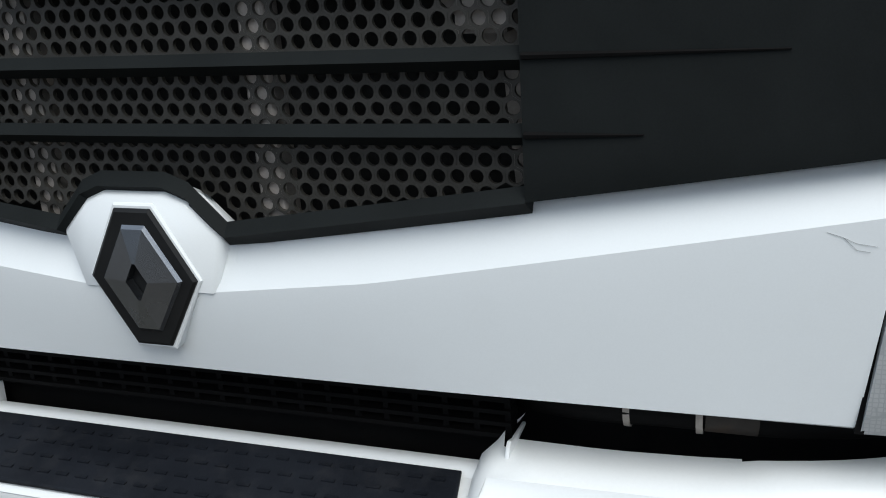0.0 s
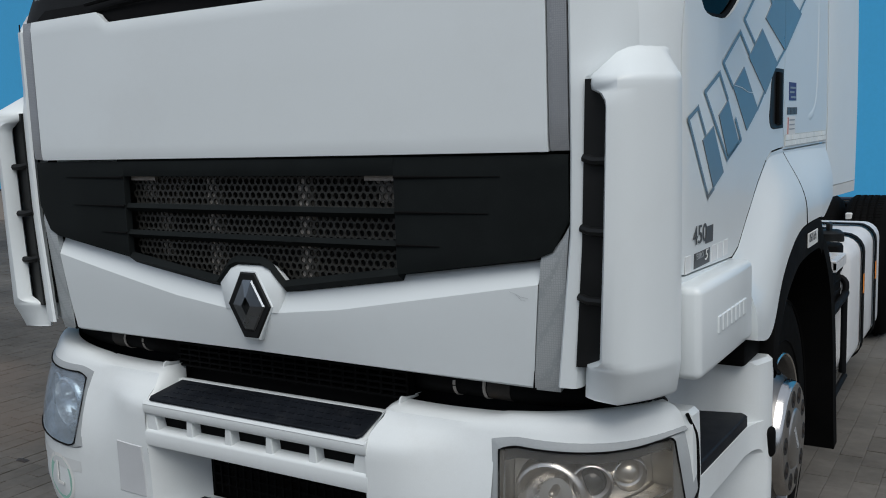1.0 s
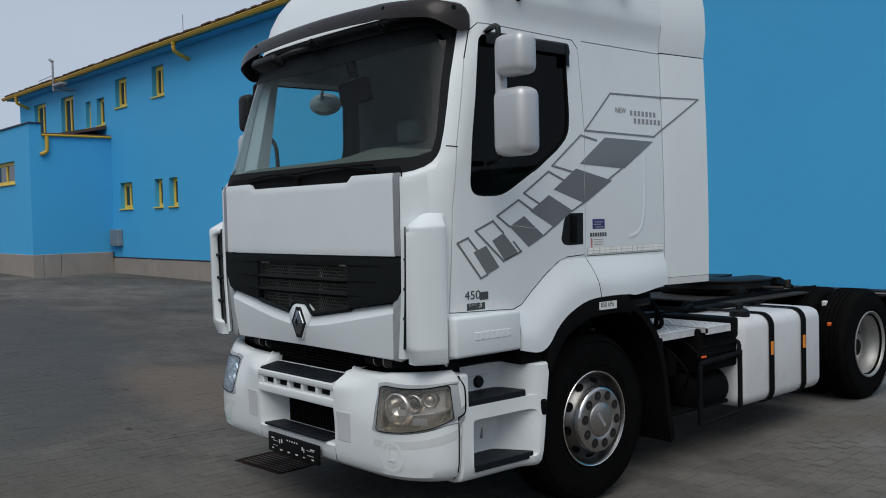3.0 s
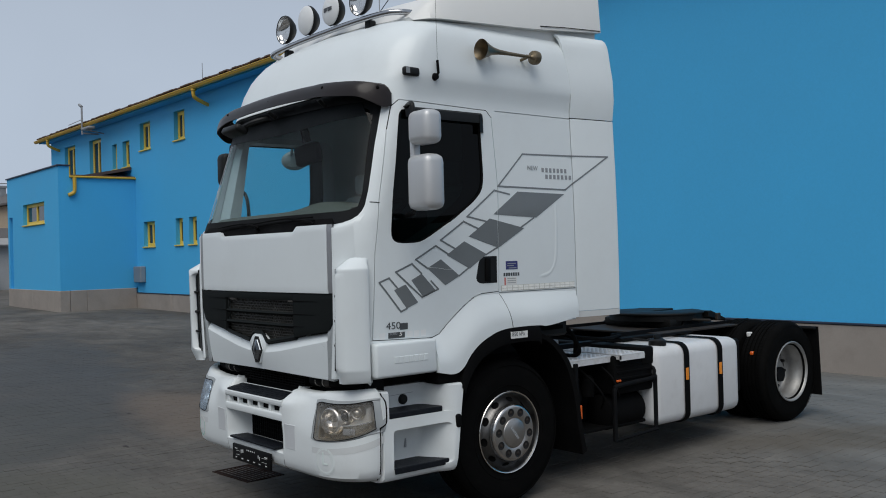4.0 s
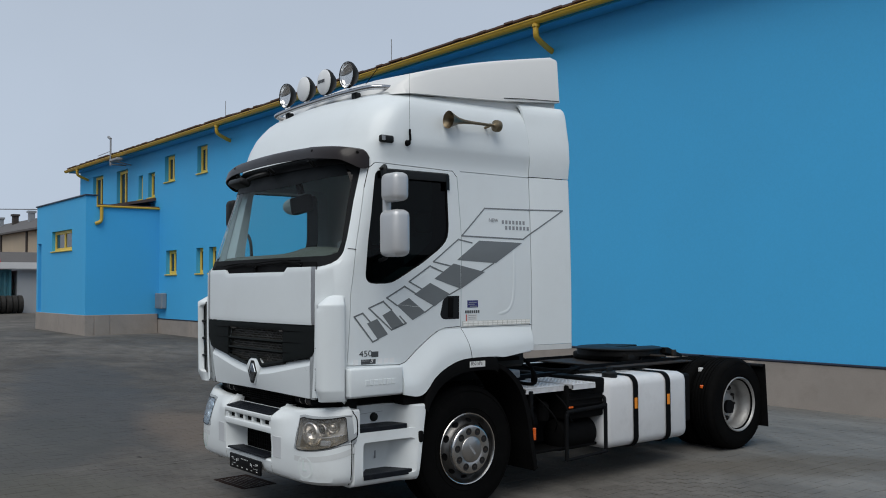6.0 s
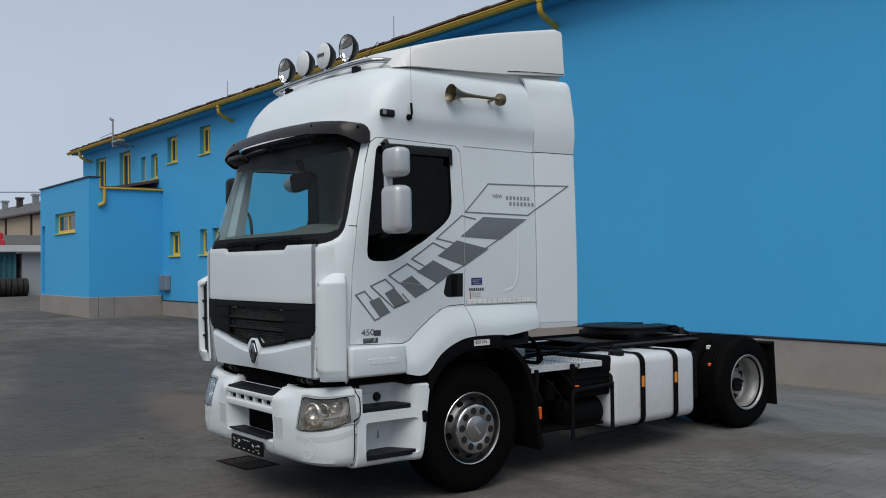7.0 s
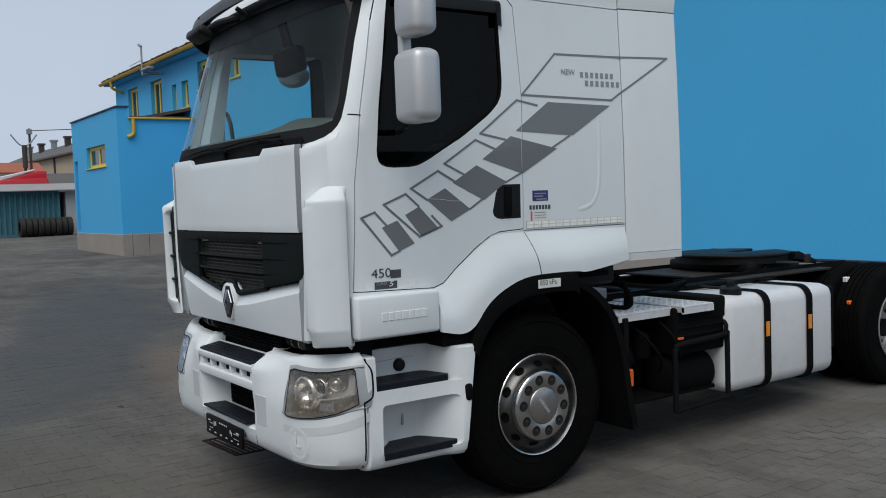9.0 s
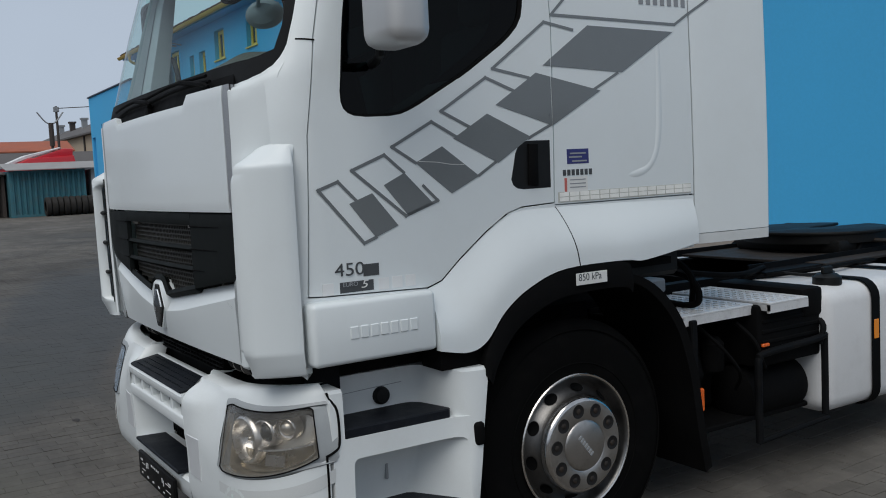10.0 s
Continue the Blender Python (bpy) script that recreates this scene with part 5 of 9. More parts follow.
def build_deflector(s):
    outer = [(1.022, 0.118), (1.0225, 0.088), (1.030, 0.074), (1.052, 0.078), (1.085, 0.108), (1.112, 0.158), (1.127, 0.205), (1.1335, 0.236), (1.130, 0.249), (1.108, 0.254)]
    rows = []
    n = len(outer)
    near = [(0.968, 0.140), (0.970, 0.128), (0.990, 0.104)]        # where the skin closes over the slot's ends
    foot = [(0.957, 0.30, 1), (0.957, 0.70, 1), (0.9595, 0.75, 1), (0.965, 0.79, 1), (1.0, 0.885, 1), (1.022, 0.955, 1), (1.028, 0.975, 1), (1.036, 1.0, 0.9), (1.046, 1.0, 0.35), (1.058, 1.0, 0.06)]
    head = [(1.590, 1.0, 0), (1.604, 1.0, 0.08), (1.618, 1.0, 0.35), (1.628, 1.0, 0.9), (1.640, 1.0, 1), (1.648, 0.985, 1), (1.656, 0.925, 1), (1.708, 0.12, 1), (1.716, 0.03, 1), (1.722, -0.02, 1)]
    for z, k, e in foot + [(1.3, 1.0, 0), (1.5, 1.0, 0)] + head:
        row = []
        for j, (x, y) in enumerate(outer):
            u = 1.22 + (0.58 - 0.09 * min(1.0, max(0.0, (z - 1.632) / 0.06))) * j / (n - 1)
            p = CAB.point(u, z, -0.002)
            if j < 3:
                x, y = x + (near[j][0] - x) * e, y + (near[j][1] - y) * e
            x -= 0.022 * max(0.0, 1.6 - z) / 0.6 * (1 - j / (n - 1))
            q = max(k, 0.96 - 0.06 * j) if z < 1.05 and j < 4 else k
            row.append((s * (p.x + (x - p.x) * q), p.y + (y - p.y) * q, z))
        rows.append(row if s > 0 else row[::-1])
    return part("air_deflector", sheet(bmesh.new(), rows, 0.02), WHITE, truck, "white corner air deflector with a dark slot", angle=62)


for s in (1, -1):
    dfl = build_deflector(s)
    bm = bmesh.new()
    loft(bm, [[Vector((s * (x - d), y, z)) for x, y in ((0.966, 0.116), (1.04, 0.132), (1.05, 0.19), (0.966, 0.17))] for z, d in ((1.03, 0.03), (1.3, 0.012), (1.65, 0.0))])
    part("air_slot", bm, BLACK_PLASTIC, dfl)
    for z in (1.18, 1.33, 1.48):
        bm = bmesh.new()
        d = 0.03 * (1.6 - z) / 0.6
        tube(bm, [(s * (0.966 - d), 0.122, z + 0.006), (s * (0.99 - d), 0.112, z), (s * (1.03 - d), 0.110, z)], 0.010, 8)
        part("slot_rib", bm, BLACK_PLASTIC, dfl)
    # narrow white return between the front panels and the slot
    bm = bmesh.new()
    rows = []
    for z, d in ((0.978, 0.038), (1.2, 0.016), (1.32, 0.004), (1.5, 0.0), (1.62, 0.0), (1.655, 0.0), (1.68, 0.0), (1.72, 0.0), (1.80, 0.0), (1.86, 0.0), (1.90, 0.0)):
        e = min(1.0, max(0.0, (z - 1.655) / 0.05))
        yf = fy(0.92)
        x3, x4 = 0.964 - d * 0.85, 0.972 - d * 0.85
        low = [Vector((0.933 - d, yf - 0.003)), Vector((0.943 - d, yf - 0.002)), Vector((x3 - 0.008, yf + 0.0)), Vector((x3, yf + 0.004)), Vector((x4 - 0.002, yf + 0.016)), Vector((x4, yf + 0.035))]
        pb = CAB.plan(CAB.u_of_x(1.075, z), z)
        pc = CAB.plan(CAB.u_of_x(1.060, z), z)
        b0_, b3_ = Vector((0.933, yf - 0.001)), Vector((pb.x, pb.y + 0.0015))
        b1_, b2_ = b0_ + Vector((0.05, 0.012)), b3_ + Vector((pc.x - pb.x, pc.y - pb.y)).normalized() * 0.05
        high = []
        for i in range(6):
            t = i / 5
            high.append(b0_ * (1 - t) ** 3 + b1_ * 3 * t * (1 - t) ** 2 + b2_ * 3 * t * t * (1 - t) + b3_ * t ** 3)
        row = [(s * (0.927 - d), yf + 0.004, z)]
        for a_, h_ in zip(low, high):
            p = a_ * (1 - e) + h_ * e
            row.append((s * p.x, p.y, z))
        rows.append(row)
    last = rows[-1]
    for w in (0.35, 0.65, 0.85, 1.0):
        row = []
        for x, y, z in last:
            zt = float(np.interp(abs(x), [0.93, 0.985, 1.03, 1.075], [1.924, 1.931, 1.947, 1.985]))
            z = 1.90 + (zt - 1.90) * w
            row.append((x, y + (CAB.plan(CAB.u_of_x(abs(x), z), z).y + 0.0012 - y) * w * w * (3 - 2 * w), z))
        rows.append(row)
    sheet(bm, [r if s > 0 else r[::-1] for r in rows], 0.015)
    part("corner_edge", bm, WHITE, truck)
    bm = bmesh.new()
    gap = [(0.943, 0.0036, 1.925), (0.9425, 0.003, 1.86), (0.942, 0.0024, 1.79), (0.941, 0.0018, 1.70), (0.940, 0.0012, 1.655)]
    sheet(bm, [[(s * (x - h), fy(x) - 0.0005 + 0.45 * (x - 0.933) * (z > 1.66), z), (s * (x + h), fy(x) + 0.0005 + 0.45 * (x - 0.933) * (z > 1.66), z)][::s] for x, h, z in gap], 0.0012)
    part("panel_gap", bm, BLACK_RUBBER, truck)

# seam across each screen pillar, from the glass to the door
for s in (1, -1):
    bm = bmesh.new()
    tube(bm, [CAB.point(s * CAB.u_of_y(y, z), z, 0.0004) for y, z in ((0.306, 2.054), (0.325, 2.053), (0.345, 2.051), (0.362, 2.049))], 0.0028, 6)
    part("pillar_seam", bm, BLACK_RUBBER, truck)

# cowl below the windscreen, wipers
bm = bmesh.new()
us = [-1.0 + 2.0 * i / 24 for i in range(25)]
sheet(bm, [[CAB.point(u * 0.985, z, o) for u in us] for z, o in ((1.86, 0.01), (1.90, 0.012), (1.925, 0.004), (1.985, -0.012))], 0.02)
part("cowl", bm, BLACK_RUBBER, truck, "black plastic cowl under the windscreen")
for x0, x1, zz in ((-0.62, 0.0, 1.955), (-0.05, 0.70, 1.965)):
    bm = bmesh.new()
    pts = [(x0 + (x1 - x0) * i / 8, CAB.point(CAB.u_of_x(x0 + (x1 - x0) * i / 8, 1.98), 1.98, 0.03).y, zz + 0.010 * math.sin(math.pi * i / 8) + 0.012 * i / 8) for i in range(9)]
    tube(bm, pts, 0.006, 6)
    tube(bm, [(p[0], p[1] + 0.012, p[2] - 0.02) for p in pts], 0.007, 5)
    tube(bm, smooth_path([(x1 - 0.02, pts[-1][1] + 0.01, 1.92), (x1, pts[-1][1] - 0.008, 1.945), pts[5]], 4), 0.009, 6)
    lathe(bm, [(0.028, 0), (0.028, 0.03), (0.0, 0.035)], (x1 - 0.02, pts[-1][1] + 0.02, 1.905), "y", 12, -1)
    part("wiper", bm, BLACK_RUBBER, truck)

# windscreen with its dark edge and tinted top band, blackened for the visor's reflection
bm = bmesh.new()
sheet(bm, [[CAB.point(u * 1.80, z, -0.010) for u in us] for z in np.linspace(1.90, 2.83, 14)])
windscreen = part("windscreen", bm, WINDSCREEN, truck, "clear curved windscreen")
bm = bmesh.new()
sheet(bm, [[CAB.point(u * 1.79, z + (0.05 * u * u if k == 0 else 0.03 * u * u if k == 1 else 0.0), -0.006) for u in us] for k, z in enumerate((2.575, 2.62, 2.70, 2.83))])
part("tinted_band", bm, BAND_TINT, windscreen, "dark band along the top of the windscreen")
for s in (1, -1):
    bm = bmesh.new()
    rows = []
    for z in np.linspace(1.95, 2.82, 12):
        ue = CAB.u_of_x(float(np.interp(z, [1.95, 2.04, 2.12, 2.26, 2.4, 2.82], [1.078, 1.076, 1.070, 1.058, 1.042, 1.004])), z)
        du = float(np.interp(z, [1.95, 2.0, 2.08, 2.6], [0.24, 0.18, 0.115, 0.095]))
        row = [CAB.point(s * u, z, -0.007) for u in np.linspace(ue - du, ue, 5)]
        rows.append(row if s > 0 else row[::-1])
    sheet(bm, rows)
    if s > 0:
        part("screen_edge", bm, CAB_DARK, windscreen)
    else:
        bm.free()
bm = bmesh.new()
sheet(bm, [[CAB.point(u * 1.66, z + 0.05 * max(0.0, abs(u) - 0.72) ** 2 / 0.08 * (1 if k else 0), -0.006) for u in us] for k, z in enumerate((1.905, 1.98, 2.005))])
part("screen_edge", bm, CAB_DARK, windscreen)

# ---- bumper ----
BUMP = Shell([(0.345, 1.02, 0.13, 0.01, 0.33, 0.2), (0.355, 1.085, 0.085, 0.01, 0.35, 0.24), (0.38, 1.118, 0.058, 0.012, 0.36, 0.26), (0.45, 1.132, 0.046, 0.015, 0.36, 0.265), (0.60, 1.137, 0.048, 0.015, 0.36, 0.265),
              (0.65, 1.1372, 0.0535, 0.015, 0.36, 0.263), (0.70, 1.136, 0.064, 0.015, 0.36, 0.26), (0.75, 1.134, 0.0785, 0.015, 0.36, 0.255), (0.80, 1.130, 0.095, 0.015, 0.36, 0.25), (0.85, 1.126, 0.114, 0.015, 0.36, 0.245), (0.885, 1.121, 0.128, 0.015, 0.36, 0.242), (0.903, 1.116, 0.138, 0.015, 0.36, 0.24),
              (0.915, 1.106, 0.158, 0.015, 0.36, 0.24)], 0.345)
BUMP_Z = [0.345, 0.355, 0.38, 0.415, 0.45, 0.52, 0.56, 0.6, 0.625, 0.65, 0.675, 0.7, 0.75, 0.775, 0.79, 0.8, 0.815, 0.83, 0.845, 0.86, 0.885, 0.903, 0.915]


def patch(shell, u0, u1, zlo, zhi, off, nu=20, nz=6, thick=0.0, s=1, bm=None):
    bm = bm or bmesh.new()
    rows = []
    for k in range(nz + 1):
        row = []
        for j in range(nu + 1):
            t = j / nu
            u = u0 + (u1 - u0) * t
            z = zlo(t) + (zhi(t) - zlo(t)) * k / nz
            row.append(shell.point(s * u, z, off))
        rows.append(row if s > 0 else row[::-1])
    return sheet(bm, rows, thick)


class Slanted:
    """The bumper's shell with the lamp's ends slanting: its outer end leans in at the top."""

    def __init__(self, shell, u0, u1):
        self.shell, self.u0, self.u1 = shell, u0, u1

    def point(self, u, z, off=0.0):
        a = abs(u)
        v = min(1.0, max(0.0, (z - 0.60) / 0.235))
        t = min(1.0, max(0.0, (a - self.u0) / (self.u1 - self.u0)))
        a += (0.035 * (1 - v) - 0.115 * v) * t * t - 0.02 * v * (1 - t)
        return self.shell.point(math.copysign(a, u), z, off)


def lamp_lo(t):
    return 0.600 + 0.082 * t ** 2.1 + 0.010 * max(0.0, 1 - t / 0.05) ** 2


def lamp_hi(t):
    return 0.826 + 0.020 * min(1, t * 1.2) ** 1.6 - 0.010 * math.sin(math.pi * t) - 0.014 * max(0.0, 1 - t / 0.09) ** 2 - 0.010 * max(0.0, (t - 0.94) / 0.06) ** 2


def build_bumper():
    """Corner skins round the headlights, and a centre with a proud slotted bar, an opening and two steps."""
    bm = bmesh.new()
    L0, L1 = BUMP.u_of_x(0.760, 0.7), 1.93
    U = sorted({round(u, 5) for u in [BUMP.u_of_x(0.40, 0.7) + (L0 - 0.035 - BUMP.u_of_x(0.40, 0.7)) * i / 6 for i in range(7)]})
    def end(z):
        return float(np.interp(z, [0.345, 0.685, 0.705, 0.845, 0.875, 0.915], [0.312, 0.312, 0.350, 0.350, 0.322, 0.316]))
    def skin(s, u, z):
        return BUMP.point(s * min(u, BUMP.u_of_y(end(z), z)), z)
    for s in (1, -1):
        # inner field between the centre and the lamp
        rows = []
        for z in BUMP_Z:
            x_in = 0.40 + (0.035 * max(0.0, z - 0.82) / 0.095 if z > 0.82 else 0.0)
            ua = BUMP.u_of_x(x_in, z)
            row = [BUMP.point(s * (ua + (L0 - 0.035 - ua) * i / 6), z) for i in range(7)]
            rows.append(row)
        rows.append([p + Vector((0, 0.035, -0.004)) for p in rows[-1]])
        sheet(bm, [r if s > 0 else r[::-1] for r in rows])
        # below, above and beyond the lamp
        def tt(u):
            return min(1.0, max(0.0, (u - L0) / (L1 - L0)))
        us = [L0 - 0.035 + (L1 + 0.22 - L0 + 0.035) * i / 24 for i in range(25)] + [2.25, 2.5, 2.75, 3.0]
        lo_rows = [[skin(s, u, 0.345 + (lamp_lo(tt(u)) - 0.009 - 0.345) * v) for u in us] for v in [(z - 0.345) / (lamp_lo(0) - 0.354) for z in BUMP_Z if z < lamp_lo(0) - 0.02] + [1.0]]
        hi_rows = [[skin(s, u, lamp_hi(tt(u)) + 0.012 + (0.915 - lamp_hi(tt(u)) - 0.012) * v) for u in us] for v in [0.0] + [(z - lamp_hi(0) - 0.012) / (0.903 - lamp_hi(0)) for z in BUMP_Z if z > lamp_hi(0) + 0.02]]
        hi_rows.append([p + Vector((-s * 0.02, 0.025, -0.003)) for p in hi_rows[-1]])
        for rows in (lo_rows, hi_rows):
            sheet(bm, [r if s > 0 else r[::-1] for r in rows])
        ue = [L1 + 0.22] + [2.25, 2.5, 2.75, 3.0]
        rows = [[skin(s, u, lamp_lo(1) - 0.009 + (lamp_hi(1) + 0.012 - lamp_lo(1) + 0.009) * v) for u in ue] for v in (0, 0.3, 0.6, 1.0)]
        sheet(bm, [r if s > 0 else r[::-1] for r in rows])
        # cheek of the opening, from the front edge back to the screen
        rows = []
        for z in (0.455, 0.52, 0.60, 0.66, 0.70, 0.80):
            f = BUMP.point(s * BUMP.u_of_x(0.40, z), z)
            rows.append([f, f + Vector((-s * 0.012, 0.012, 0)), Vector((s * 0.33, 0.15, z)), Vector((s * 0.305, 0.20, z))])
        sheet(bm, [r[::-1] if s > 0 else r for r in rows])
        # cheek beside the upper step
        rows = []
        for z in (0.80, 0.83, 0.86, 0.885, 0.903, 0.915):
            x_in = 0.40 + (0.035 * max(0.0, z - 0.82) / 0.095 if z > 0.82 else 0.0)
            f = BUMP.point(s * BUMP.u_of_x(x_in, z), z)
            rows.append([f, f + Vector((-s * 0.012, 0.014, -0.002)), f + Vector((-s * 0.02, 0.05, 0.0)), f + Vector((-s * 0.005, 0.10, 0.0))])
        sheet(bm, [r[::-1] if s > 0 else r for r in rows])
    us = [-BUMP.u_of_x(0.40, 0.5) + 2 * BUMP.u_of_x(0.40, 0.5) * i / 16 for i in range(17)]
    rows = [[BUMP.point(u, z) for u in us] for z in (0.345, 0.355, 0.38, 0.42, 0.455)]
    rows.append([p + Vector((0, 0.010, 0.010)) for p in rows[-1]])
    rows.append([Vector((p.x, 0.20, 0.472)) for p in rows[-1]])
    sheet(bm, rows)
    # ledge behind the upper tread
    rows = [[Vector((x, y, z)) for x in np.linspace(-0.40, 0.40, 9)] for y, z in ((0.045, 0.78), (0.040, 0.792), (0.046, 0.80), (0.165, 0.826), (0.171, 0.834), (0.182, 0.837), (0.20, 0.832))]
    sheet(bm, rows)
    bmesh.ops.remove_doubles(bm, verts=bm.verts, dist=0.0008)
    # the top shelf is lower near the middle and rises to the corners
    for v in bm.verts:
        if v.co.z > 0.86 and abs(v.co.x) > 0.38:
            top = float(np.interp(abs(v.co.x), [0.40, 0.55, 0.70, 0.725, 0.85, 1.06], [0.873, 0.869, 0.873, 0.881, 0.893, 0.915]))
            v.co.z = 0.86 + (v.co.z - 0.86) * (top - 0.86) / 0.055
    for v in bm.verts:
        a, z = abs(v.co.x), v.co.z
        if 0.385 < a < 0.66 and 0.56 < z < 0.87:
            face = BUMP.point(BUMP.u_of_x(a, z), z).y
            if face - 0.012 < v.co.y < face + 0.03:
                want = 0.044 + 15 * max(0.0, z - 0.772) ** 2
                sx = min(1.0, max(0.0, (0.66 - a) / 0.24))
                sz = min(1.0, max(0.0, (z - 0.56) / 0.10))
                sx, sz = sx * sx * (3 - 2 * sx), sz * sz * (3 - 2 * sz)
                v.co.y -= max(0.0, face - want) * sx * sz
    bumper = part("bumper", bm, WHITE_BUMPER, truck, "white moulded front bumper with steps and headlights", angle=38)
    for s in (1, -1):
        bm = bmesh.new()
        prism(bm, [(0.150, 0.868), (0.24, 0.868), (0.24, 0.872), (0.185, 0.880), (0.166, 0.887), (0.157, 0.883)], "x", s * 0.430, s * 0.436, 0.002, 2)
        part("shelf_fin", bm, WHITE_BUMPER, bumper)
        # dark joint to the step box
        bm = bmesh.new()
        rows = []
        for k in range(9):
            z = 0.36 + 0.325 * k / 8
            row = [BUMP.point(s * BUMP.u_of_y(y, z), z, 0.0015) for y in (0.299, 0.307)]
            rows.append(row if s > 0 else row[::-1])
        sheet(bm, rows)
        part("bumper_joint", bm, BLACK_RUBBER, bumper)
        bm = bmesh.new()
        tube(bm, smooth_path([(s * 1.1375, 0.303, 0.682), (s * 1.137, 0.326, 0.690), (s * 1.136, 0.346, 0.704), (s * 1.1355, 0.352, 0.735), (s * 1.134, 0.352, 0.80), (s * 1.132, 0.347, 0.835), (s * 1.129, 0.335, 0.856), (s * 1.125, 0.326, 0.872), (s * 1.119, 0.320, 0.890)], 4), 0.0045, 8)
        part("bumper_joint", bm, BLACK_RUBBER, bumper)
    # proud bar with five slots
    lower = [(0.15, 0.664), (0.052, 0.664), (0.045, 0.667), (0.043, 0.674), (0.043, 0.705), (0.045, 0.711), (0.051, 0.715), (0.088, 0.720), (0.15, 0.720)]
    upper = [(0.15, 0.758), (0.055, 0.758), (0.046, 0.761), (0.042, 0.768), (0.041, 0.790), (0.043, 0.796), (0.048, 0.800), (0.15, 0.800)]
    for prof in (lower, upper):
        loops = []
        for x in (-0.404, -0.2, 0.0, 0.2, 0.404):
            loops.append([Vector((x, y, z)) for y, z in prof])
        bm = bmesh.new()
        loft(bm, loops)
        part("bumper_bar", bm, WHITE_BUMPER, bumper, angle=45)
    for i in range(6):
        c = -0.375 + 0.15 * i
        w = 0.034 if i in (0, 5) else 0.012
        c += 0.018 if i == 5 else -0.018 if i == 0 else 0.0
        bm = bmesh.new()
        prism(bm, [(c - w * 1.25, 0.710), (c + w * 1.25, 0.710), (c + w * 0.8, 0.765), (c - w * 0.8, 0.765)], "y", 0.050, 0.13, 0.003, 1)
        part("bumper_post", bm, WHITE_BUMPER, bumper)
    # black backing close behind the slots stands for the shade inside
    bm = bmesh.new()
    box(bm, -0.40, 0.40, 0.082, 0.095, 0.70, 0.78)
    part("slot_back", bm, BLACK_RUBBER, bumper)
    # shallow plain fields beside the opening
    for s in (1, -1):
        bm = bmesh.new()
        rows = []
        for z in (0.497, 0.50, 0.56, 0.655, 0.658):
            row = []
            for x in (0.425, 0.428, 0.48, 0.545, 0.548):
                e = z in (0.497, 0.658) or x in (0.425, 0.548)
                p = BUMP.point(s * BUMP.u_of_x(x, z), z, -0.001 if e else 0.0025)
                sx, sz = min(1.0, max(0.0, (0.66 - x) / 0.24)), min(1.0, max(0.0, (z - 0.56) / 0.10))
                p.y -= max(0.0, BUMP.point(BUMP.u_of_x(x, z), z).y - 0.044) * sx * sx * (3 - 2 * sx) * sz * sz * (3 - 2 * sz) 
                row.append(p)
            rows.append(row if s > 0 else row[::-1])
        sheet(bm, rows)
        part("jacking_cover", bm, COVER_PLASTIC, bumper, angle=20)
    return bumper


bumper = build_bumper()


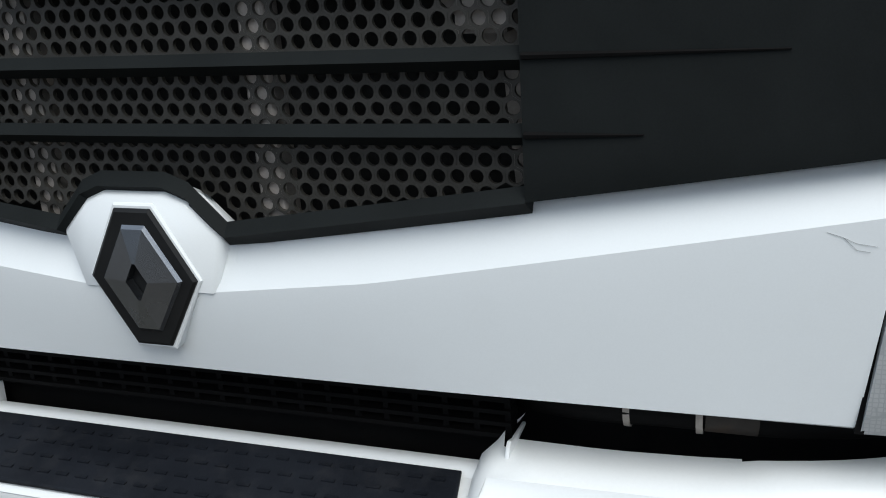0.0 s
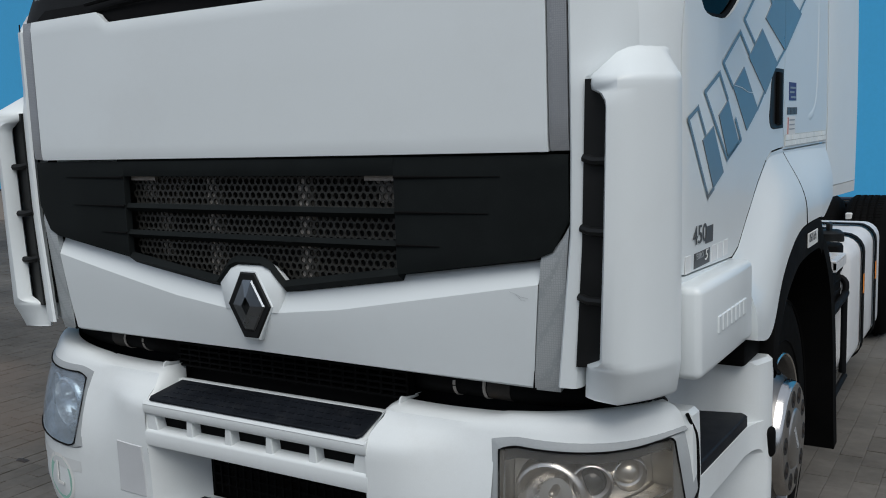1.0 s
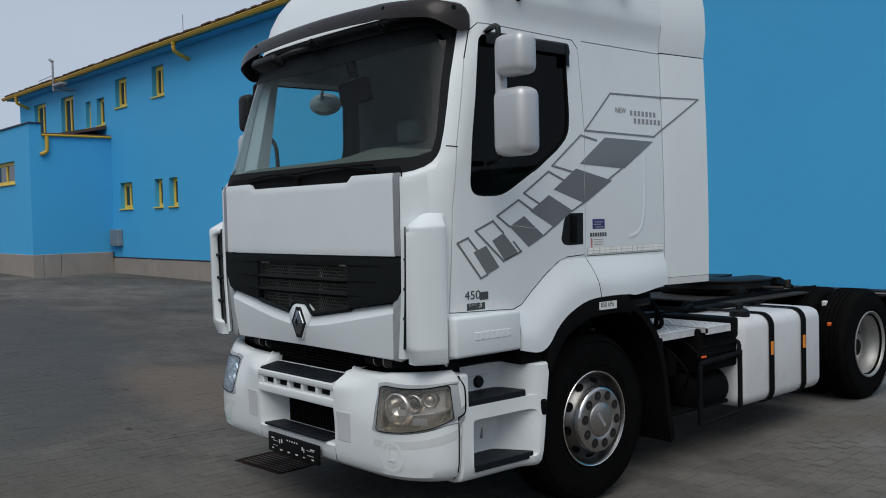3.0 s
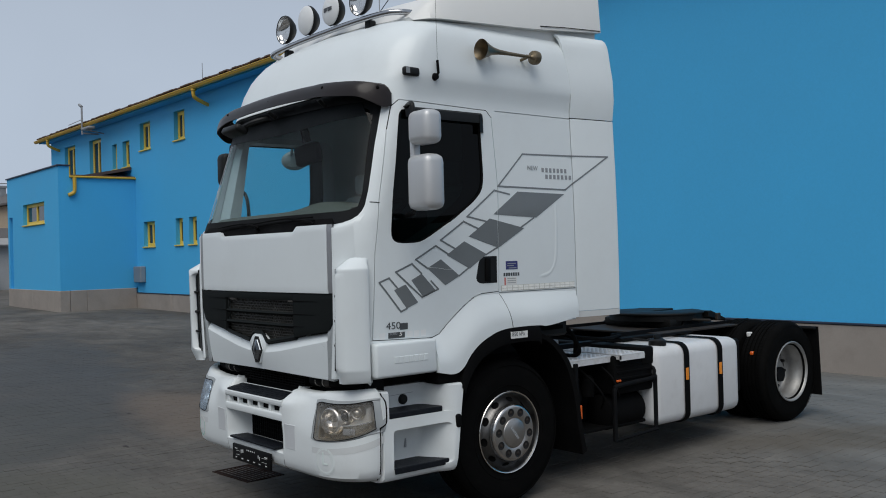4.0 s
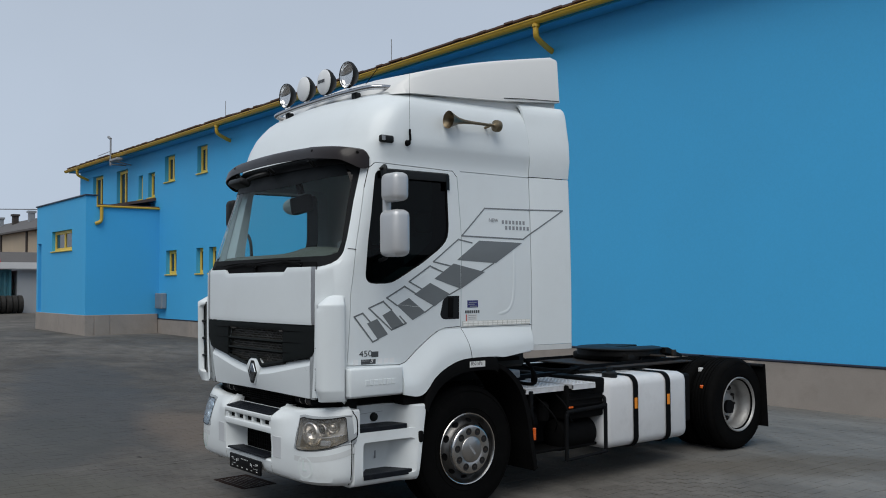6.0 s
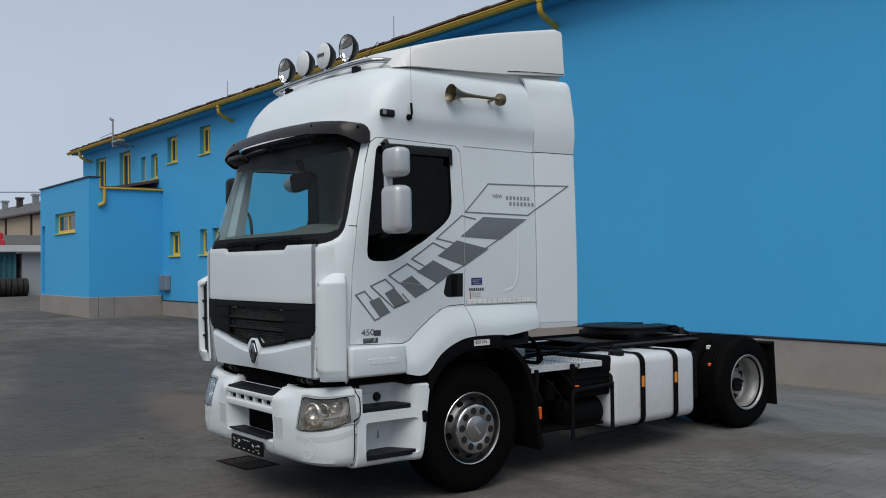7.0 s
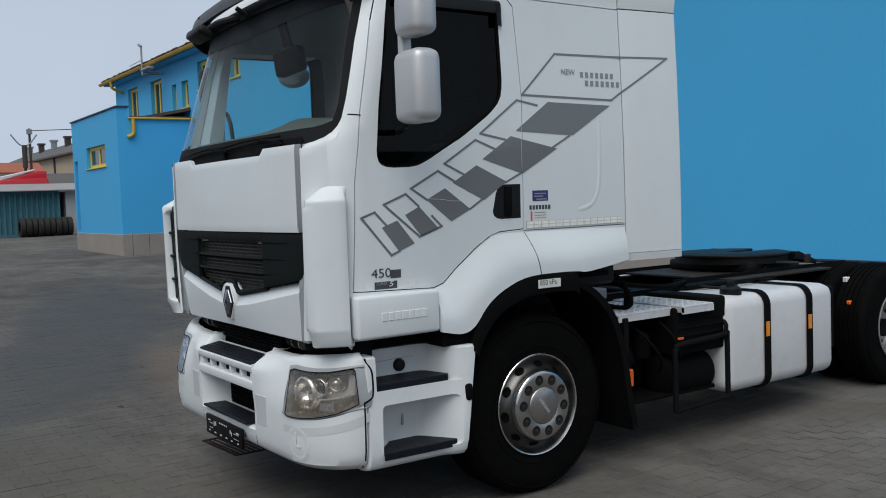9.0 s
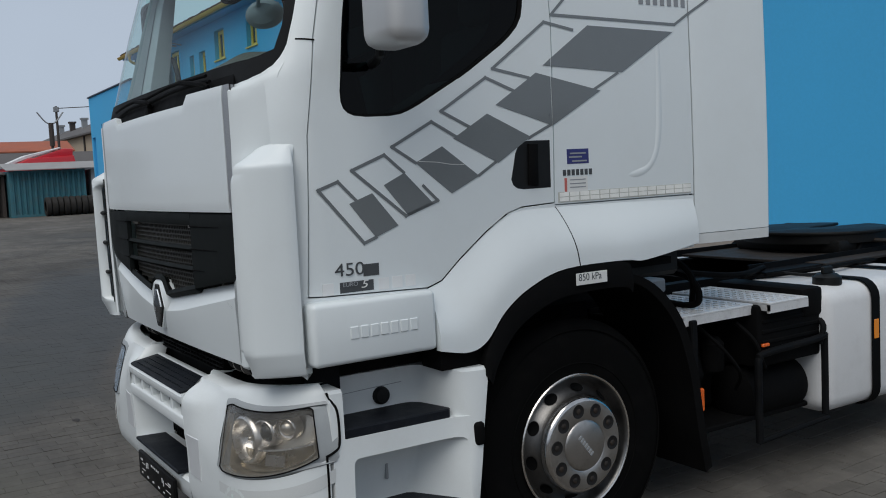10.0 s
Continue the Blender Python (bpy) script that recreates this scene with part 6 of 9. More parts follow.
def build_headlight(s):
    u0, u1 = BUMP.u_of_x(0.762, 0.7), 1.87
    lamp = Slanted(BUMP, u0, u1)
    root = part("headlight", patch(lamp, u0, u1, lamp_lo, lamp_hi, -0.085, 72, 8, 0, s), HEADLAMP_TRIM, bumper, "clouded headlight with three reflectors" if s > 0 else "headlight with a bluish clear lens")
    # side walls of the housing
    bm = bmesh.new()
    n = 72
    def edge(off):
        shell = lamp
        e = [shell.point(s * (u0 + (u1 - u0) * j / n), lamp_lo(j / n), off) for j in range(n + 1)]
        e += [shell.point(s * (u0 + (u1 - u0) * j / n), lamp_hi(j / n), off) for j in range(n, -1, -1)]
        return e
    sheet(bm, [edge(-0.088), edge(-0.002)], 0, True)
    part("housing", bm, HEADLAMP_TRIM, root)
    part("lens", patch(lamp, u0 - 0.005, u1 + 0.01, lamp_lo, lamp_hi, 0.0035, 72, 8, 0.004, s), LAMP_GLASS if s > 0 else LAMP_GLASS_BLUE, root)
    # surround
    bm = bmesh.new()
    def ring(du0, du1, dz, off, shell=None):
        shell = shell or lamp
        def at(j):
            a = j / n
            return s * (u0 + (u1 - u0) * a - du0 * (1 - a) ** 12 + du1 * a ** 14)
        e = [shell.point(at(j), lamp_lo(j / n) - dz * 0.4, off) for j in range(n + 1)]
        e += [shell.point(at(j), lamp_hi(j / n) + dz, off) for j in range(n, -1, -1)]
        return e
    sheet(bm, [ring(0.0, 0.0, 0.0, -0.03), ring(0.0, 0.0, 0.0, 0.004), ring(0.040, 0.90, 0.011, 0.004, BUMP), ring(0.058, 1.10, 0.030, -0.004, BUMP)], 0, True)
    part("surround", bm, HEADLAMP_SURROUND, root, "grey headlight surround")
    bm = bmesh.new()
    seal = ring(0.0, 0.0, 0.0, 0.0055)
    tube(bm, seal + seal[:1], 0.0024, 8, False)
    part("lens_seal", bm, BLACK_RUBBER, root)
    # black strip paints the shade under the lamp's upper edge
    bm = bmesh.new()
    patch(lamp, u0 + 0.01, u1 - 0.01, lambda t: lamp_hi(t) - 0.022, lambda t: lamp_hi(t) + 0.002, -0.006, 20, 2, 0.01, s, bm)
    part("header", bm, BLACK_PLASTIC, root)
    # warm trough below a curved shelf
    def shelf(t):
        return 0.690 + 0.036 * t ** 1.6
    uc = u0 + (u1 - u0) * 0.40
    bm = patch(lamp, u0 + 0.02, u1 - 0.03, lambda t: lamp_lo(t) + 0.004, lambda t: max(lamp_lo(t) + 0.012, shelf(t) - 0.004), -0.066, 48, 4, 0, s)
    part("trough", bm, TROUGH, root)
    bm = bmesh.new()
    patch(lamp, uc, u1 - 0.02, lambda t: shelf(0.4 + 0.6 * t) - 0.003, lambda t: shelf(0.4 + 0.6 * t) + 0.003, -0.022, 16, 1, 0.055, s, bm)
    part("ledge", bm, HEADLAMP_INNER, root)
    bm = patch(lamp, uc + 0.01, uc + 0.20, lambda t: lamp_lo(0.5) + 0.020, lambda t: shelf(0.5) - 0.020, -0.060, 5, 2, 0.004, s)
    part("bright_facet", bm, HEADLAMP_INNER, root)
    for (x, z, r, deep, ang) in ((0.868, 0.722, 0.074, 0.070, 10), (0.962, 0.757, 0.043, 0.05, 24), (1.040, 0.776, 0.036, 0.04, 38)):
        m = Matrix.Translation(BUMP.point(s * BUMP.u_of_x(x, z), z, -0.028)) @ Matrix.Rotation(radians(s * ang), 4, "Z")
        bm = bmesh.new()
        prof = [(r * 1.24, -0.045), (r * 1.17, -0.012), (r * 1.10, 0.004), (r * 1.02, 0.006), (r, 0.0)]
        if r > 0.05:
            prof += [(r * math.cos(a), -deep * math.sin(a)) for a in [math.pi / 2 * k / 10 for k in range(1, 10)]]
        else:
            prof += [(r * 0.98, -0.016), (r * 0.72, -0.020)]
        lathe(bm, prof, (0, 0, 0), "y", 32, -1)
        bmesh.ops.transform(bm, matrix=m, verts=bm.verts)
        part("reflector", bm, HEADLAMP_INNER, root, angle=60)
        bm = bmesh.new()
        if r > 0.05:
            lathe(bm, [(0.0, -0.012), (r * 0.10, -0.015), (r * 0.13, -0.03), (r * 0.13, -deep)], (0, 0, 0), "y", 16, -1)
        else:
            lathe(bm, [(0.0, 0.006)] + [(r * 0.8 * math.sin(a), -0.022 + 0.028 * math.cos(a)) for a in [math.pi / 2 * k / 6 for k in range(1, 7)]], (0, 0, 0), "y", 20, -1)
        bmesh.ops.transform(bm, matrix=m, verts=bm.verts)
        part("bulb_cap", bm, HEADLAMP_TRIM if r != 0.043 else PROJECTOR, root, "dark projector lens" if r == 0.043 else "", angle=60)
    return root


for s in (1, -1):
    build_headlight(s)
    # grey line and pale green letter disc under the headlight
    bm = patch(BUMP, BUMP.u_of_x(0.74, 0.56) , 2.0, lambda t: 0.515 + 0.075 * t ** 2, lambda t: 0.552 + 0.085 * t ** 2, 0.0012, 20, 1, 0.0, s)
    part("pale_stripe", bm, STRIPE_PALE, bumper)
    bm = bmesh.new()
    for r0, r1, mi in ((0.0, 0.072, 0), (0.072, 0.085, 1)):
        rows = []
        for r in ([r1] if r0 == 0 else [r0, r1]):
            row = []
            for k in range(28):
                a = 2 * math.pi * k / 28
                x, z = 0.865 + r * math.cos(a), 0.475 + r * math.sin(a)
                row.append(BUMP.point(s * BUMP.u_of_x(x, z), z, 0.0012))
            rows.append(row if s > 0 else row[::-1])
        if r0 == 0:
            vs = [bm.verts.new(p) for p in rows[0]]
            f = bm.faces.new(vs)
        else:
            sheet(bm, rows, 0, True, mat=1)
    disc = part("letter_disc", bm, [LABEL_GREEN if s < 0 else LABEL_FADED, LABEL_FADED if s > 0 else LABEL_WHITE], bumper, "pale green round vinyl disc with a letter")
    p = BUMP.point(s * BUMP.u_of_x(0.865, 0.475), 0.475, 0.004)
    q = BUMP.point(s * (BUMP.u_of_x(0.865, 0.475) + 0.02), 0.475, 0.004)
    ex = (q - p).normalized() * s
    mm = Matrix((ex, Vector((0, 0, 1)), ex.cross(Vector((0, 0, 1))))).transposed().to_4x4()
    mm.translation = p - ex * 0.022 - Vector((0, 0, 0.04))
    lettering("L", 0.11, LABEL_WHITE if s < 0 else LABEL_WASHED, mm, "letter", disc)

# tread pads, plate, grille behind the openings
bm = bmesh.new()
prism(bm, [(-0.375, 0.046), (0.375, 0.046), (0.385, 0.06), (0.368, 0.172), (-0.368, 0.172), (-0.385, 0.06)], "z", 0.0, 0.010, 0.003, 1)
bmesh.ops.transform(bm, matrix=Matrix.Translation((0, 0, 0.7915)) @ Matrix.Rotation(radians(12.2), 4, "X"), verts=bm.verts)
for i in range(22):
    for j in range(4):
        x, y = -0.33 + 0.0314 * i + (0.0157 if j % 2 else 0), 0.066 + j * 0.026
        if abs(x) < 0.36:
            box(bm, x - 0.009, x + 0.009, y - 0.003, y + 0.003, 0.800 + y * 0.216, 0.8035 + y * 0.216)
part("step_tread", bm, TREAD_PAD, bumper, "dark ribbed step tread with white scuffs")
bm = bmesh.new()
prism(bm, [(-0.32, 0.03), (0.32, 0.03), (0.30, 0.16), (-0.30, 0.16)], "z", 0.470, 0.486, 0.004, 1)
part("step_tread", bm, TREAD_PAD, bumper)
bm = bmesh.new()
box(bm, -0.27, 0.27, 0.022, 0.040, 0.325, 0.438, 0.006, 2, Matrix.Translation((0, 0, 0)))
plate = part("plate_holder", bm, PLATE_BLACK, bumper, "empty black number plate holder with white marks")


def plate_mark(x0, x1, z0, z1):
    bm = bmesh.new()
    m, h = (x0 + x1) / 2, (x1 - x0) * 0.42
    box(bm, m - h * 0.85, m + h * 0.85, 0.0205, 0.0225, z0, z0 + (z1 - z0) * 0.65)
    part("plate_mark", bm, STRIPE_PALE, plate)


for x0, x1, z0, z1 in ((-0.235, -0.19, 0.405, 0.415), (-0.145, -0.13, 0.385, 0.422), (-0.12, -0.105, 0.39, 0.425), (0.10, 0.115, 0.385, 0.415), (0.12, 0.13, 0.375, 0.41), (0.185, 0.24, 0.40, 0.412),
                       (-0.225, -0.2, 0.345, 0.356), (-0.14, -0.105, 0.345, 0.356), (-0.055, -0.02, 0.345, 0.356), (0.03, 0.065, 0.345, 0.356), (0.11, 0.14, 0.345, 0.353), (0.2, 0.23, 0.345, 0.356)):
    plate_mark(x0, x1, z0, z1)
for i in range(5):
    plate_mark(-0.06 + 0.026 * i, -0.043 + 0.026 * i, 0.412, 0.424)
for z in (0.368, 0.395):
    plate_mark(-0.22, -0.15, z - 0.0015, z + 0.0015)
    plate_mark(0.14, 0.24, z - 0.0015, z + 0.0015)
bm = bmesh.new()
box(bm, -0.42, 0.42, 0.24, 0.26, 0.40, 0.97)
part("lower_grille", bm, BLACK_RUBBER, bumper)
for i in range(7):
    bm = bmesh.new()
    z = 0.865 + i * 0.017
    box(bm, -0.425, 0.425, 0.205, 0.235, z, z + 0.006)
    part("lower_grille_bar", bm, BLACK_RUBBER, bumper)
for i in range(21):
    bm = bmesh.new()
    x = -0.42 + 0.042 * i
    box(bm, x - 0.004, x + 0.004, 0.21, 0.24, 0.86, 0.975)
    part("lower_grille_bar", bm, BLACK_RUBBER, bumper)
    if 2 < i < 19:
        # pale dashes paint the light showing in the small slots
        bm = bmesh.new()
        box(bm, x + 0.008, x + 0.034, 0.238, 0.2395, 0.872, 0.881)
        part("screen_gap", bm, POST_METAL, bumper)
bm = bmesh.new()
for i in range(20):
    x = -0.292 + 0.0305 * i
    box(bm, x, x + 0.006, 0.192, 0.2, 0.49, 0.675)
for j in range(6):
    box(bm, -0.292, 0.295, 0.194, 0.2, 0.515 + 0.03 * j, 0.521 + 0.03 * j)
part("lower_screen", bm, BLACK_RUBBER, bumper, "black square-mesh screen in the bumper")
# hoses with clamps in the gap under the front panel
for s in (1, -1):
    bm = bmesh.new()
    tube(bm, smooth_path([(s * 0.40, 0.30, 0.90), (s * 0.50, 0.24, 0.925), (s * 0.62, 0.235, 0.93), (s * 0.78, 0.25, 0.925), (s * 0.98, 0.32, 0.92)], 5), 0.036, 12)
    hose = part("hose", bm, BLACK_RUBBER, truck)
    for x in (0.57, 0.655):
        bm = bmesh.new()
        lathe(bm, [(0.036, -0.004), (0.038, -0.004), (0.038, 0.004), (0.036, 0.004)], (s * x, 0.235, 0.928), "x", 16)
        part("hose_clamp", bm, POST_METAL, hose)
    bm = bmesh.new()
    tube(bm, [(s * 0.66, 0.236, 0.93), (s * 0.72, 0.24, 0.928)], 0.0375, 12)
    part("hose_union", bm, RUSTY, hose)
# dark underbody behind the gap between cab and bumper
bm = bmesh.new()
box(bm, -1.02, 1.02, 0.30, 0.42, 0.45, 1.0)
part("front_crossmember", bm, DARK_METAL, truck)
for s in (1, -1):
    # rubber band between cab and step box
    bm = bmesh.new()
    box(bm, *sorted((s * 0.90, s * 0.985)), 0.36, 0.86, 0.905, 0.972, 0.01, 2)
    box(bm, *sorted((s * 1.0, s * 1.14)), 0.76, 0.945, 0.893, 0.972, 0.01, 2)
    part("rubber_band", bm, BLACK_RUBBER, truck)

# ---- step boxes below the doors ----


def build_step_box(s):
    bm = bmesh.new()
    rows = []
    prof = [(0.318, 1.10), (0.326, 1.125), (0.40, 1.130), (0.60, 1.134), (0.76, 1.136), (0.81, 1.144), (0.855, 1.160), (0.90, 1.174), (0.932, 1.172), (0.945, 1.15)]
    loops = []
    for z, e in ((0.335, -0.05), (0.345, -0.012), (0.37, 0.008), (0.42, 0.016), (0.55, 0.014), (0.70, 0.008), (0.84, 0.006), (0.884, 0.004), (0.895, -0.008)):
        back = 0.075 * max(0.0, 0.84 - z) / 0.47
        l = [(s * (x + e), y - back * max(0.0, (y - 0.60) / 0.345), z) for y, x in prof] + [(s * 0.80, 0.95, z), (s * 0.80, 0.318, z)]
        loops.append(l if s > 0 else l[::-1])
    loft(bm, loops)
    ob = part("step_box", bm, WHITE_BUMPER, truck, "white moulded step box with two black treads")
    cuts = []
    bm = bmesh.new()
    prism(bm, [(s * 1.4, 0.372), (s * 0.95, 0.372), (s * 0.95, 0.70), (s * 0.958, 0.738), (s * 0.985, 0.765), (s * 1.06, 0.782), (s * 1.12, 0.800), (s * 1.16, 0.835), (s * 1.19, 0.885), (s * 1.4, 1.2)], "z", 0.725, 1.0)
    cuts.append(bm)
    bm = bmesh.new()
    va = [bm.verts.new((s * 1.25, y, z)) for y, z in ((0.37, 0.395), (0.872, 0.395), (0.895, 0.662), (0.375, 0.662))]
    vb = [bm.verts.new((s * x, y, z)) for x, y, z in ((0.96, 0.43, 0.41), (0.96, 0.70, 0.41), (1.005, 0.72, 0.64), (1.005, 0.43, 0.64))]
    bm.faces.new(va)
    bm.faces.new(vb[::-1])
    for k in range(4):
        q = (k + 1) % 4
        bm.faces.new((va[k], vb[k], vb[q], va[q]))
    bmesh.ops.recalc_face_normals(bm, faces=bm.faces)
    bmesh.ops.bevel(bm, geom=[e for e in bm.edges], offset=0.02, segments=3, affect="EDGES", profile=0.5)
    cuts.append(bm)
    carve(ob, cuts, angle=40)
    bm = bmesh.new()
    prism(bm, [(s * 0.945, 0.376), (s * 1.134, 0.376), (s * 1.143, 0.782), (s * 1.125, 0.797), (s * 1.05, 0.778), (s * 0.985, 0.762), (s * 0.955, 0.735), (s * 0.945, 0.70)], "z", 0.72, 0.757, 0.004, 1)
    part("step_tread", bm, TREAD_PAD, ob, "black ribbed step tread")
    bm = bmesh.new()
    prism(bm, [(s * 0.962, 0.53), (s * 1.04, 0.455), (s * 1.154, 0.392), (s * 1.164, 0.812), (s * 1.135, 0.836), (s * 0.985, 0.725), (s * 0.962, 0.69)], "z", 0.386, 0.424, 0.004, 1)
    part("step_tread", bm, TREAD_PAD, ob, "black ribbed step tread")
    bm = bmesh.new()
    lathe(bm, [(0.0, 0.028), (0.026, 0.026), (0.032, 0.018), (0.034, 0.0)], (s * 0.945, 0.612, 0.802), "x", 20, s)
    part("round_cap", bm, BLACK_PLASTIC, ob)
    bm = bmesh.new()
    box(bm, *sorted((s * 1.145, s * 1.196)), 0.862, 0.904, 0.612, 0.70, 0.016, 3)
    part("rubber_buffer", bm, BLACK_RUBBER, ob)
    bm = bmesh.new()
    box(bm, *sorted((s * 0.965, s * 0.992)), 0.594, 0.606, 0.50, 0.56, 0.004, 2)
    part("slot_mark", bm, GREY_STRIP, ob)
    bm = bmesh.new()
    tube(bm, [(s * 0.9505, 0.376, 0.828), (s * 0.9505, 0.55, 0.834), (s * 0.9505, 0.70, 0.838)], 0.0016, 5)
    part("moulding_line", bm, GREY_STRIP, ob)
    return ob


for s in (1, -1):
    build_step_box(s)

# ---- side box below the door ----
for s in (1, -1):
    bm = bmesh.new()
    box(bm, *sorted((s * 1.08, s * 1.166)), 0.268, 0.738, 0.982, 1.193, 0.018, 3)
    sb = part("side_box", bm, WHITE, truck, "white moulded side box with raised lettering")
    if s > 0:
        for i in range(7):
            y0 = 0.40 + i * 0.038
            bm = bmesh.new()
            box(bm, 1.164, 1.1695, y0, y0 + 0.031, 1.064, 1.106, 0.0025, 1)
            part("raised_bar", bm, WHITE, sb)


# ---- roof, fairings and fittings ----
def build_fairing(s):
    bm = bmesh.new()
    def strip(zs, y0, y1, mat_split=None):
        rows = []
        for z in zs:
            a, b = y0(z), y1(z)
            row = [(s * fairing_x(a + (b - a) * j / 8, z), a + (b - a) * j / 8, z) for j in range(9)]
            row += [(s * (fairing_x(b, z) - 0.012), b + 0.018, z), (s * (fairing_x(b, z) - 0.06), b + 0.026, z)]
            rows.append(row if s > 0 else row[::-1])
        return rows
    low = part("side_fairing", sheet(bmesh.new(), strip(np.linspace(1.282, 2.689, 12), lambda z: 2.096, lambda z: 2.515), 0.02), WHITE, truck, "white side fairing behind the cab")
    part("fairing_edge", sheet(bmesh.new(), strip([1.236, 1.26, 1.279], lambda z: 2.096, lambda z: 2.515), 0.02), STRIPE_PALE, low)
    rows = []
    zs = [2.696, 2.85, 3.0, 3.1, 3.17, 3.22, 3.265, 3.30, 3.322]
    tops = [0, 0, 0, 0, 0.002, 0.005, 0.012, 0.026, 0.05]
    for z, dx in zip(zs, tops):
        a = 2.096 - 0.055 * ((z - 2.7) / 0.6) ** 2
        row = []
        for j in range(9):
            y = a + (2.515 - a) * j / 8
            row.append((s * (fairing_x(max(y, 2.09), z) + (0.004 if y < 2.1 else 0) - dx - 0.022 * max(0, (z - 2.95) / 0.37) ** 2), y, z))
        x_end = row[-1][0]
        row += [(x_end - s * 0.012, 2.533, z), (x_end - s * 0.06, 2.541, z)]
        rows.append(row if s > 0 else row[::-1])
    part("upper_fairing", sheet(bmesh.new(), rows, 0.02), WHITE, truck, "white upper corner fairing")


for s in (1, -1):
    build_fairing(s)
# dark back of the cab closes the gap between the fairings
bm = bmesh.new()
box(bm, -1.06, 1.06, 2.10, 2.14, 1.25, 3.2)
for s in (1, -1):
    box(bm, *sorted((s * 1.06, s * 1.085)), 2.10, 2.50, 2.66, 2.73)
part("cab_back", bm, BLACK_PLASTIC, truck)


def build_spoiler():
    bm = bmesh.new()
    loops = []
    for t in [0, 0.02, 0.06, 0.12, 0.2, 0.3, 0.4, 0.5, 0.6, 0.7, 0.8, 0.9, 0.97, 1.0]:
        y = 0.74 + 1.77 * t
        zb = 3.262 + 0.09 * t + 0.075 * max(0, t - 0.55) ** 1.2
        zt = 3.375 + 0.425 * t - 0.02 * (t > 0.985) + 0.05 * math.sin(math.pi * t) * (1 - 0.5 * t)
        if t < 0.12:
            zt = zb + (zt - zb) * (0.25 + 0.75 * math.sin(t / 0.12 * math.pi / 2))
        hb = 1.045 - 0.10 * max(0.0, 1 - t / 0.10) ** 2 + 0.008 * t
        ht = hb - 0.035 + 0.01 * t
        r = min(0.045, (zt - zb) * 0.45)
        loop = [(-hb, zb)]
        loop += [(-ht - (hb - ht) * r * 0.4 / max(zt - zb, 0.01), zt - r), (-ht + r * 0.25, zt - r * 0.35), (-ht + r * 0.8, zt - r * 0.05)]
        loop += [(-ht * 0.5, zt + 0.03), (0, zt + 0.045), (ht * 0.5, zt + 0.03)]
        loop += [(ht - r * 0.8, zt - r * 0.05), (ht - r * 0.25, zt - r * 0.35), (ht + (hb - ht) * r * 0.4 / max(zt - zb, 0.01), zt - r), (hb, zb)]
        yy = y + 0.0
        loops.append([Vector((x, yy + 0.05 * max(0, 1 - t / 0.1) * abs(x), z)) for x, z in loop])
    loft(bm, loops)
    return part("roof_spoiler", bm, SPOILER_WHITE, truck, "aged white roof air spoiler", angle=30)


build_spoiler()
bm = bmesh.new()
prism(bm, [(0.85, 3.25), (2.5, 3.25), (2.5, 3.39), (1.9, 3.34)], "x", -1.0, 1.0)
part("spoiler_base", bm, SPOILER_WHITE, truck)
# dark joint between the spoiler and the fairings
for s in (1, -1):
    bm = bmesh.new()
    tube(bm, [(s * 1.051, 1.86, 3.345), (s * 1.055, 2.1, 3.366), (s * 1.056, 2.5, 3.392)], 0.003, 6)
    part("panel_gap", bm, BLACK_RUBBER, truck)


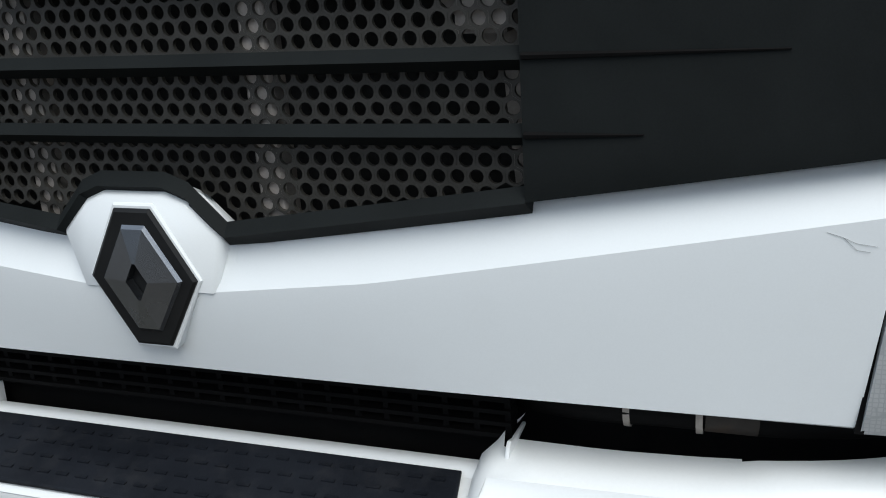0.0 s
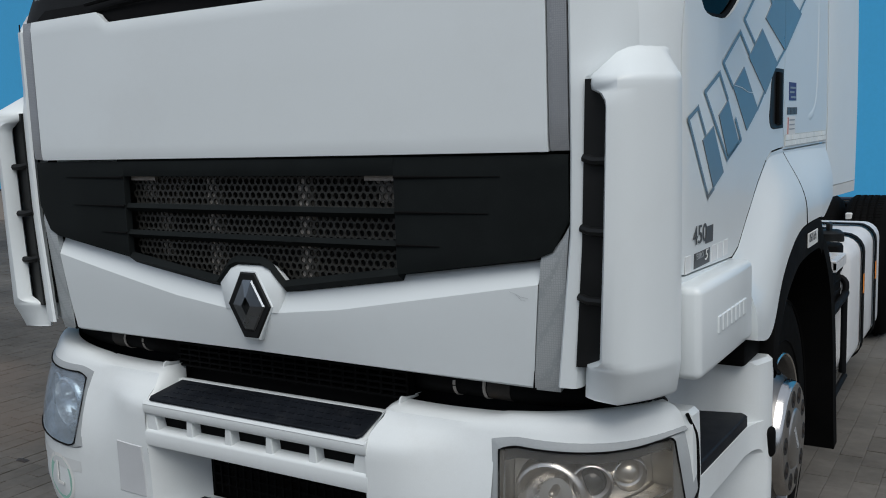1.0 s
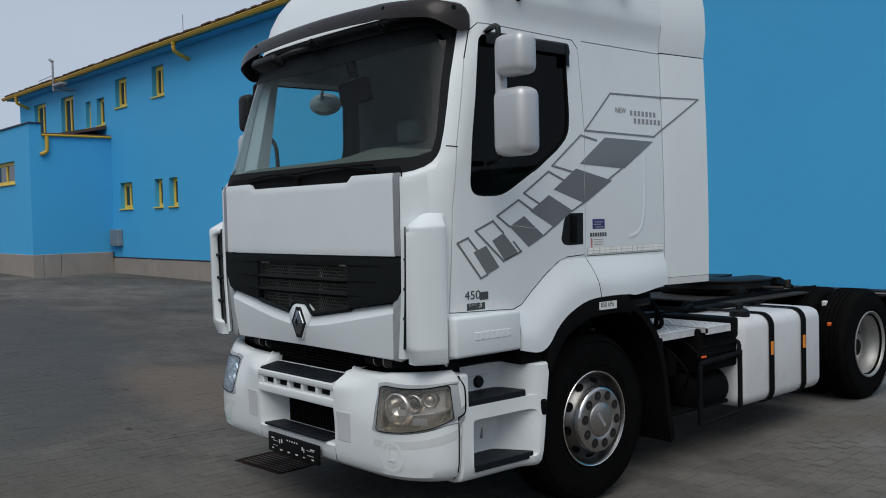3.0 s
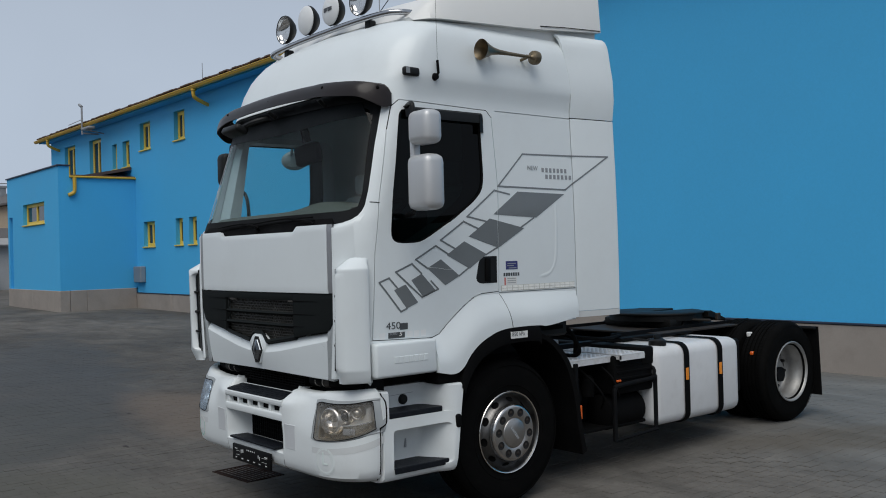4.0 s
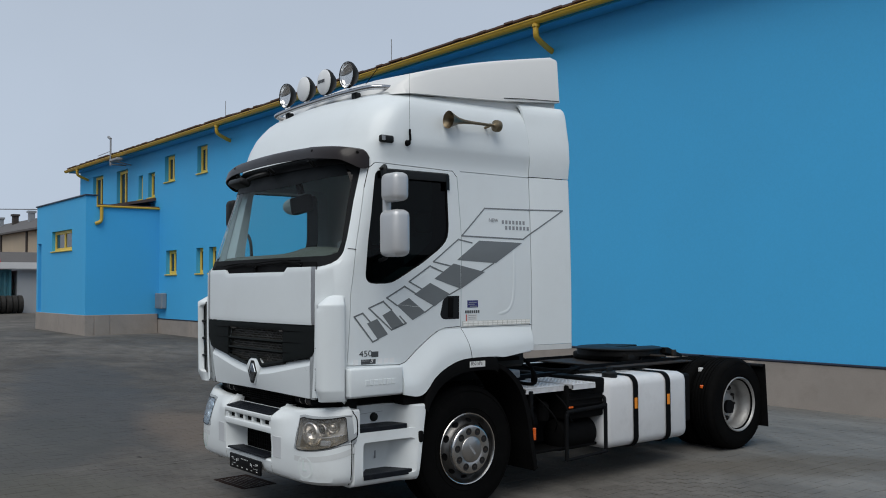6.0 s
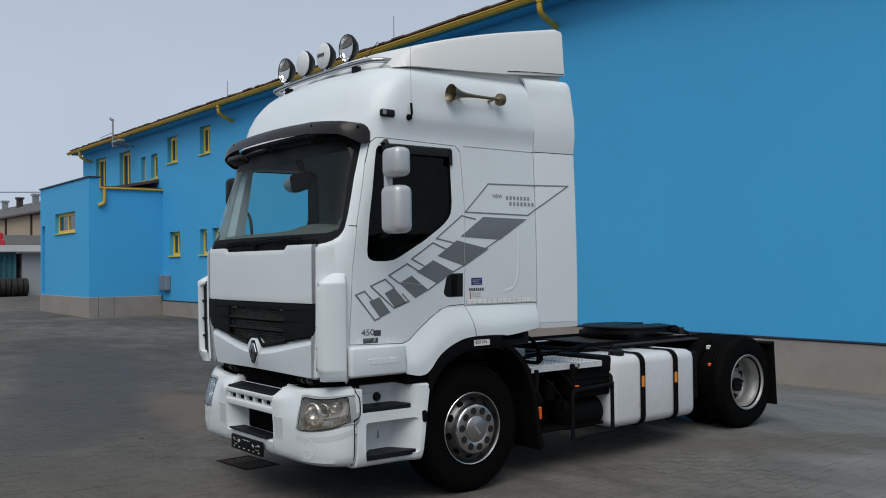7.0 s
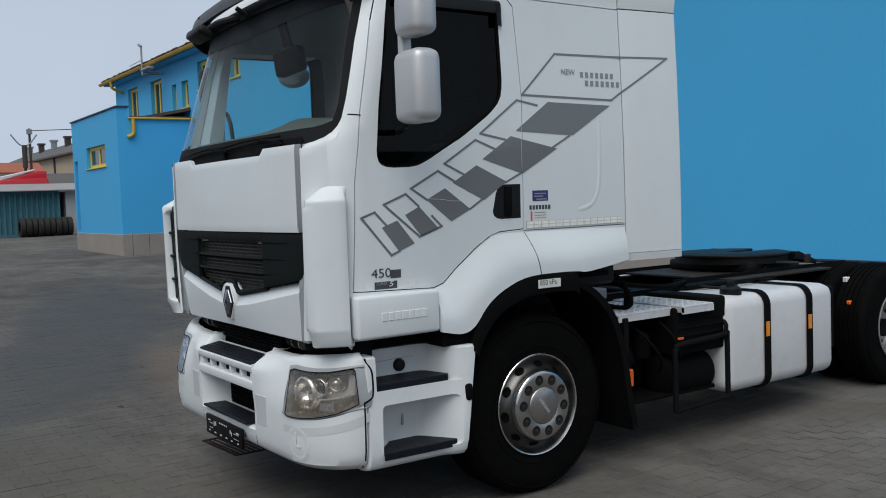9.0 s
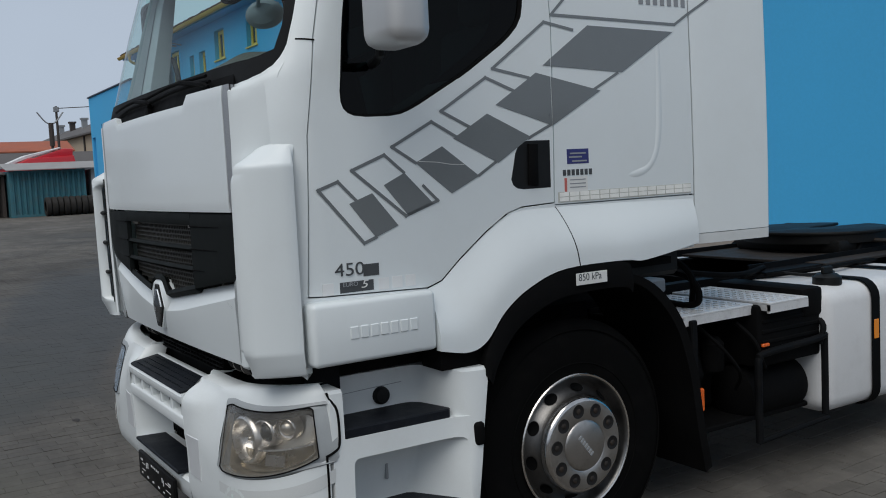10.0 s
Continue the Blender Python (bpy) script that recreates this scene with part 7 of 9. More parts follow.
def build_visor():
    rows = []
    def across(v):
        """Half width at the visor's height for v: 1 where its ends begin to curve back, 2 at the cab's side."""
        a = abs(v)
        x = 0.875 * a if a <= 1 else 0.875 + 0.185 * math.sin((a - 1) * math.pi / 2)
        return CAB.u_of_x(math.copysign(x, v), 2.78)
    us = [-1.72 + 3.44 * i / 40 for i in range(41)]
    for z, off in ((2.800, 0.012), (2.802, 0.05), (2.785, 0.095), (2.745, 0.128), (2.70, 0.142), (2.668, 0.145)):
        row = []
        for u in us:
            e = max(0.0, (abs(u) - 1.15) / 0.57)
            k = 1 - 0.82 * e ** 1.3
            drop = 0.02 * (1 - min(1.0, abs(u) / 1.1) ** 2)
            end = max(0.0, (abs(u) - 1.42) / 0.30)
            dip = (z - 2.72) * 0.62 * end ** 3.0
            row.append(Vector((0, 0, -dip)) + CAB.point(across(u), 2.78, 0.0) + (CAB.point(across(u), 2.78, 1.0) - CAB.point(across(u), 2.78, 0.0)) * (off * k + 0.004) + Vector((0, 0, z - 2.78 + drop - 0.012 * e - (0.028 * min(1.0, e * 1.6) if off > 0.13 else 0.012 * e if off > 0.1 else 0.0))))
        rows.append(row)
    # black sheet over the cab front: the visor's shade painted above the screen
    bm = bmesh.new()
    sheet(bm, [[CAB.point(across(u), z, 0.004) for u in [-1.5 + 3.0 * i / 30 for i in range(31)]] for z in (2.70, 2.735, 2.780)], 0.003)
    part("screen_header", bm, BLACK_PLASTIC, truck)
    v = part("sun_visor", sheet(bmesh.new(), rows[::-1], 0.008), VISOR_PLASTIC, truck, "smoked brown plastic sun visor")
    for u in (-1.45, -0.75, 0.0, 0.75, 1.45):
        p = CAB.point(across(u), 2.70, 0.02)
        q = CAB.point(across(u), 2.72, 0.09 if abs(u) < 1 else 0.03)
        bm = bmesh.new()
        tube(bm, [p, q], 0.014, 8)
        part("visor_bracket", bm, BLACK_PLASTIC, v)
        bm = bmesh.new()
        n = (CAB.point(across(u), 2.74, 1) - CAB.point(across(u), 2.74, 0)).normalized()
        e = max(0.0, (abs(u) - 1.15) / 0.57)
        c = CAB.point(across(u), 2.78, 0) + n * (0.126 * (1 - 0.82 * e ** 1.3) + 0.006) + Vector((0, 0, -0.03))
        tube(bm, [c - n * 0.01, c + n * 0.003], 0.010, 8)
        part("visor_screw", bm, BLACK_RUBBER, v)


build_visor()
# front-view mirror hung under the visor
bm = bmesh.new()
box(bm, -0.14, 0.14, -0.05, 0.05, -0.028, 0.028, 0.022, 3)
bmesh.ops.transform(bm, matrix=Matrix.Translation((-0.30, 0.115, 2.638)) @ Matrix.Rotation(radians(-4), 4, "Z") @ Matrix.Rotation(radians(-24), 4, "X"), verts=bm.verts)
fm = part("front_mirror", bm, BLACK_PLASTIC, truck, "black front-view mirror hung under the visor")
bm = bmesh.new()
tube(bm, smooth_path([(-0.20, 0.13, 2.65), (-0.12, 0.17, 2.68), (-0.08, 0.27, 2.71)], 4), 0.022, 8)
part("mirror_arm", bm, BLACK_PLASTIC, fm)

# lamp bar with four round lamps
bm = bmesh.new()
tube(bm, smooth_path([(-0.87, 1.04, 3.315), (-0.868, 0.92, 3.330), (-0.86, 0.84, 3.335), (-0.82, 0.74, 3.335), (-0.70, 0.685, 3.335), (-0.3, 0.665, 3.34), (0.3, 0.665, 3.34), (0.70, 0.685, 3.335), (0.82, 0.74, 3.335), (0.86, 0.84, 3.335), (0.868, 0.92, 3.330), (0.87, 1.04, 3.315)], 6), 0.020, 12)
lamp_bar = part("lamp_bar", bm, STEEL_TUBE, truck, "polished steel lamp bar over the cab roof")
for x, y in ((-0.86, 1.01), (0.86, 1.01), (-0.55, 0.71), (0.55, 0.71)):
    bm = bmesh.new()
    box(bm, x - 0.03, x + 0.03, y - 0.02, y + 0.04, 3.22, 3.33, 0.008, 1)
    part("bar_foot", bm, BLACK_PLASTIC, lamp_bar)


def build_lamp(x, covered):
    c = Vector((x, 0.66, 3.475))
    bm = bmesh.new()
    lathe(bm, [(0.106, -0.012), (0.110, 0.0), (0.108, 0.015), (0.096, 0.035), (0.07, 0.065), (0.04, 0.085), (0.0, 0.088)], c, "y", 28)
    body = part("roof_lamp", bm, BLACK_PLASTIC, lamp_bar, "round roof lamp with a white cover" if covered else "round roof lamp with a clear lens")
    bm = bmesh.new()
    if covered:
        lathe(bm, [(0.108, 0.0), (0.104, -0.018), (0.08, -0.032), (0.0, -0.038)], c, "y", 28)
        part("lamp_cover", bm, LENS_WHITE, body)
    else:
        lathe(bm, [(0.103, -0.006)] + [(0.1 * math.cos(a), 0.05 * math.sin(a)) for a in [math.pi / 2 * k / 8 for k in range(9)]], c, "y", 28)
        part("reflector", bm, CHROME, body, angle=60)
        bm = bmesh.new()
        lathe(bm, [(0.105, -0.008), (0.07, -0.018), (0.0, -0.022)], c, "y", 28)
        part("lens", bm, LAMP_GLASS, body)
    bm = bmesh.new()
    box(bm, x - 0.012, x + 0.012, 0.655, 0.70, 3.335, 3.40, 0.004, 1)
    part("lamp_stalk", bm, CHROME, body)
    return body


for x, cv in ((-0.51, False), (-0.17, True), (0.17, True), (0.51, False)):
    body = build_lamp(x, cv)
    if x == 0.17:
        bm = bmesh.new()
        for i in range(4):
            box(bm, x - 0.05 + 0.026 * i, x - 0.03 + 0.026 * i, 0.6195, 0.6235, 3.465 + 0.004 * (i % 2), 3.492)
        part("cover_mark", bm, DECAL_DARK, body)

# air horn on the roof's side
for s in (1,):
    bm = bmesh.new()
    lathe(bm, [(0.070, 0.0), (0.067, 0.004), (0.056, 0.03), (0.042, 0.06), (0.028, 0.10), (0.018, 0.16), (0.013, 0.25), (0.011, 0.46), (0.020, 0.47), (0.046, 0.48), (0.050, 0.50), (0.046, 0.525), (0.025, 0.54), (0.0, 0.542)], (1.165, 1.175, 3.075), "y", 24)
    lathe(bm, [(0.068, 0.002), (0.053, 0.03), (0.03, 0.08), (0.01, 0.14), (0.0, 0.14)], (1.165, 1.175, 3.075), "y", 24)
    horn = part("air_horn", bm, BRASS, truck, "tarnished brass air horn")
    for y in (1.30, 1.61):
        bm = bmesh.new()
        tube(bm, [(1.07, y, 3.06), (1.15, y, 3.07), (1.165, y, 3.085)], 0.011, 8)
        part("horn_foot", bm, BRASS, horn)
# marker light, aerial
for s in (1, -1):
    bm = bmesh.new()
    box(bm, *sorted((s * 1.09, s * 1.128)), 0.565, 0.69, 2.852, 2.908, 0.016, 3)
    part("marker_light", bm, BLACK_PLASTIC, truck, "dark oblong marker light")
bm = bmesh.new()
box(bm, 1.128, 1.131, 0.575, 0.605, 2.865, 2.90)
part("marker_lens", bm, GREY_METAL, truck)
bm = bmesh.new()
lathe(bm, [(0.0, 0.03), (0.02, 0.025), (0.026, 0.0)], (1.105, 0.818, 2.865), "x", 14)
tube(bm, [(1.125, 0.82, 2.865), (1.135, 0.83, 2.89), (1.125, 0.832, 2.97)], 0.009, 8)
tube(bm, [(1.125, 0.832, 2.97), (1.11, 0.84, 3.40)], 0.0011, 5)
part("aerial", bm, BLACK_RUBBER, truck)
bm = bmesh.new()
tube(bm, [(0.30, 0.86, 3.33), (0.47, 0.98, 3.58)], 0.003, 5)
part("aerial", bm, BLACK_RUBBER, truck)


# mirrors
def rounded_shell(x0, x1, y0, y1, z0, z1, r):
    bm = bmesh.new()
    box(bm, x0, x1, y0, y1, z0, z1, r, 5)
    return bm


def build_mirror(s):
    bm = bmesh.new()
    tube(bm, smooth_path([(s * 1.09, 0.60, 2.66), (s * 1.16, 0.57, 2.665), (s * 1.235, 0.53, 2.65), (s * 1.255, 0.52, 2.60), (s * 1.255, 0.52, 2.3), (s * 1.255, 0.52, 2.02), (s * 1.23, 0.53, 1.985), (s * 1.12, 0.56, 1.97)], 5), 0.015, 10)
    m = part("mirror", bm, BLACK_PLASTIC, truck, "twin silver-grey wing mirror on a black arm" if s > 0 else "twin wing mirror with a black upper and a silver lower housing")
    hm = SILVER_PLASTIC if s > 0 else BLACK_PLASTIC
    xa, xb, zm = (1.275, 1.475, 2.385) if s > 0 else (1.25, 1.395, 2.325)
    up = part("upper_housing", rounded_shell(*sorted((s * xa, s * xb)), 0.448, 0.585, zm, 2.59, 0.045), hm, m)
    lo = part("lower_housing", rounded_shell(*sorted((s * (xa - 0.01), s * (xb + 0.01))), 0.440, 0.59, 1.99, zm - 0.06 if s > 0 else zm - 0.01, 0.05), SILVER_PLASTIC, m)
    for z0, z1, h in ((zm + 0.015, 2.575, up), (2.01, zm - 0.08 if s > 0 else zm - 0.03, lo)):
        bm = bmesh.new()
        box(bm, *sorted((s * (xa + 0.04), s * (xb - 0.04))), 0.575, 0.5875, z0 + 0.03, z1 - 0.03, 0.003, 1)
        part("mirror_glass", bm, CHROME, h)
    bm = bmesh.new()
    box(bm, *sorted((s * 1.248, s * 1.290)), 0.49, 0.55, 2.0, 2.56, 0.014, 3)
    part("mirror_spine", bm, hm, m)
    if s < 0:
        m.location.x = 0.08
    return m


build_mirror(1)
build_mirror(-1)
# kerb-view mirror inside the screen, dash, wheel, seats
bm = bmesh.new()
box(bm, -0.105, 0.105, -0.04, 0.04, -0.072, 0.072, 0.022, 3)
bmesh.ops.transform(bm, matrix=Matrix.Translation((0.01, 0.53, 2.462)) @ Matrix.Rotation(radians(18), 4, "Z") @ Matrix.Rotation(radians(-10), 4, "Y"), verts=bm.verts)
tube(bm, [(0.0, 0.53, 2.55), (0.0, 0.50, 2.66), (0.0, 0.48, 2.78)], 0.03, 8)
part("inner_mirror", bm, BLACK_RUBBER, truck, "black mirror behind the windscreen")
# oval kerb mirror over the far door
bm = bmesh.new()
lathe(bm, [(0.0, -0.03), (0.07, -0.025), (0.10, 0.0), (0.095, 0.02), (0.0, 0.03)], (0, 0, 0), "y", 20)
bmesh.ops.transform(bm, matrix=Matrix.Translation((-1.22, 1.14, 2.56)) @ Matrix.Rotation(radians(40), 4, "Z") @ Matrix.Diagonal((1.25, 1, 0.85, 1)), verts=bm.verts)
tube(bm, [(-1.09, 1.10, 2.74), (-1.18, 1.10, 2.68), (-1.22, 1.10, 2.60)], 0.012, 8)
part("kerb_mirror", bm, GREY_STRIP, truck, "oval grey kerb mirror over the far door")
bm = bmesh.new()
rows = []
for z, o in ((1.99, -0.045), (2.03, -0.10), (2.045, -0.20), (2.05, -0.33), (2.00, -0.42), (1.80, -0.46)):
    rows.append([Vector((CAB.point(u, 1.98, 0).x * 0.93, CAB.point(u, 1.98, 0).y - o, z + 0.045 * math.exp(-((CAB.point(u, 1.98, 0).x - 0.5) / 0.28) ** 2) * (0 if o > -0.15 else 1))) for u in [-1.3 + 2.6 * i / 30 for i in range(31)]])
sheet(bm, rows, 0.02)
dash = part("dashboard", bm, DASH, truck, "grey moulded dashboard")
bm = bmesh.new()
lathe(bm, [(0.22 + 0.016 * math.cos(a), 0.016 * math.sin(a)) for a in [2 * math.pi * k / 8 for k in range(9)]], (0, 0, 0), "z", 32)
tube(bm, [(-0.21, 0, 0), (0.21, 0, 0)], 0.015, 6)
tube(bm, [(0, 0, 0), (0, 0, -0.25)], 0.03, 8)
bmesh.ops.transform(bm, matrix=Matrix.Translation((0.55, 0.72, 2.0)) @ Matrix.Rotation(radians(28), 4, "X"), verts=bm.verts)
part("steering_wheel", bm, BLACK_PLASTIC, dash)
for x in (0.55, -0.55):
    bm = bmesh.new()
    box(bm, x - 0.24, x + 0.24, 0.95, 1.40, 1.55, 1.72, 0.05, 3)
    box(bm, x - 0.23, x + 0.23, 1.32, 1.48, 1.66, 2.22, 0.06, 3)
    box(bm, x - 0.13, x + 0.13, 1.37, 1.48, 2.23, 2.40, 0.04, 3)
    part("seat", bm, SEAT_CLOTH, truck, "grey cloth cab seat")
bm = bmesh.new()
box(bm, -1.03, 1.03, 0.45, 2.0, 1.245, 1.28)
part("cab_floor", bm, SEAT_CLOTH, truck)
bm = bmesh.new()
tube(bm, smooth_path([(-1.07, 0.507, 2.262), (-0.95, 0.505, 2.252), (-0.895, 0.505, 2.20), (-0.90, 0.52, 2.12), (-0.93, 0.54, 2.0)], 4), 0.014, 8)
part("grab_handle", bm, HANDLE_GREY, truck)

# ---- stickers on the side ----
LINE = 0.011


def side_path(name, pts, width, closed=False, parent=truck, label="", off=0.0016):
    """A line of even width through points on the cab's side."""
    bm = bmesh.new()
    P = [Vector(p) for p in pts]
    n = len(P)
    last = n if closed else n - 1
    for i in range(last):
        a, b = P[i], P[(i + 1) % n]
        d = (b - a).normalized()
        w = Vector((-d.y, d.x)) * width / 2
        a2, b2 = a - d * width / 2, b + d * width / 2
        k = max(1, int((b2 - a2).length / 0.08))
        rows = [[on_side(*(a2 + (b2 - a2) * j / k + w), 1, off + 0.0002 * i) for j in range(k + 1)], [on_side(*(a2 + (b2 - a2) * j / k - w), 1, off + 0.0002 * i) for j in range(k + 1)]]
        sheet(bm, rows)
    return part(name, bm, DECAL_GREY, parent, label)


deco = side_path("side_stripe", [(1.348, 2.175), (1.592, 2.405), (2.44, 2.420), (2.008, 2.165)], LINE, True, truck, "grey vinyl stripes of linked lozenges")
for pts in ([(0.476, 1.518), (0.410, 1.585), (0.337, 1.560), (0.497, 1.374), (0.543, 1.391)], [(0.663, 1.606), (0.590, 1.668), (0.463, 1.620), (0.664, 1.456), (0.797, 1.501), (0.74, 1.555)], [(0.713, 1.637), (0.622, 1.694), (0.786, 1.778), (0.89, 1.722)],
            [(0.945, 1.758), (0.828, 1.814), (1.027, 1.934), (1.15, 1.888)], [(1.225, 1.936), (1.060, 1.967), (1.311, 2.146), (1.45, 2.122)], [(0.979, 1.582), (1.055, 1.627)], [(1.215, 1.712), (1.322, 1.760)], [(1.545, 1.893), (1.675, 1.960)]):
    side_path("outline", pts, LINE, False, deco)
for poly in ([(0.448, 1.510), (0.536, 1.541), (0.632, 1.425), (0.543, 1.391)], [(0.583, 1.566), (0.665, 1.604), (0.778, 1.492), (0.676, 1.455)], [(0.713, 1.637), (0.825, 1.691), (0.979, 1.580), (0.858, 1.523)],
             [(0.875, 1.718), (1.027, 1.804), (1.222, 1.716), (1.068, 1.624)], [(1.068, 1.836), (1.260, 1.955), (1.329, 1.941), (1.329, 1.758)], [(1.333, 1.940), (1.580, 1.890), (1.338, 1.760), (1.333, 1.7595)],
             [(1.297, 1.984), (1.333, 2.010), (1.333, 1.981)], [(1.337, 2.012), (1.528, 2.142), (1.995, 2.134), (1.700, 1.963), (1.337, 1.981)]):
    side_plate("lozenge", poly, DECAL_GREY, deco, off=0.0022)
bm = bmesh.new()
tube(bm, [on_side(y, z, 1, 0.0022) for y, z in ((0.725, 1.641), (0.80, 1.636), (0.86, 1.626), (0.915, 1.624))], 0.0012, 4)
part("scratch", bm, LABEL_WHITE, deco)
TXT = Matrix(((0, 0, 1, 0), (1, 0, 0, 0), (0, 1, 0, 0), (0, 0, 0, 1)))


def side_text(body, size, y, z, material, parent, width=1.0, off=0.002, shear=0.0):
    m = Matrix.Translation((on_side(y, z)[0] + off, y, z)) @ TXT
    return lettering(body, size, material, m, "lettering", parent, 0.0005, shear=shear, width=width)


side_text("NEW", 0.044, 1.630, 2.288, DECAL_LIGHT, deco, 1.02)
for y0, y1, z, k in ((1.775, 2.045, 2.286, 7), (1.81, 2.092, 2.240, 7)):
    for i in range(k):
        ya = y0 + (y1 - y0) * i / k
        side_plate("word_bar", [(ya, z), (ya + (y1 - y0) / k * 0.58, z), (ya + (y1 - y0) / k * 0.58, z + 0.030), (ya, z + 0.030)], DECAL_LIGHT, deco, off=0.002)
model = side_text("450", 0.062, 0.380, 1.258, DECAL_DARK, truck, 1.22)
tagged(model, "dark model number on the white door")
side_plate("number_tail", [(0.488, 1.262), (0.548, 1.262), (0.548, 1.303), (0.488, 1.303)], DECAL_DARK, model)
euro = side_plate("class_badge", [(0.398, 1.213), (0.525, 1.213), (0.525, 1.249), (0.398, 1.249)], DECAL_DARK, truck, "small dark emission class badge")
side_text("EURO", 0.020, 0.407, 1.230, GREY_STRIP, euro, 1.1, 0.0026)
side_text("5", 0.036, 0.474, 1.217, LABEL_WHITE, euro, 1.5, 0.0026, 0.25)
for y0 in (0.335, 0.545, 0.598, 0.651):
    side_plate("faint_square", [(y0, 1.210), (y0 + 0.040, 1.210), (y0 + 0.040, 1.250), (y0, 1.250)], LENS_WHITE, truck)
lab = side_plate("blue_label", [(1.395, 1.607), (1.505, 1.607), (1.505, 1.664), (1.395, 1.664)], LABEL_BLUE, truck, "small dark blue sticker with yellow rules")
for z, y0, y1 in ((1.648, 1.41, 1.49), (1.634, 1.405, 1.47), (1.618, 1.42, 1.495)):
    side_plate("rule", [(y0, z - 0.004), (y1, z - 0.004), (y1, z + 0.002), (y0, z + 0.002)], GREY_STRIP, lab, off=0.0022)
for i in range(7):
    ya = 1.372 + i * 0.022
    side_plate("word_bar", [(ya, 1.562), (ya + 0.015, 1.562), (ya + 0.015, 1.585), (ya, 1.585)], DECAL_DARK, lab, off=0.0018)
pap = side_plate("paper_label", [(1.375, 1.497), (1.495, 1.497), (1.495, 1.556), (1.375, 1.556)], LABEL_WHITE, truck, "small white paper label with red marks")
side_plate("red_mark", [(1.378, 1.50), (1.39, 1.50), (1.39, 1.553), (1.378, 1.553)], LABEL_RED, pap, off=0.002)
for z in (1.545, 1.53, 1.516):
    side_plate("rule", [(1.405, z - 0.002), (1.485, z - 0.002), (1.485, z + 0.002), (1.405, z + 0.002)], GREY_STRIP, pap, off=0.002)
side_plate("tape_backing", [(1.345, 1.459), (2.075, 1.459), (2.075, 1.500), (1.345, 1.500)], TAPE_BACK, truck, "pale strip of reflective contour tape", off=0.0010)
for r in range(2):
    for i in range(14):
        ya = 1.352 + i * 0.052
        z = 1.464 + r * 0.018
        side_plate("tape_piece", [(ya, z), (ya + 0.046, z), (ya + 0.046, z + 0.0155), (ya, z + 0.0155)], REFLECT_TAPE, truck, off=0.0022)
bm = bmesh.new()
box(bm, 1.1855, 1.1895, 1.358, 1.515, 1.141, 1.187, 0.001, 1)
kpa = part("pressure_label", bm, LABEL_WHITE, truck, "white tyre pressure label on the wheel arch")
lettering("850 kPa", 0.040, DECAL_DARK, Matrix.Translation((1.190, 1.368, 1.149)) @ TXT, "lettering", kpa, 0.0004, width=0.92)


# ---- wheels ----
def tyre_profile(R=0.497, W=0.295):
    p = [(0.262, -0.03), (0.270, -0.014), (0.295, -0.005), (0.34, 0.0), (0.40, 0.0), (0.44, -0.006), (0.47, -0.018), (0.486, -0.034), (R - 0.004, -0.045), (R, -0.055)]
    for g in (0.095, 0.135, 0.175, 0.215):
        p += [(R, -g + 0.007), (R - 0.012, -g + 0.005), (R - 0.012, -g - 0.005), (R, -g - 0.007)]
    p += [(R, -W + 0.055), (R - 0.004, -W + 0.045), (0.486, -W + 0.034), (0.47, -W + 0.018), (0.44, -W + 0.006), (0.40, -W), (0.33, -W), (0.30, -W + 0.02), (0.284, -W + 0.03)]
    return p


REAR_K, REAR_X, REAR_Y = 0.945, 1.065, 5.08
REAR_Z = 0.497 * REAR_K + 0.066


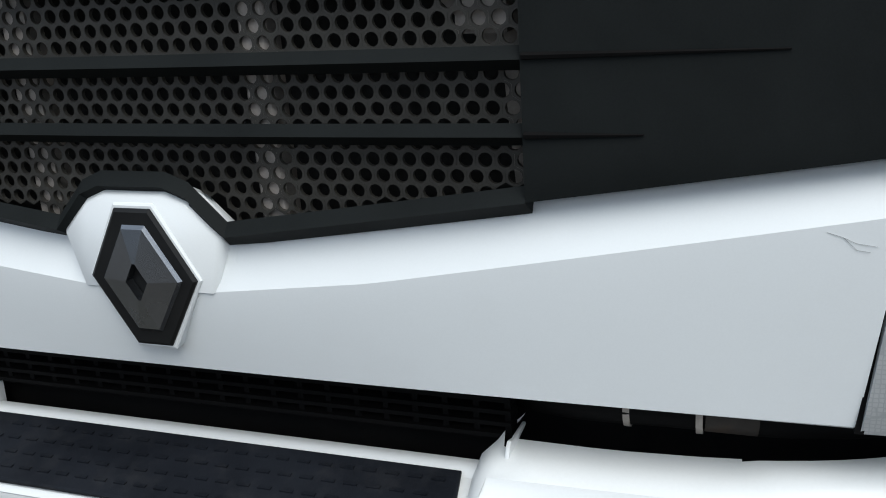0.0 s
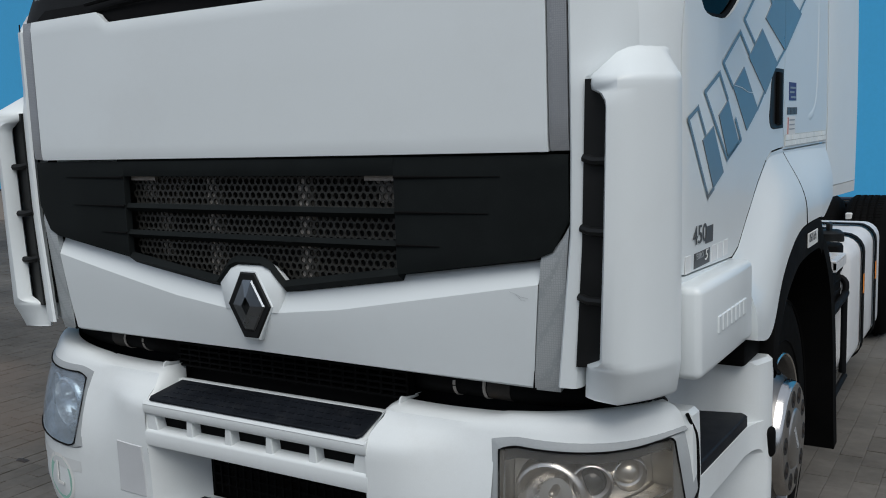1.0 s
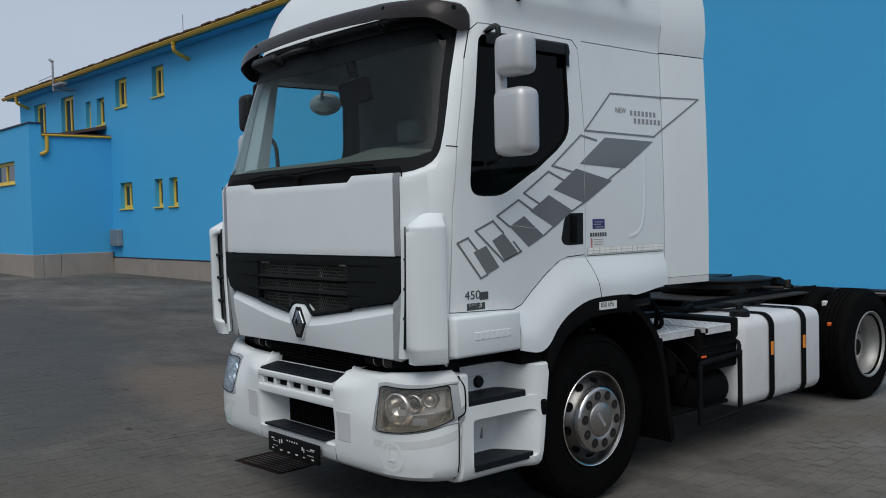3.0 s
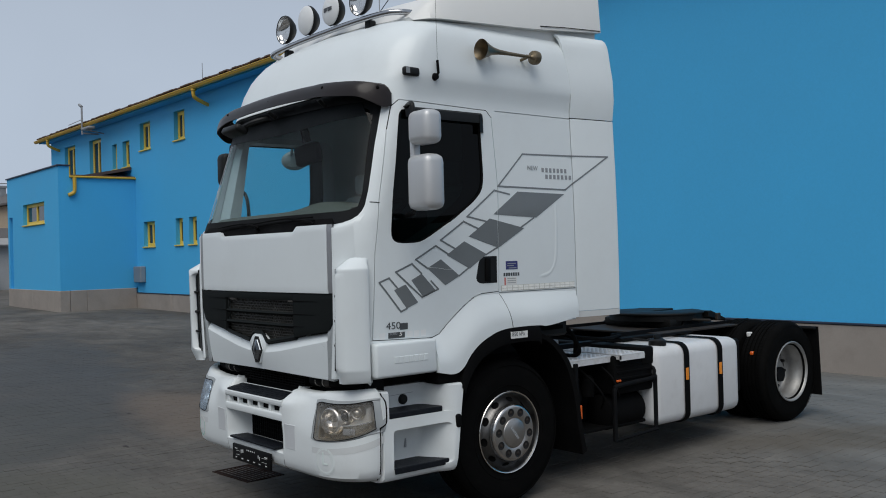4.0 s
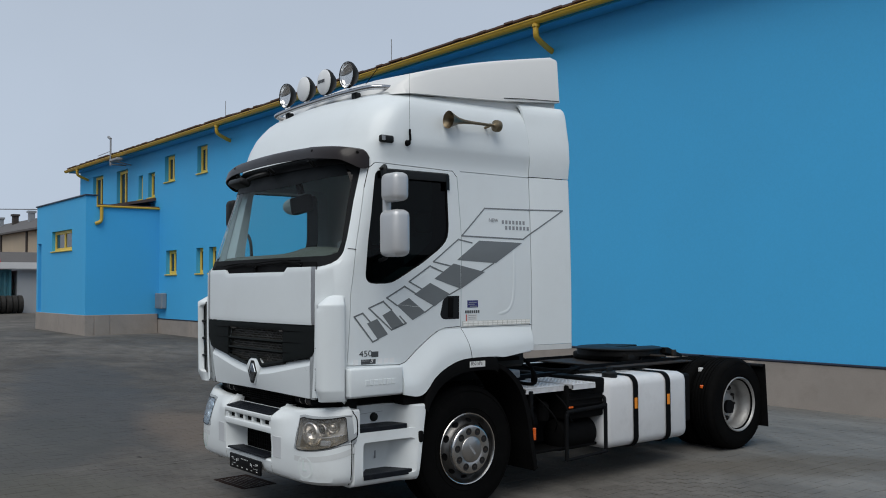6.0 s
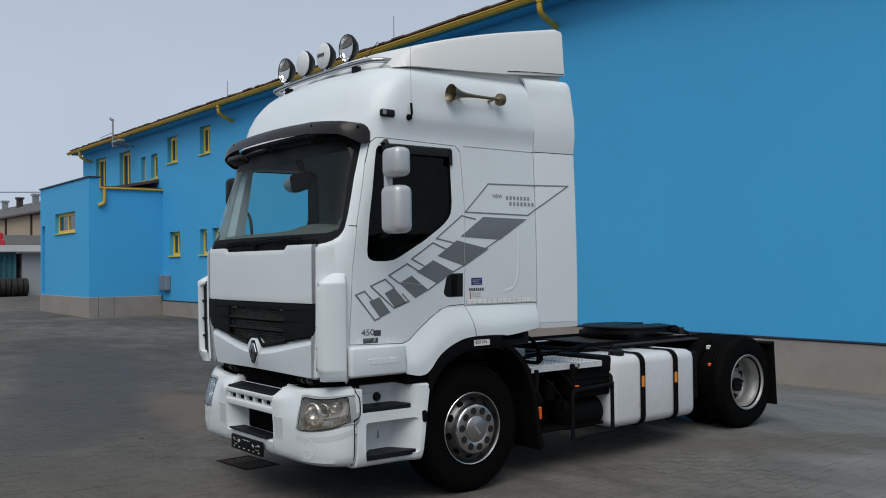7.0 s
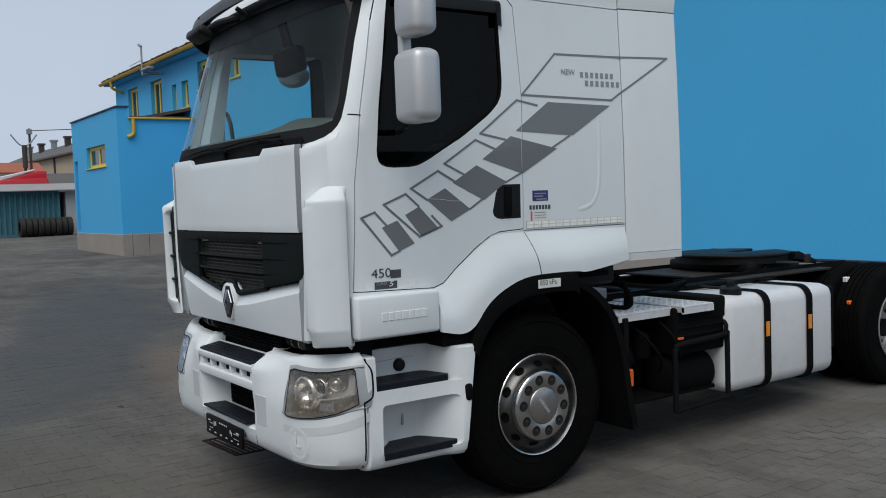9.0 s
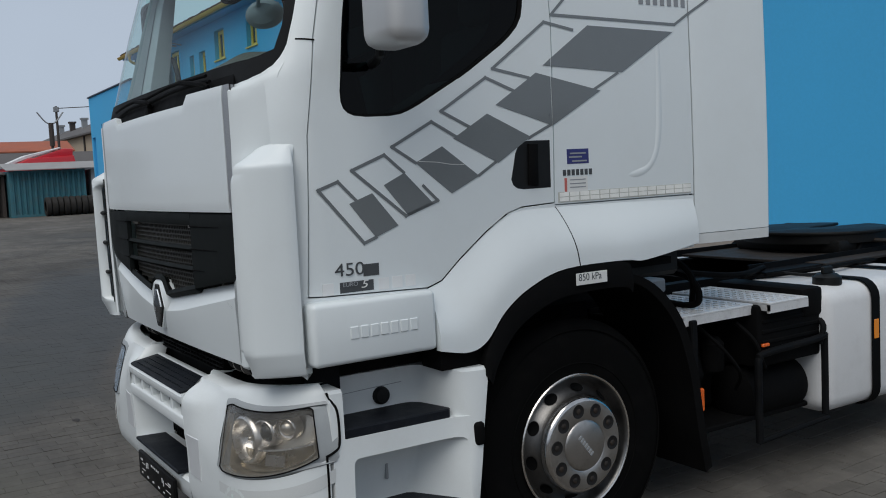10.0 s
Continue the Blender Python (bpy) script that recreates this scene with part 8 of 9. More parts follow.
def build_wheel(s, x, y, front, inner_only=False):
    k_ = 1.0 if front else REAR_K
    c = (s * x, y, 0.497 if front else REAR_Z)
    bm = bmesh.new()
    lathe(bm, [(r * k_, w_) for r, w_ in tyre_profile()], c, "x", 72, s)
    # tread blocks' cross cuts
    wheel = part("wheel", bm, TYRE_RUBBER, truck, "black truck tyre on an aluminium wheel" if front else "worn black drive-axle tyre")
    bm = bmesh.new()
    lathe(bm, [(0.452 * k_, -0.0045), (0.455 * k_, -0.0015), (0.459 * k_, -0.0045)], c, "x", 72, s)
    lathe(bm, [(0.318 * k_, -0.001), (0.321 * k_, 0.002), (0.324 * k_, -0.001)], c, "x", 72, s)
    part("tyre_rib", bm, TYRE_RUBBER, wheel)
    if inner_only:
        return wheel
    bm = bmesh.new()
    if front:
        prof = [(0.282, -0.10), (0.284, -0.03), (0.296, -0.006), (0.298, 0.002), (0.294, 0.006), (0.287, 0.004), (0.278, -0.014), (0.272, -0.040), (0.262, -0.052), (0.250, -0.046), (0.215, 0.0), (0.208, 0.014), (0.204, 0.032), (0.198, 0.043), (0.188, 0.047), (0.112, 0.048), (0.108, 0.045), (0.104, 0.049), (0.098, 0.053), (0.0, 0.054)]
    else:
        prof = [(0.282, -0.24), (0.284, -0.03), (0.296, -0.006), (0.298, 0.002), (0.290, 0.006), (0.276, -0.004), (0.268, -0.03), (0.266, -0.075), (0.258, -0.082), (0.256, -0.165), (0.248, -0.198), (0.23, -0.215), (0.205, -0.213), (0.19, -0.195), (0.178, -0.187), (0.148, -0.187), (0.140, -0.195), (0.128, -0.193), (0.118, -0.165), (0.106, -0.150), (0.0, -0.146)]
    kr = 0.94 if front else k_
    lathe(bm, [(r * kr, w_) for r, w_ in prof], c, "x", 64, s)
    rim = part("rim", bm, [ALUMINIUM, ALU_SHADED if front else DISC_GREY, LIP_METAL, DISC_FACE], wheel, "silver aluminium disc wheel" if front else "deep dished silver wheel", angle=50)
    # front rim tones by radius paint its shaded cone, bright lip and mirrored ground
    for f in rim.data.polygons:
        d = f.center - Vector(c)
        r_ = math.hypot(d.y, d.z) / kr
        if not front:
            f.material_index = 1
        elif 0.211 < r_ < 0.283:
            f.material_index = 1
        elif front and r_ > 0.283:
            f.material_index = 2
        elif front and r_ < 0.187:
            f.material_index = 3
    C = Vector(c)
    for k in range(10):
        a = 2 * math.pi * k / 10 + 0.2
        d = Vector((0, math.cos(a), math.sin(a)))
        # hand hole: a black disc on the rim paints the shade inside
        r0, w0 = (0.2325, -0.023) if front else (0.212, -0.214)
        nrm = Vector((s * 0.61, 0, 0)) + d * (0.79 if front else 0.0)
        nrm.normalize()
        t = nrm.cross(Vector((0, -math.sin(a), math.cos(a)))).normalized()
        u = Vector((0, -math.sin(a), math.cos(a)))
        p = C + d * r0 * kr + Vector((s * w0, 0, 0))
        bm = bmesh.new()
        hw, hh = (0.030, 0.0225) if front else (0.034, 0.030)
        ring0 = [p + u * math.cos(q) * hw + t * math.sin(q) * hh + nrm * 0.0035 for q in [2 * math.pi * j / 16 for j in range(16)]]
        ring1 = [p + u * math.cos(q) * (hw - 0.0015) + t * math.sin(q) * (hh - 0.0015) + nrm * 0.0025 for q in [2 * math.pi * j / 16 for j in range(16)]]
        v0, v1 = [bm.verts.new(q) for q in ring0], [bm.verts.new(q) for q in ring1]
        bm.faces.new(v1)
        for j in range(16):
            bm.faces.new((v0[j], v0[(j + 1) % 16], v1[(j + 1) % 16], v1[j]))
        part("vent_hole", bm, BLACK_RUBBER, wheel)
        # nut in its socket; the front socket's shaded recess is a dark disc
        a2 = a + math.pi / 10
        d2 = Vector((0, math.cos(a2), math.sin(a2)))
        rn, wn_ = (0.152, 0.0475) if front else (0.163, -0.187)
        p = C + d2 * rn * kr + Vector((s * wn_, 0, 0))
        bm = bmesh.new()
        if front:
            lathe(bm, [(0.0285, 0.0), (0.0275, 0.0016), (0.0255, 0.0008), (0.0, 0.0008)], p, "x", 16, s)
        else:
            lathe(bm, [(0.016, 0.0), (0.016, 0.02), (0.012, 0.032), (0.0, 0.034)], p, "x", 6, s)
        nut = part("wheel_nut", bm, NUT_DARK, wheel)
        if front:
            bm = bmesh.new()
            lathe(bm, [(0.0125, 0.0), (0.0125, 0.0022), (0.008, 0.0045), (0.0, 0.0045)], p, "x", 6, s)
            part("wheel_nut", bm, RUSTY, wheel)
    if front:
        for i in range(7):
            bm = bmesh.new()
            yy = -0.052 + 0.0155 * i
            box(bm, -0.0005, 0.0013, yy, yy + 0.010, -0.010, 0.010, 0.0005, 1)
            bmesh.ops.transform(bm, matrix=Matrix.Translation(C + Vector((s * 0.054, 0, 0))) @ Matrix.Rotation(radians(-52), 4, "X") @ Matrix.Diagonal((s, 1, 1, 1)), verts=bm.verts)
            part("hub_bar", bm, GREY_STRIP, wheel)
    return wheel


for s in (1, -1):
    build_wheel(s, 1.10, 1.405, True)
    w = build_wheel(s, REAR_X, REAR_Y, False)
    build_wheel(s, REAR_X - 0.33, REAR_Y, False, True)

# tread blocks on the rear tyres that show from above
for s in (1,):
    for xo in (REAR_X, REAR_X - 0.33):
        bm = bmesh.new()
        for k in range(60):
            a = radians(-20 + 220 * k / 60)
            for w0, w1 in ((0.052, 0.088), (0.102, 0.128), (0.142, 0.168), (0.182, 0.208), (0.222, 0.245)):
                m = Matrix.Translation((xo, REAR_Y, REAR_Z)) @ Matrix.Rotation(a, 4, "X")
                vs = [bm.verts.new(m @ Vector((-w, y, 0.497 * REAR_K + h))) for w, y, h in ((w0, -0.010, -0.004), (w1, -0.010, -0.004), (w1, 0.010, -0.004), (w0, 0.010, -0.004), (w0, -0.009, 0.0015), (w1, -0.009, 0.0015), (w1, 0.009, 0.0015), (w0, 0.009, 0.0015))]
                for f in ((0, 1, 5, 4), (1, 2, 6, 5), (2, 3, 7, 6), (3, 0, 4, 7), (4, 5, 6, 7)):
                    bm.faces.new([vs[i] for i in f])
        bmesh.ops.rotate(bm, cent=(xo, REAR_Y, REAR_Z), matrix=Matrix.Rotation(radians(-90), 3, "X"), verts=bm.verts)
        tagged(part("tyre_tread", bm, TYRE_RUBBER, truck, "rows of tyre tread blocks"), kind="stuff")

# ---- chassis ----
for s in (1, -1):
    bm = bmesh.new()
    prism(bm, [(s * 0.44, 0.70), (s * 0.44, 0.95), (s * 0.37, 0.95), (s * 0.37, 0.942), (s * 0.432, 0.942), (s * 0.432, 0.708), (s * 0.37, 0.708), (s * 0.37, 0.70)], "y", 0.5, 5.5)
    part("frame_rail", bm, DARK_METAL, truck, "black steel frame rail")
for y in (1.0, 2.4, 3.3, 4.2, 5.0, 5.42):
    bm = bmesh.new()
    box(bm, -0.43, 0.43, y - 0.05, y + 0.05, 0.74, 0.90, 0.01, 1)
    part("crossmember", bm, DARK_METAL, truck)
for y in (1.405, 5.09):
    bm = bmesh.new()
    tube(bm, [(-0.95, y, 0.497), (0.95, y, 0.497)], 0.07, 12)
    lathe(bm, [(0.0, -0.2), (0.18, -0.14), (0.22, 0.0), (0.18, 0.14), (0.0, 0.2)], (0, y, 0.52), "y", 20)
    part("axle", bm, DARK_METAL, truck)
for s in (1, -1):
    for y in (4.5, 5.6):
        bm = bmesh.new()
        lathe(bm, [(0.0, 0.0), (0.10, 0.0), (0.125, 0.05), (0.125, 0.2), (0.10, 0.25), (0.0, 0.25)], (s * 0.55, y, 0.55), "z", 16)
        part("air_spring", bm, BLACK_RUBBER, truck)
bm = bmesh.new()
box(bm, -0.36, 0.36, 0.55, 1.9, 0.55, 1.05, 0.06, 2)
part("engine_block", bm, DARK_METAL, truck)

# gearbox and driveshaft bulk, added to block light coming under from the far side
bm = bmesh.new()
prism(bm, [(1.9, 0.45), (2.6, 0.40), (3.1, 0.48), (3.1, 0.86), (1.9, 0.92)], "x", -0.34, 0.34, 0.05, 2)
part("gearbox", bm, DARK_METAL, truck, "dark gearbox bulk under the frame, added to block light")
bm = bmesh.new()
tube(bm, [(0, 3.05, 0.66), (0, 4.95, 0.54)], 0.055, 14)
part("driveshaft", bm, DARK_METAL, truck)
# fifth wheel coupling on its ramp frame
FW_Y, FW_Z = 4.44, 1.108
bm = bmesh.new()
out = []
for k in range(45):
    a = radians(104 + 332 * k / 44)
    out.append((0.47 * math.cos(a), FW_Y + 0.45 * math.sin(a)))
out += [(0.055, FW_Y + 0.16), (0.045, FW_Y + 0.02), (0.0, FW_Y - 0.03), (-0.045, FW_Y + 0.02), (-0.055, FW_Y + 0.16)]
prism(bm, out, "z", FW_Z - 0.022, FW_Z, 0.008, 2)
fw = part("fifth_wheel", bm, COUPLING, truck, "greasy black fifth wheel coupling plate")
for s in (1, -1):
    bm = bmesh.new()
    prism(bm, [(FW_Y + 0.25, FW_Z - 0.005), (FW_Y + 0.30, FW_Z), (FW_Y + 0.53, FW_Z - 0.085), (FW_Y + 0.53, FW_Z - 0.115), (FW_Y + 0.25, FW_Z - 0.06)], "x", s * 0.14, s * 0.44, 0.006, 1)
    part("ramp", bm, COUPLING, fw)
    bm = bmesh.new()
    prism(bm, [(FW_Y - 0.16, 0.96), (FW_Y + 0.16, 0.96), (FW_Y + 0.07, FW_Z - 0.03), (FW_Y - 0.07, FW_Z - 0.03)], "x", s * 0.36, s * 0.42, 0.006, 1)
    part("bearing_bracket", bm, DARK_METAL, fw)
bm = bmesh.new()
rim = [(0.455 * math.cos(radians(a)), FW_Y + 0.435 * math.sin(radians(a))) for a in range(110, 431, 8)]
rows = [[(x, y, z) for x, y in rim] for z in (FW_Z - 0.075, FW_Z - 0.022)]
sheet(bm, rows, 0.012)
part("skirt", bm, COUPLING, fw)
bm = bmesh.new()
box(bm, -0.40, 0.40, FW_Y - 0.30, FW_Y + 0.24, 0.972, FW_Z - 0.05, 0.02, 2)
part("lock_housing", bm, COUPLING, fw)
bm = bmesh.new()
box(bm, -0.08, 0.08, FW_Y, FW_Y + 0.55, FW_Z - 0.10, FW_Z - 0.04, 0.01, 1)
tube(bm, [(0.3, FW_Y - 0.05, FW_Z - 0.07), (0.62, FW_Y + 0.02, FW_Z - 0.07)], 0.014, 8)
part("release_arm", bm, RUSTY, fw)
bm = bmesh.new()
box(bm, 0.50, 0.53, FW_Y + 0.26, FW_Y + 0.32, FW_Z - 0.09, FW_Z - 0.02, 0.006, 1)
part("red_tag", bm, RUSTY, fw)
bm = bmesh.new()
box(bm, -0.62, 0.62, FW_Y - 0.75, FW_Y + 0.62, 0.955, 0.972, 0.003, 1)
part("mounting_plate", bm, RUSTY, truck, "rusty coupling mounting plate")
for s in (1, -1):
    bm = bmesh.new()
    prism(bm, [(s * 0.47, 0.955), (s * 0.60, 0.955), (s * 0.60, 0.967), (s * 0.482, 0.967), (s * 0.482, 1.0), (s * 0.47, 1.0)], "y", 3.2, 5.3)
    part("guide_rail", bm, DARK_METAL, truck)

# fuel tank with straps
bm = bmesh.new()
box(bm, 0.47, 1.075, 3.03, 4.235, 0.292, 0.93, 0.085, 5)
tank = part("fuel_tank", bm, WHITE_TANK, truck, "white painted fuel tank with two black straps")
for y in (3.435, 3.905):
    rows = []
    loop = []
    r = 0.092
    x0, x1, z0, z1 = 0.462, 1.083, 0.284, 0.938
    for cx, cz, a0 in ((x1 - r, z1 - r, 0), (x0 + r, z1 - r, 90), (x0 + r, z0 + r, 180), (x1 - r, z0 + r, 270)):
        for k in range(6):
            a = radians(a0 + 90 * k / 5)
            loop.append((cx + r * math.cos(a), cz + r * math.sin(a)))
    bm = bmesh.new()
    sheet(bm, [[(x, y - 0.032, z) for x, z in loop], [(x, y + 0.032, z) for x, z in loop]], 0.006, True)
    bmesh.ops.recalc_face_normals(bm, faces=bm.faces)
    st = part("tank_strap", bm, BLACK_RUBBER, tank, "black tank strap with an orange reflector")
    bm = bmesh.new()
    box(bm, 1.083, 1.092, y - 0.019, y + 0.019, 0.635, 0.735, 0.002, 1)
    part("strap_reflector", bm, AMBER, st)
bm = bmesh.new()
lathe(bm, [(0.065, 0.0), (0.072, 0.02), (0.070, 0.055), (0.05, 0.07), (0.0, 0.072)], (0.95, 3.23, 0.912), "z", 22)
box(bm, 0.94, 0.96, 3.19, 3.27, 0.98, 1.02, 0.006, 1)
tube(bm, smooth_path([(0.95, 3.27, 0.98), (0.86, 3.4, 0.97), (0.75, 3.36, 0.95), (0.62, 3.3, 0.96)], 4), 0.008, 6)
part("filler_cap", bm, BLACK_PLASTIC, tank)
bm = bmesh.new()
tube(bm, smooth_path([(0.52, 3.1, 0.94), (0.70, 3.5, 0.965), (0.66, 3.9, 0.96), (0.60, 4.2, 0.95)], 5), 0.013, 6)
part("fuel_line", bm, BLACK_RUBBER, tank)
# tank on the far side
bm = bmesh.new()
box(bm, -1.075, -0.47, 2.6, 4.2, 0.30, 0.92, 0.085, 4)
part("fuel_tank", bm, WHITE_TANK, truck, "white painted fuel tank")

# catwalk plates
for y0, y1, x0, x1, z in ((2.12, 2.60, 0.47, 1.00, 0.905), (2.61, 2.90, 0.47, 1.08, 0.915)):
    bm = bmesh.new()
    box(bm, x0, x1, y0, y1, z - 0.012, z, 0.003, 1)
    box(bm, x1 - 0.012, x1, y0, y1, z - 0.05, z - 0.012)
    box(bm, x0, x1, y0, y0 + 0.01, z - 0.04, z - 0.012)
    deck = part("catwalk_plate", bm, DECK_ALU, truck, "worn aluminium catwalk plate with raised treads")
    bm = bmesh.new()
    ny = int((y1 - y0) / 0.05)
    nx = int((x1 - x0) / 0.045)
    for i in range(nx):
        for j in range(ny):
            x, y = x0 + 0.02 + 0.045 * i, y0 + 0.02 + 0.05 * j
            box(bm, x, x + 0.028, y, y + 0.011, z - 0.001, z + 0.004)
    tagged(part("tread_ribs", bm, DECK_ALU, deck), kind="stuff")
# battery box, air vessels, brackets and hoses behind the front wheel
bm = bmesh.new()
box(bm, 0.55, 1.035, 2.58, 3.06, 0.60, 0.90, 0.02, 2)
batt = part("battery_box", bm, BLACK_RUBBER, truck, "black plastic battery box")
bm = bmesh.new()
box(bm, 0.50, 1.045, 2.905, 3.065, 0.80, 0.945, 0.02, 2)
part("battery_lid", bm, BLACK_RUBBER, batt)
for z in (0.66, 0.71, 0.76, 0.81):
    bm = bmesh.new()
    box(bm, 1.033, 1.041, 2.61, 3.03, z, z + 0.02, 0.004, 1)
    part("box_rib", bm, BLACK_RUBBER, batt)
bm = bmesh.new()
box(bm, 1.035, 1.05, 2.60, 2.65, 0.70, 0.717, 0.004, 1)
part("red_lever", bm, ORANGE, batt)
bm = bmesh.new()
lathe(bm, [(0.0, 2.55), (0.09, 2.555), (0.135, 2.58), (0.142, 2.62), (0.142, 2.96), (0.130, 2.995), (0.0, 3.01)], (0.87, 0, 0.450), "y", 24)
part("air_vessel", bm, BLACK_RUBBER, truck, "dark cylindrical air vessel")
bm = bmesh.new()
lathe(bm, [(0.0, 2.05), (0.07, 2.06), (0.085, 2.1), (0.085, 2.38), (0.0, 2.4)], (0.80, 0, 0.60), "y", 18)
box(bm, 0.5, 0.9, 2.08, 2.14, 0.35, 0.86, 0.02, 1)
box(bm, 0.45, 0.75, 2.2, 3.0, 0.36, 0.7, 0.03, 1)
part("valve_block", bm, DARK_METAL, truck)
bm = bmesh.new()
box(bm, 0.98, 1.02, 2.16, 2.2, 0.40, 0.88, 0.006, 1)
part("post", bm, DARK_METAL, truck)
bm = bmesh.new()
box(bm, 1.022, 1.05, 2.165, 2.20, 0.47, 0.575, 0.006, 1)
part("side_reflector", bm, ORANGE, truck, "orange side reflector")
# loose hoses and cables between the mudguard and the battery box
for pts, r in (([(0.95, 2.10, 0.86), (1.02, 2.16, 0.70), (1.0, 2.22, 0.52), (0.9, 2.3, 0.42)], 0.011), ([(0.9, 2.3, 0.84), (1.0, 2.38, 0.72), (1.03, 2.46, 0.60), (0.95, 2.52, 0.50)], 0.009),
               ([(0.96, 2.52, 0.82), (1.04, 2.55, 0.74), (1.05, 2.60, 0.62), (0.98, 2.70, 0.58)], 0.010), ([(0.7, 2.08, 0.9), (0.93, 2.12, 0.78), (0.96, 2.14, 0.55), (0.9, 2.16, 0.36)], 0.014)):
    bm = bmesh.new()
    tube(bm, smooth_path(pts, 5), r, 7)
    part("hose", bm, BLACK_RUBBER, truck)
bm = bmesh.new()
lathe(bm, [(0.0, 0.0), (0.05, 0.0), (0.055, 0.02), (0.055, 0.13), (0.03, 0.16), (0.0, 0.165)], (0.90, 2.42, 0.60), "z", 16)
part("air_dryer", bm, BLACK_RUBBER, truck, "dark air dryer can")
# added black panels hide the lit ground, standing for the bay's shade
bm = bmesh.new()
box(bm, 0.47, 0.50, 2.02, 3.04, 0.30, 0.90, 0.006, 1)
box(bm, 0.50, 0.86, 2.02, 2.06, 0.34, 0.88, 0.006, 1)
box(bm, 0.50, 0.98, 2.06, 3.02, 0.335, 0.36, 0.006, 1)
part("equipment_carrier", bm, BLACK_RUBBER, truck, "black panels added to keep the battery bay dark")
# underrun guard
bm = bmesh.new()
tube(bm, smooth_path([(1.06, 2.55, 0.255), (1.06, 2.55, 0.60), (1.06, 2.56, 0.655), (1.06, 2.60, 0.675), (1.06, 2.96, 0.69), (1.06, 3.04, 0.70), (1.05, 3.06, 0.66), (1.05, 3.06, 0.30)], 4), 0.018, 10)
tube(bm, [(1.06, 2.55, 0.26), (1.06, 3.06, 0.285)], 0.014, 8)
tube(bm, smooth_path([(1.05, 3.02, 0.66), (1.06, 3.04, 0.75), (1.0, 3.05, 0.78), (0.9, 3.05, 0.74)], 4), 0.015, 8)
part("guard_rail", bm, DARK_METAL, truck, "bent black steel tube guard")
# coiled lines behind the cab
for k, pts in enumerate(([(0.30, 2.2, 1.0), (0.55, 2.25, 1.08), (0.86, 2.30, 1.06), (0.92, 2.32, 0.95), (0.8, 2.3, 0.92), (0.4, 2.3, 0.97)], [(0.2, 2.25, 1.02), (0.5, 2.4, 1.05), (0.7, 2.8, 1.0), (0.5, 3.3, 0.98)], [(0.35, 2.15, 1.2), (0.75, 2.2, 1.18), (0.9, 2.28, 1.08), (0.86, 2.34, 0.93)])):
    bm = bmesh.new()
    tube(bm, smooth_path(pts, 6), 0.016, 8)
    part("air_line", bm, BLACK_RUBBER, truck)
bm = bmesh.new()
box(bm, 0.30, 0.62, 2.16, 2.42, 0.95, 1.02, 0.01, 1)
part("bracket", bm, GREY_METAL, truck)
bm = bmesh.new()
box(bm, -1.0, 1.0, 1.75, 2.12, 1.10, 1.22, 0.02, 1)
part("cab_underside", bm, BLACK_PLASTIC, truck)
# rear: lights, flaps, end beam
for s in (1, -1):
    bm = bmesh.new()
    rows = [[(s * x, 5.47 + 0.04 * t, 0.93 - 0.66 * t) for x in (0.62, 0.8, 1.0, 1.12)] for t in (0, 0.2, 0.5, 0.8, 1.0)]
    sheet(bm, rows if s < 0 else rows[::-1], 0.012)
    part("mud_flap", bm, BLACK_RUBBER, truck, "black rubber mud flap behind the rear wheel")
    bm = bmesh.new()
    box(bm, *sorted((s * 0.62, s * 1.11)), 5.42, 5.47, 0.90, 0.93, 0.01, 1)
    part("flap_beam", bm, DARK_METAL, truck)
    bm = bmesh.new()
    box(bm, *sorted((s * 0.9, s * 0.935)), 4.64, 4.70, 0.715, 0.75, 0.008, 1)
    part("side_lamp", bm, ORANGE, truck, "orange side lamp")
    bm = bmesh.new()
    box(bm, *sorted((s * 0.55, s * 0.90)), 4.38, 4.50, 0.40, 0.88, 0.02, 1)
    part("bracket", bm, DARK_METAL, truck)
    bm = bmesh.new()
    box(bm, *sorted((s * 0.80, s * 0.84)), 4.755, 4.80, 0.87, 0.915, 0.006, 1)
    part("white_tag", bm, LABEL_WHITE, truck)
bm = bmesh.new()
box(bm, -0.43, 0.43, 5.44, 5.50, 0.72, 0.93, 0.01, 1)
part("rear_beam", bm, DARK_METAL, truck)


# ---- things on the yard ----
def build_grate():
    g = thing("drain_grate", "rusty steel drain grate let into the paving", "grate", at=(-1.06, 0.54, 0))
    bm = bmesh.new()
    for x0, x1, y0, y1 in ((-0.27, 0.27, -0.17, -0.15), (-0.27, 0.27, 0.15, 0.17), (-0.27, -0.25, -0.15, 0.15), (0.25, 0.27, -0.15, 0.15)):
        box(bm, x0, x1, y0, y1, -0.005, 0.006, 0.002, 1)
    part("frame", bm, GRATE_RUST, g)
    for i in range(8):
        y = -0.13 + 0.037 * i
        bm = bmesh.new()
        box(bm, -0.25, 0.25, y - 0.009, y + 0.009, -0.005, 0.004)
        part("bar", bm, GRATE_RUST, g)
    # thin black sheet under the bars stands for the shade in the drain
    bm = bmesh.new()
    box(bm, -0.25, 0.25, -0.15, 0.15, -0.006, -0.0045)
    part("pit", bm, BLACK_RUBBER, g)
    g.rotation_euler = (0, 0, radians(4))
    return g


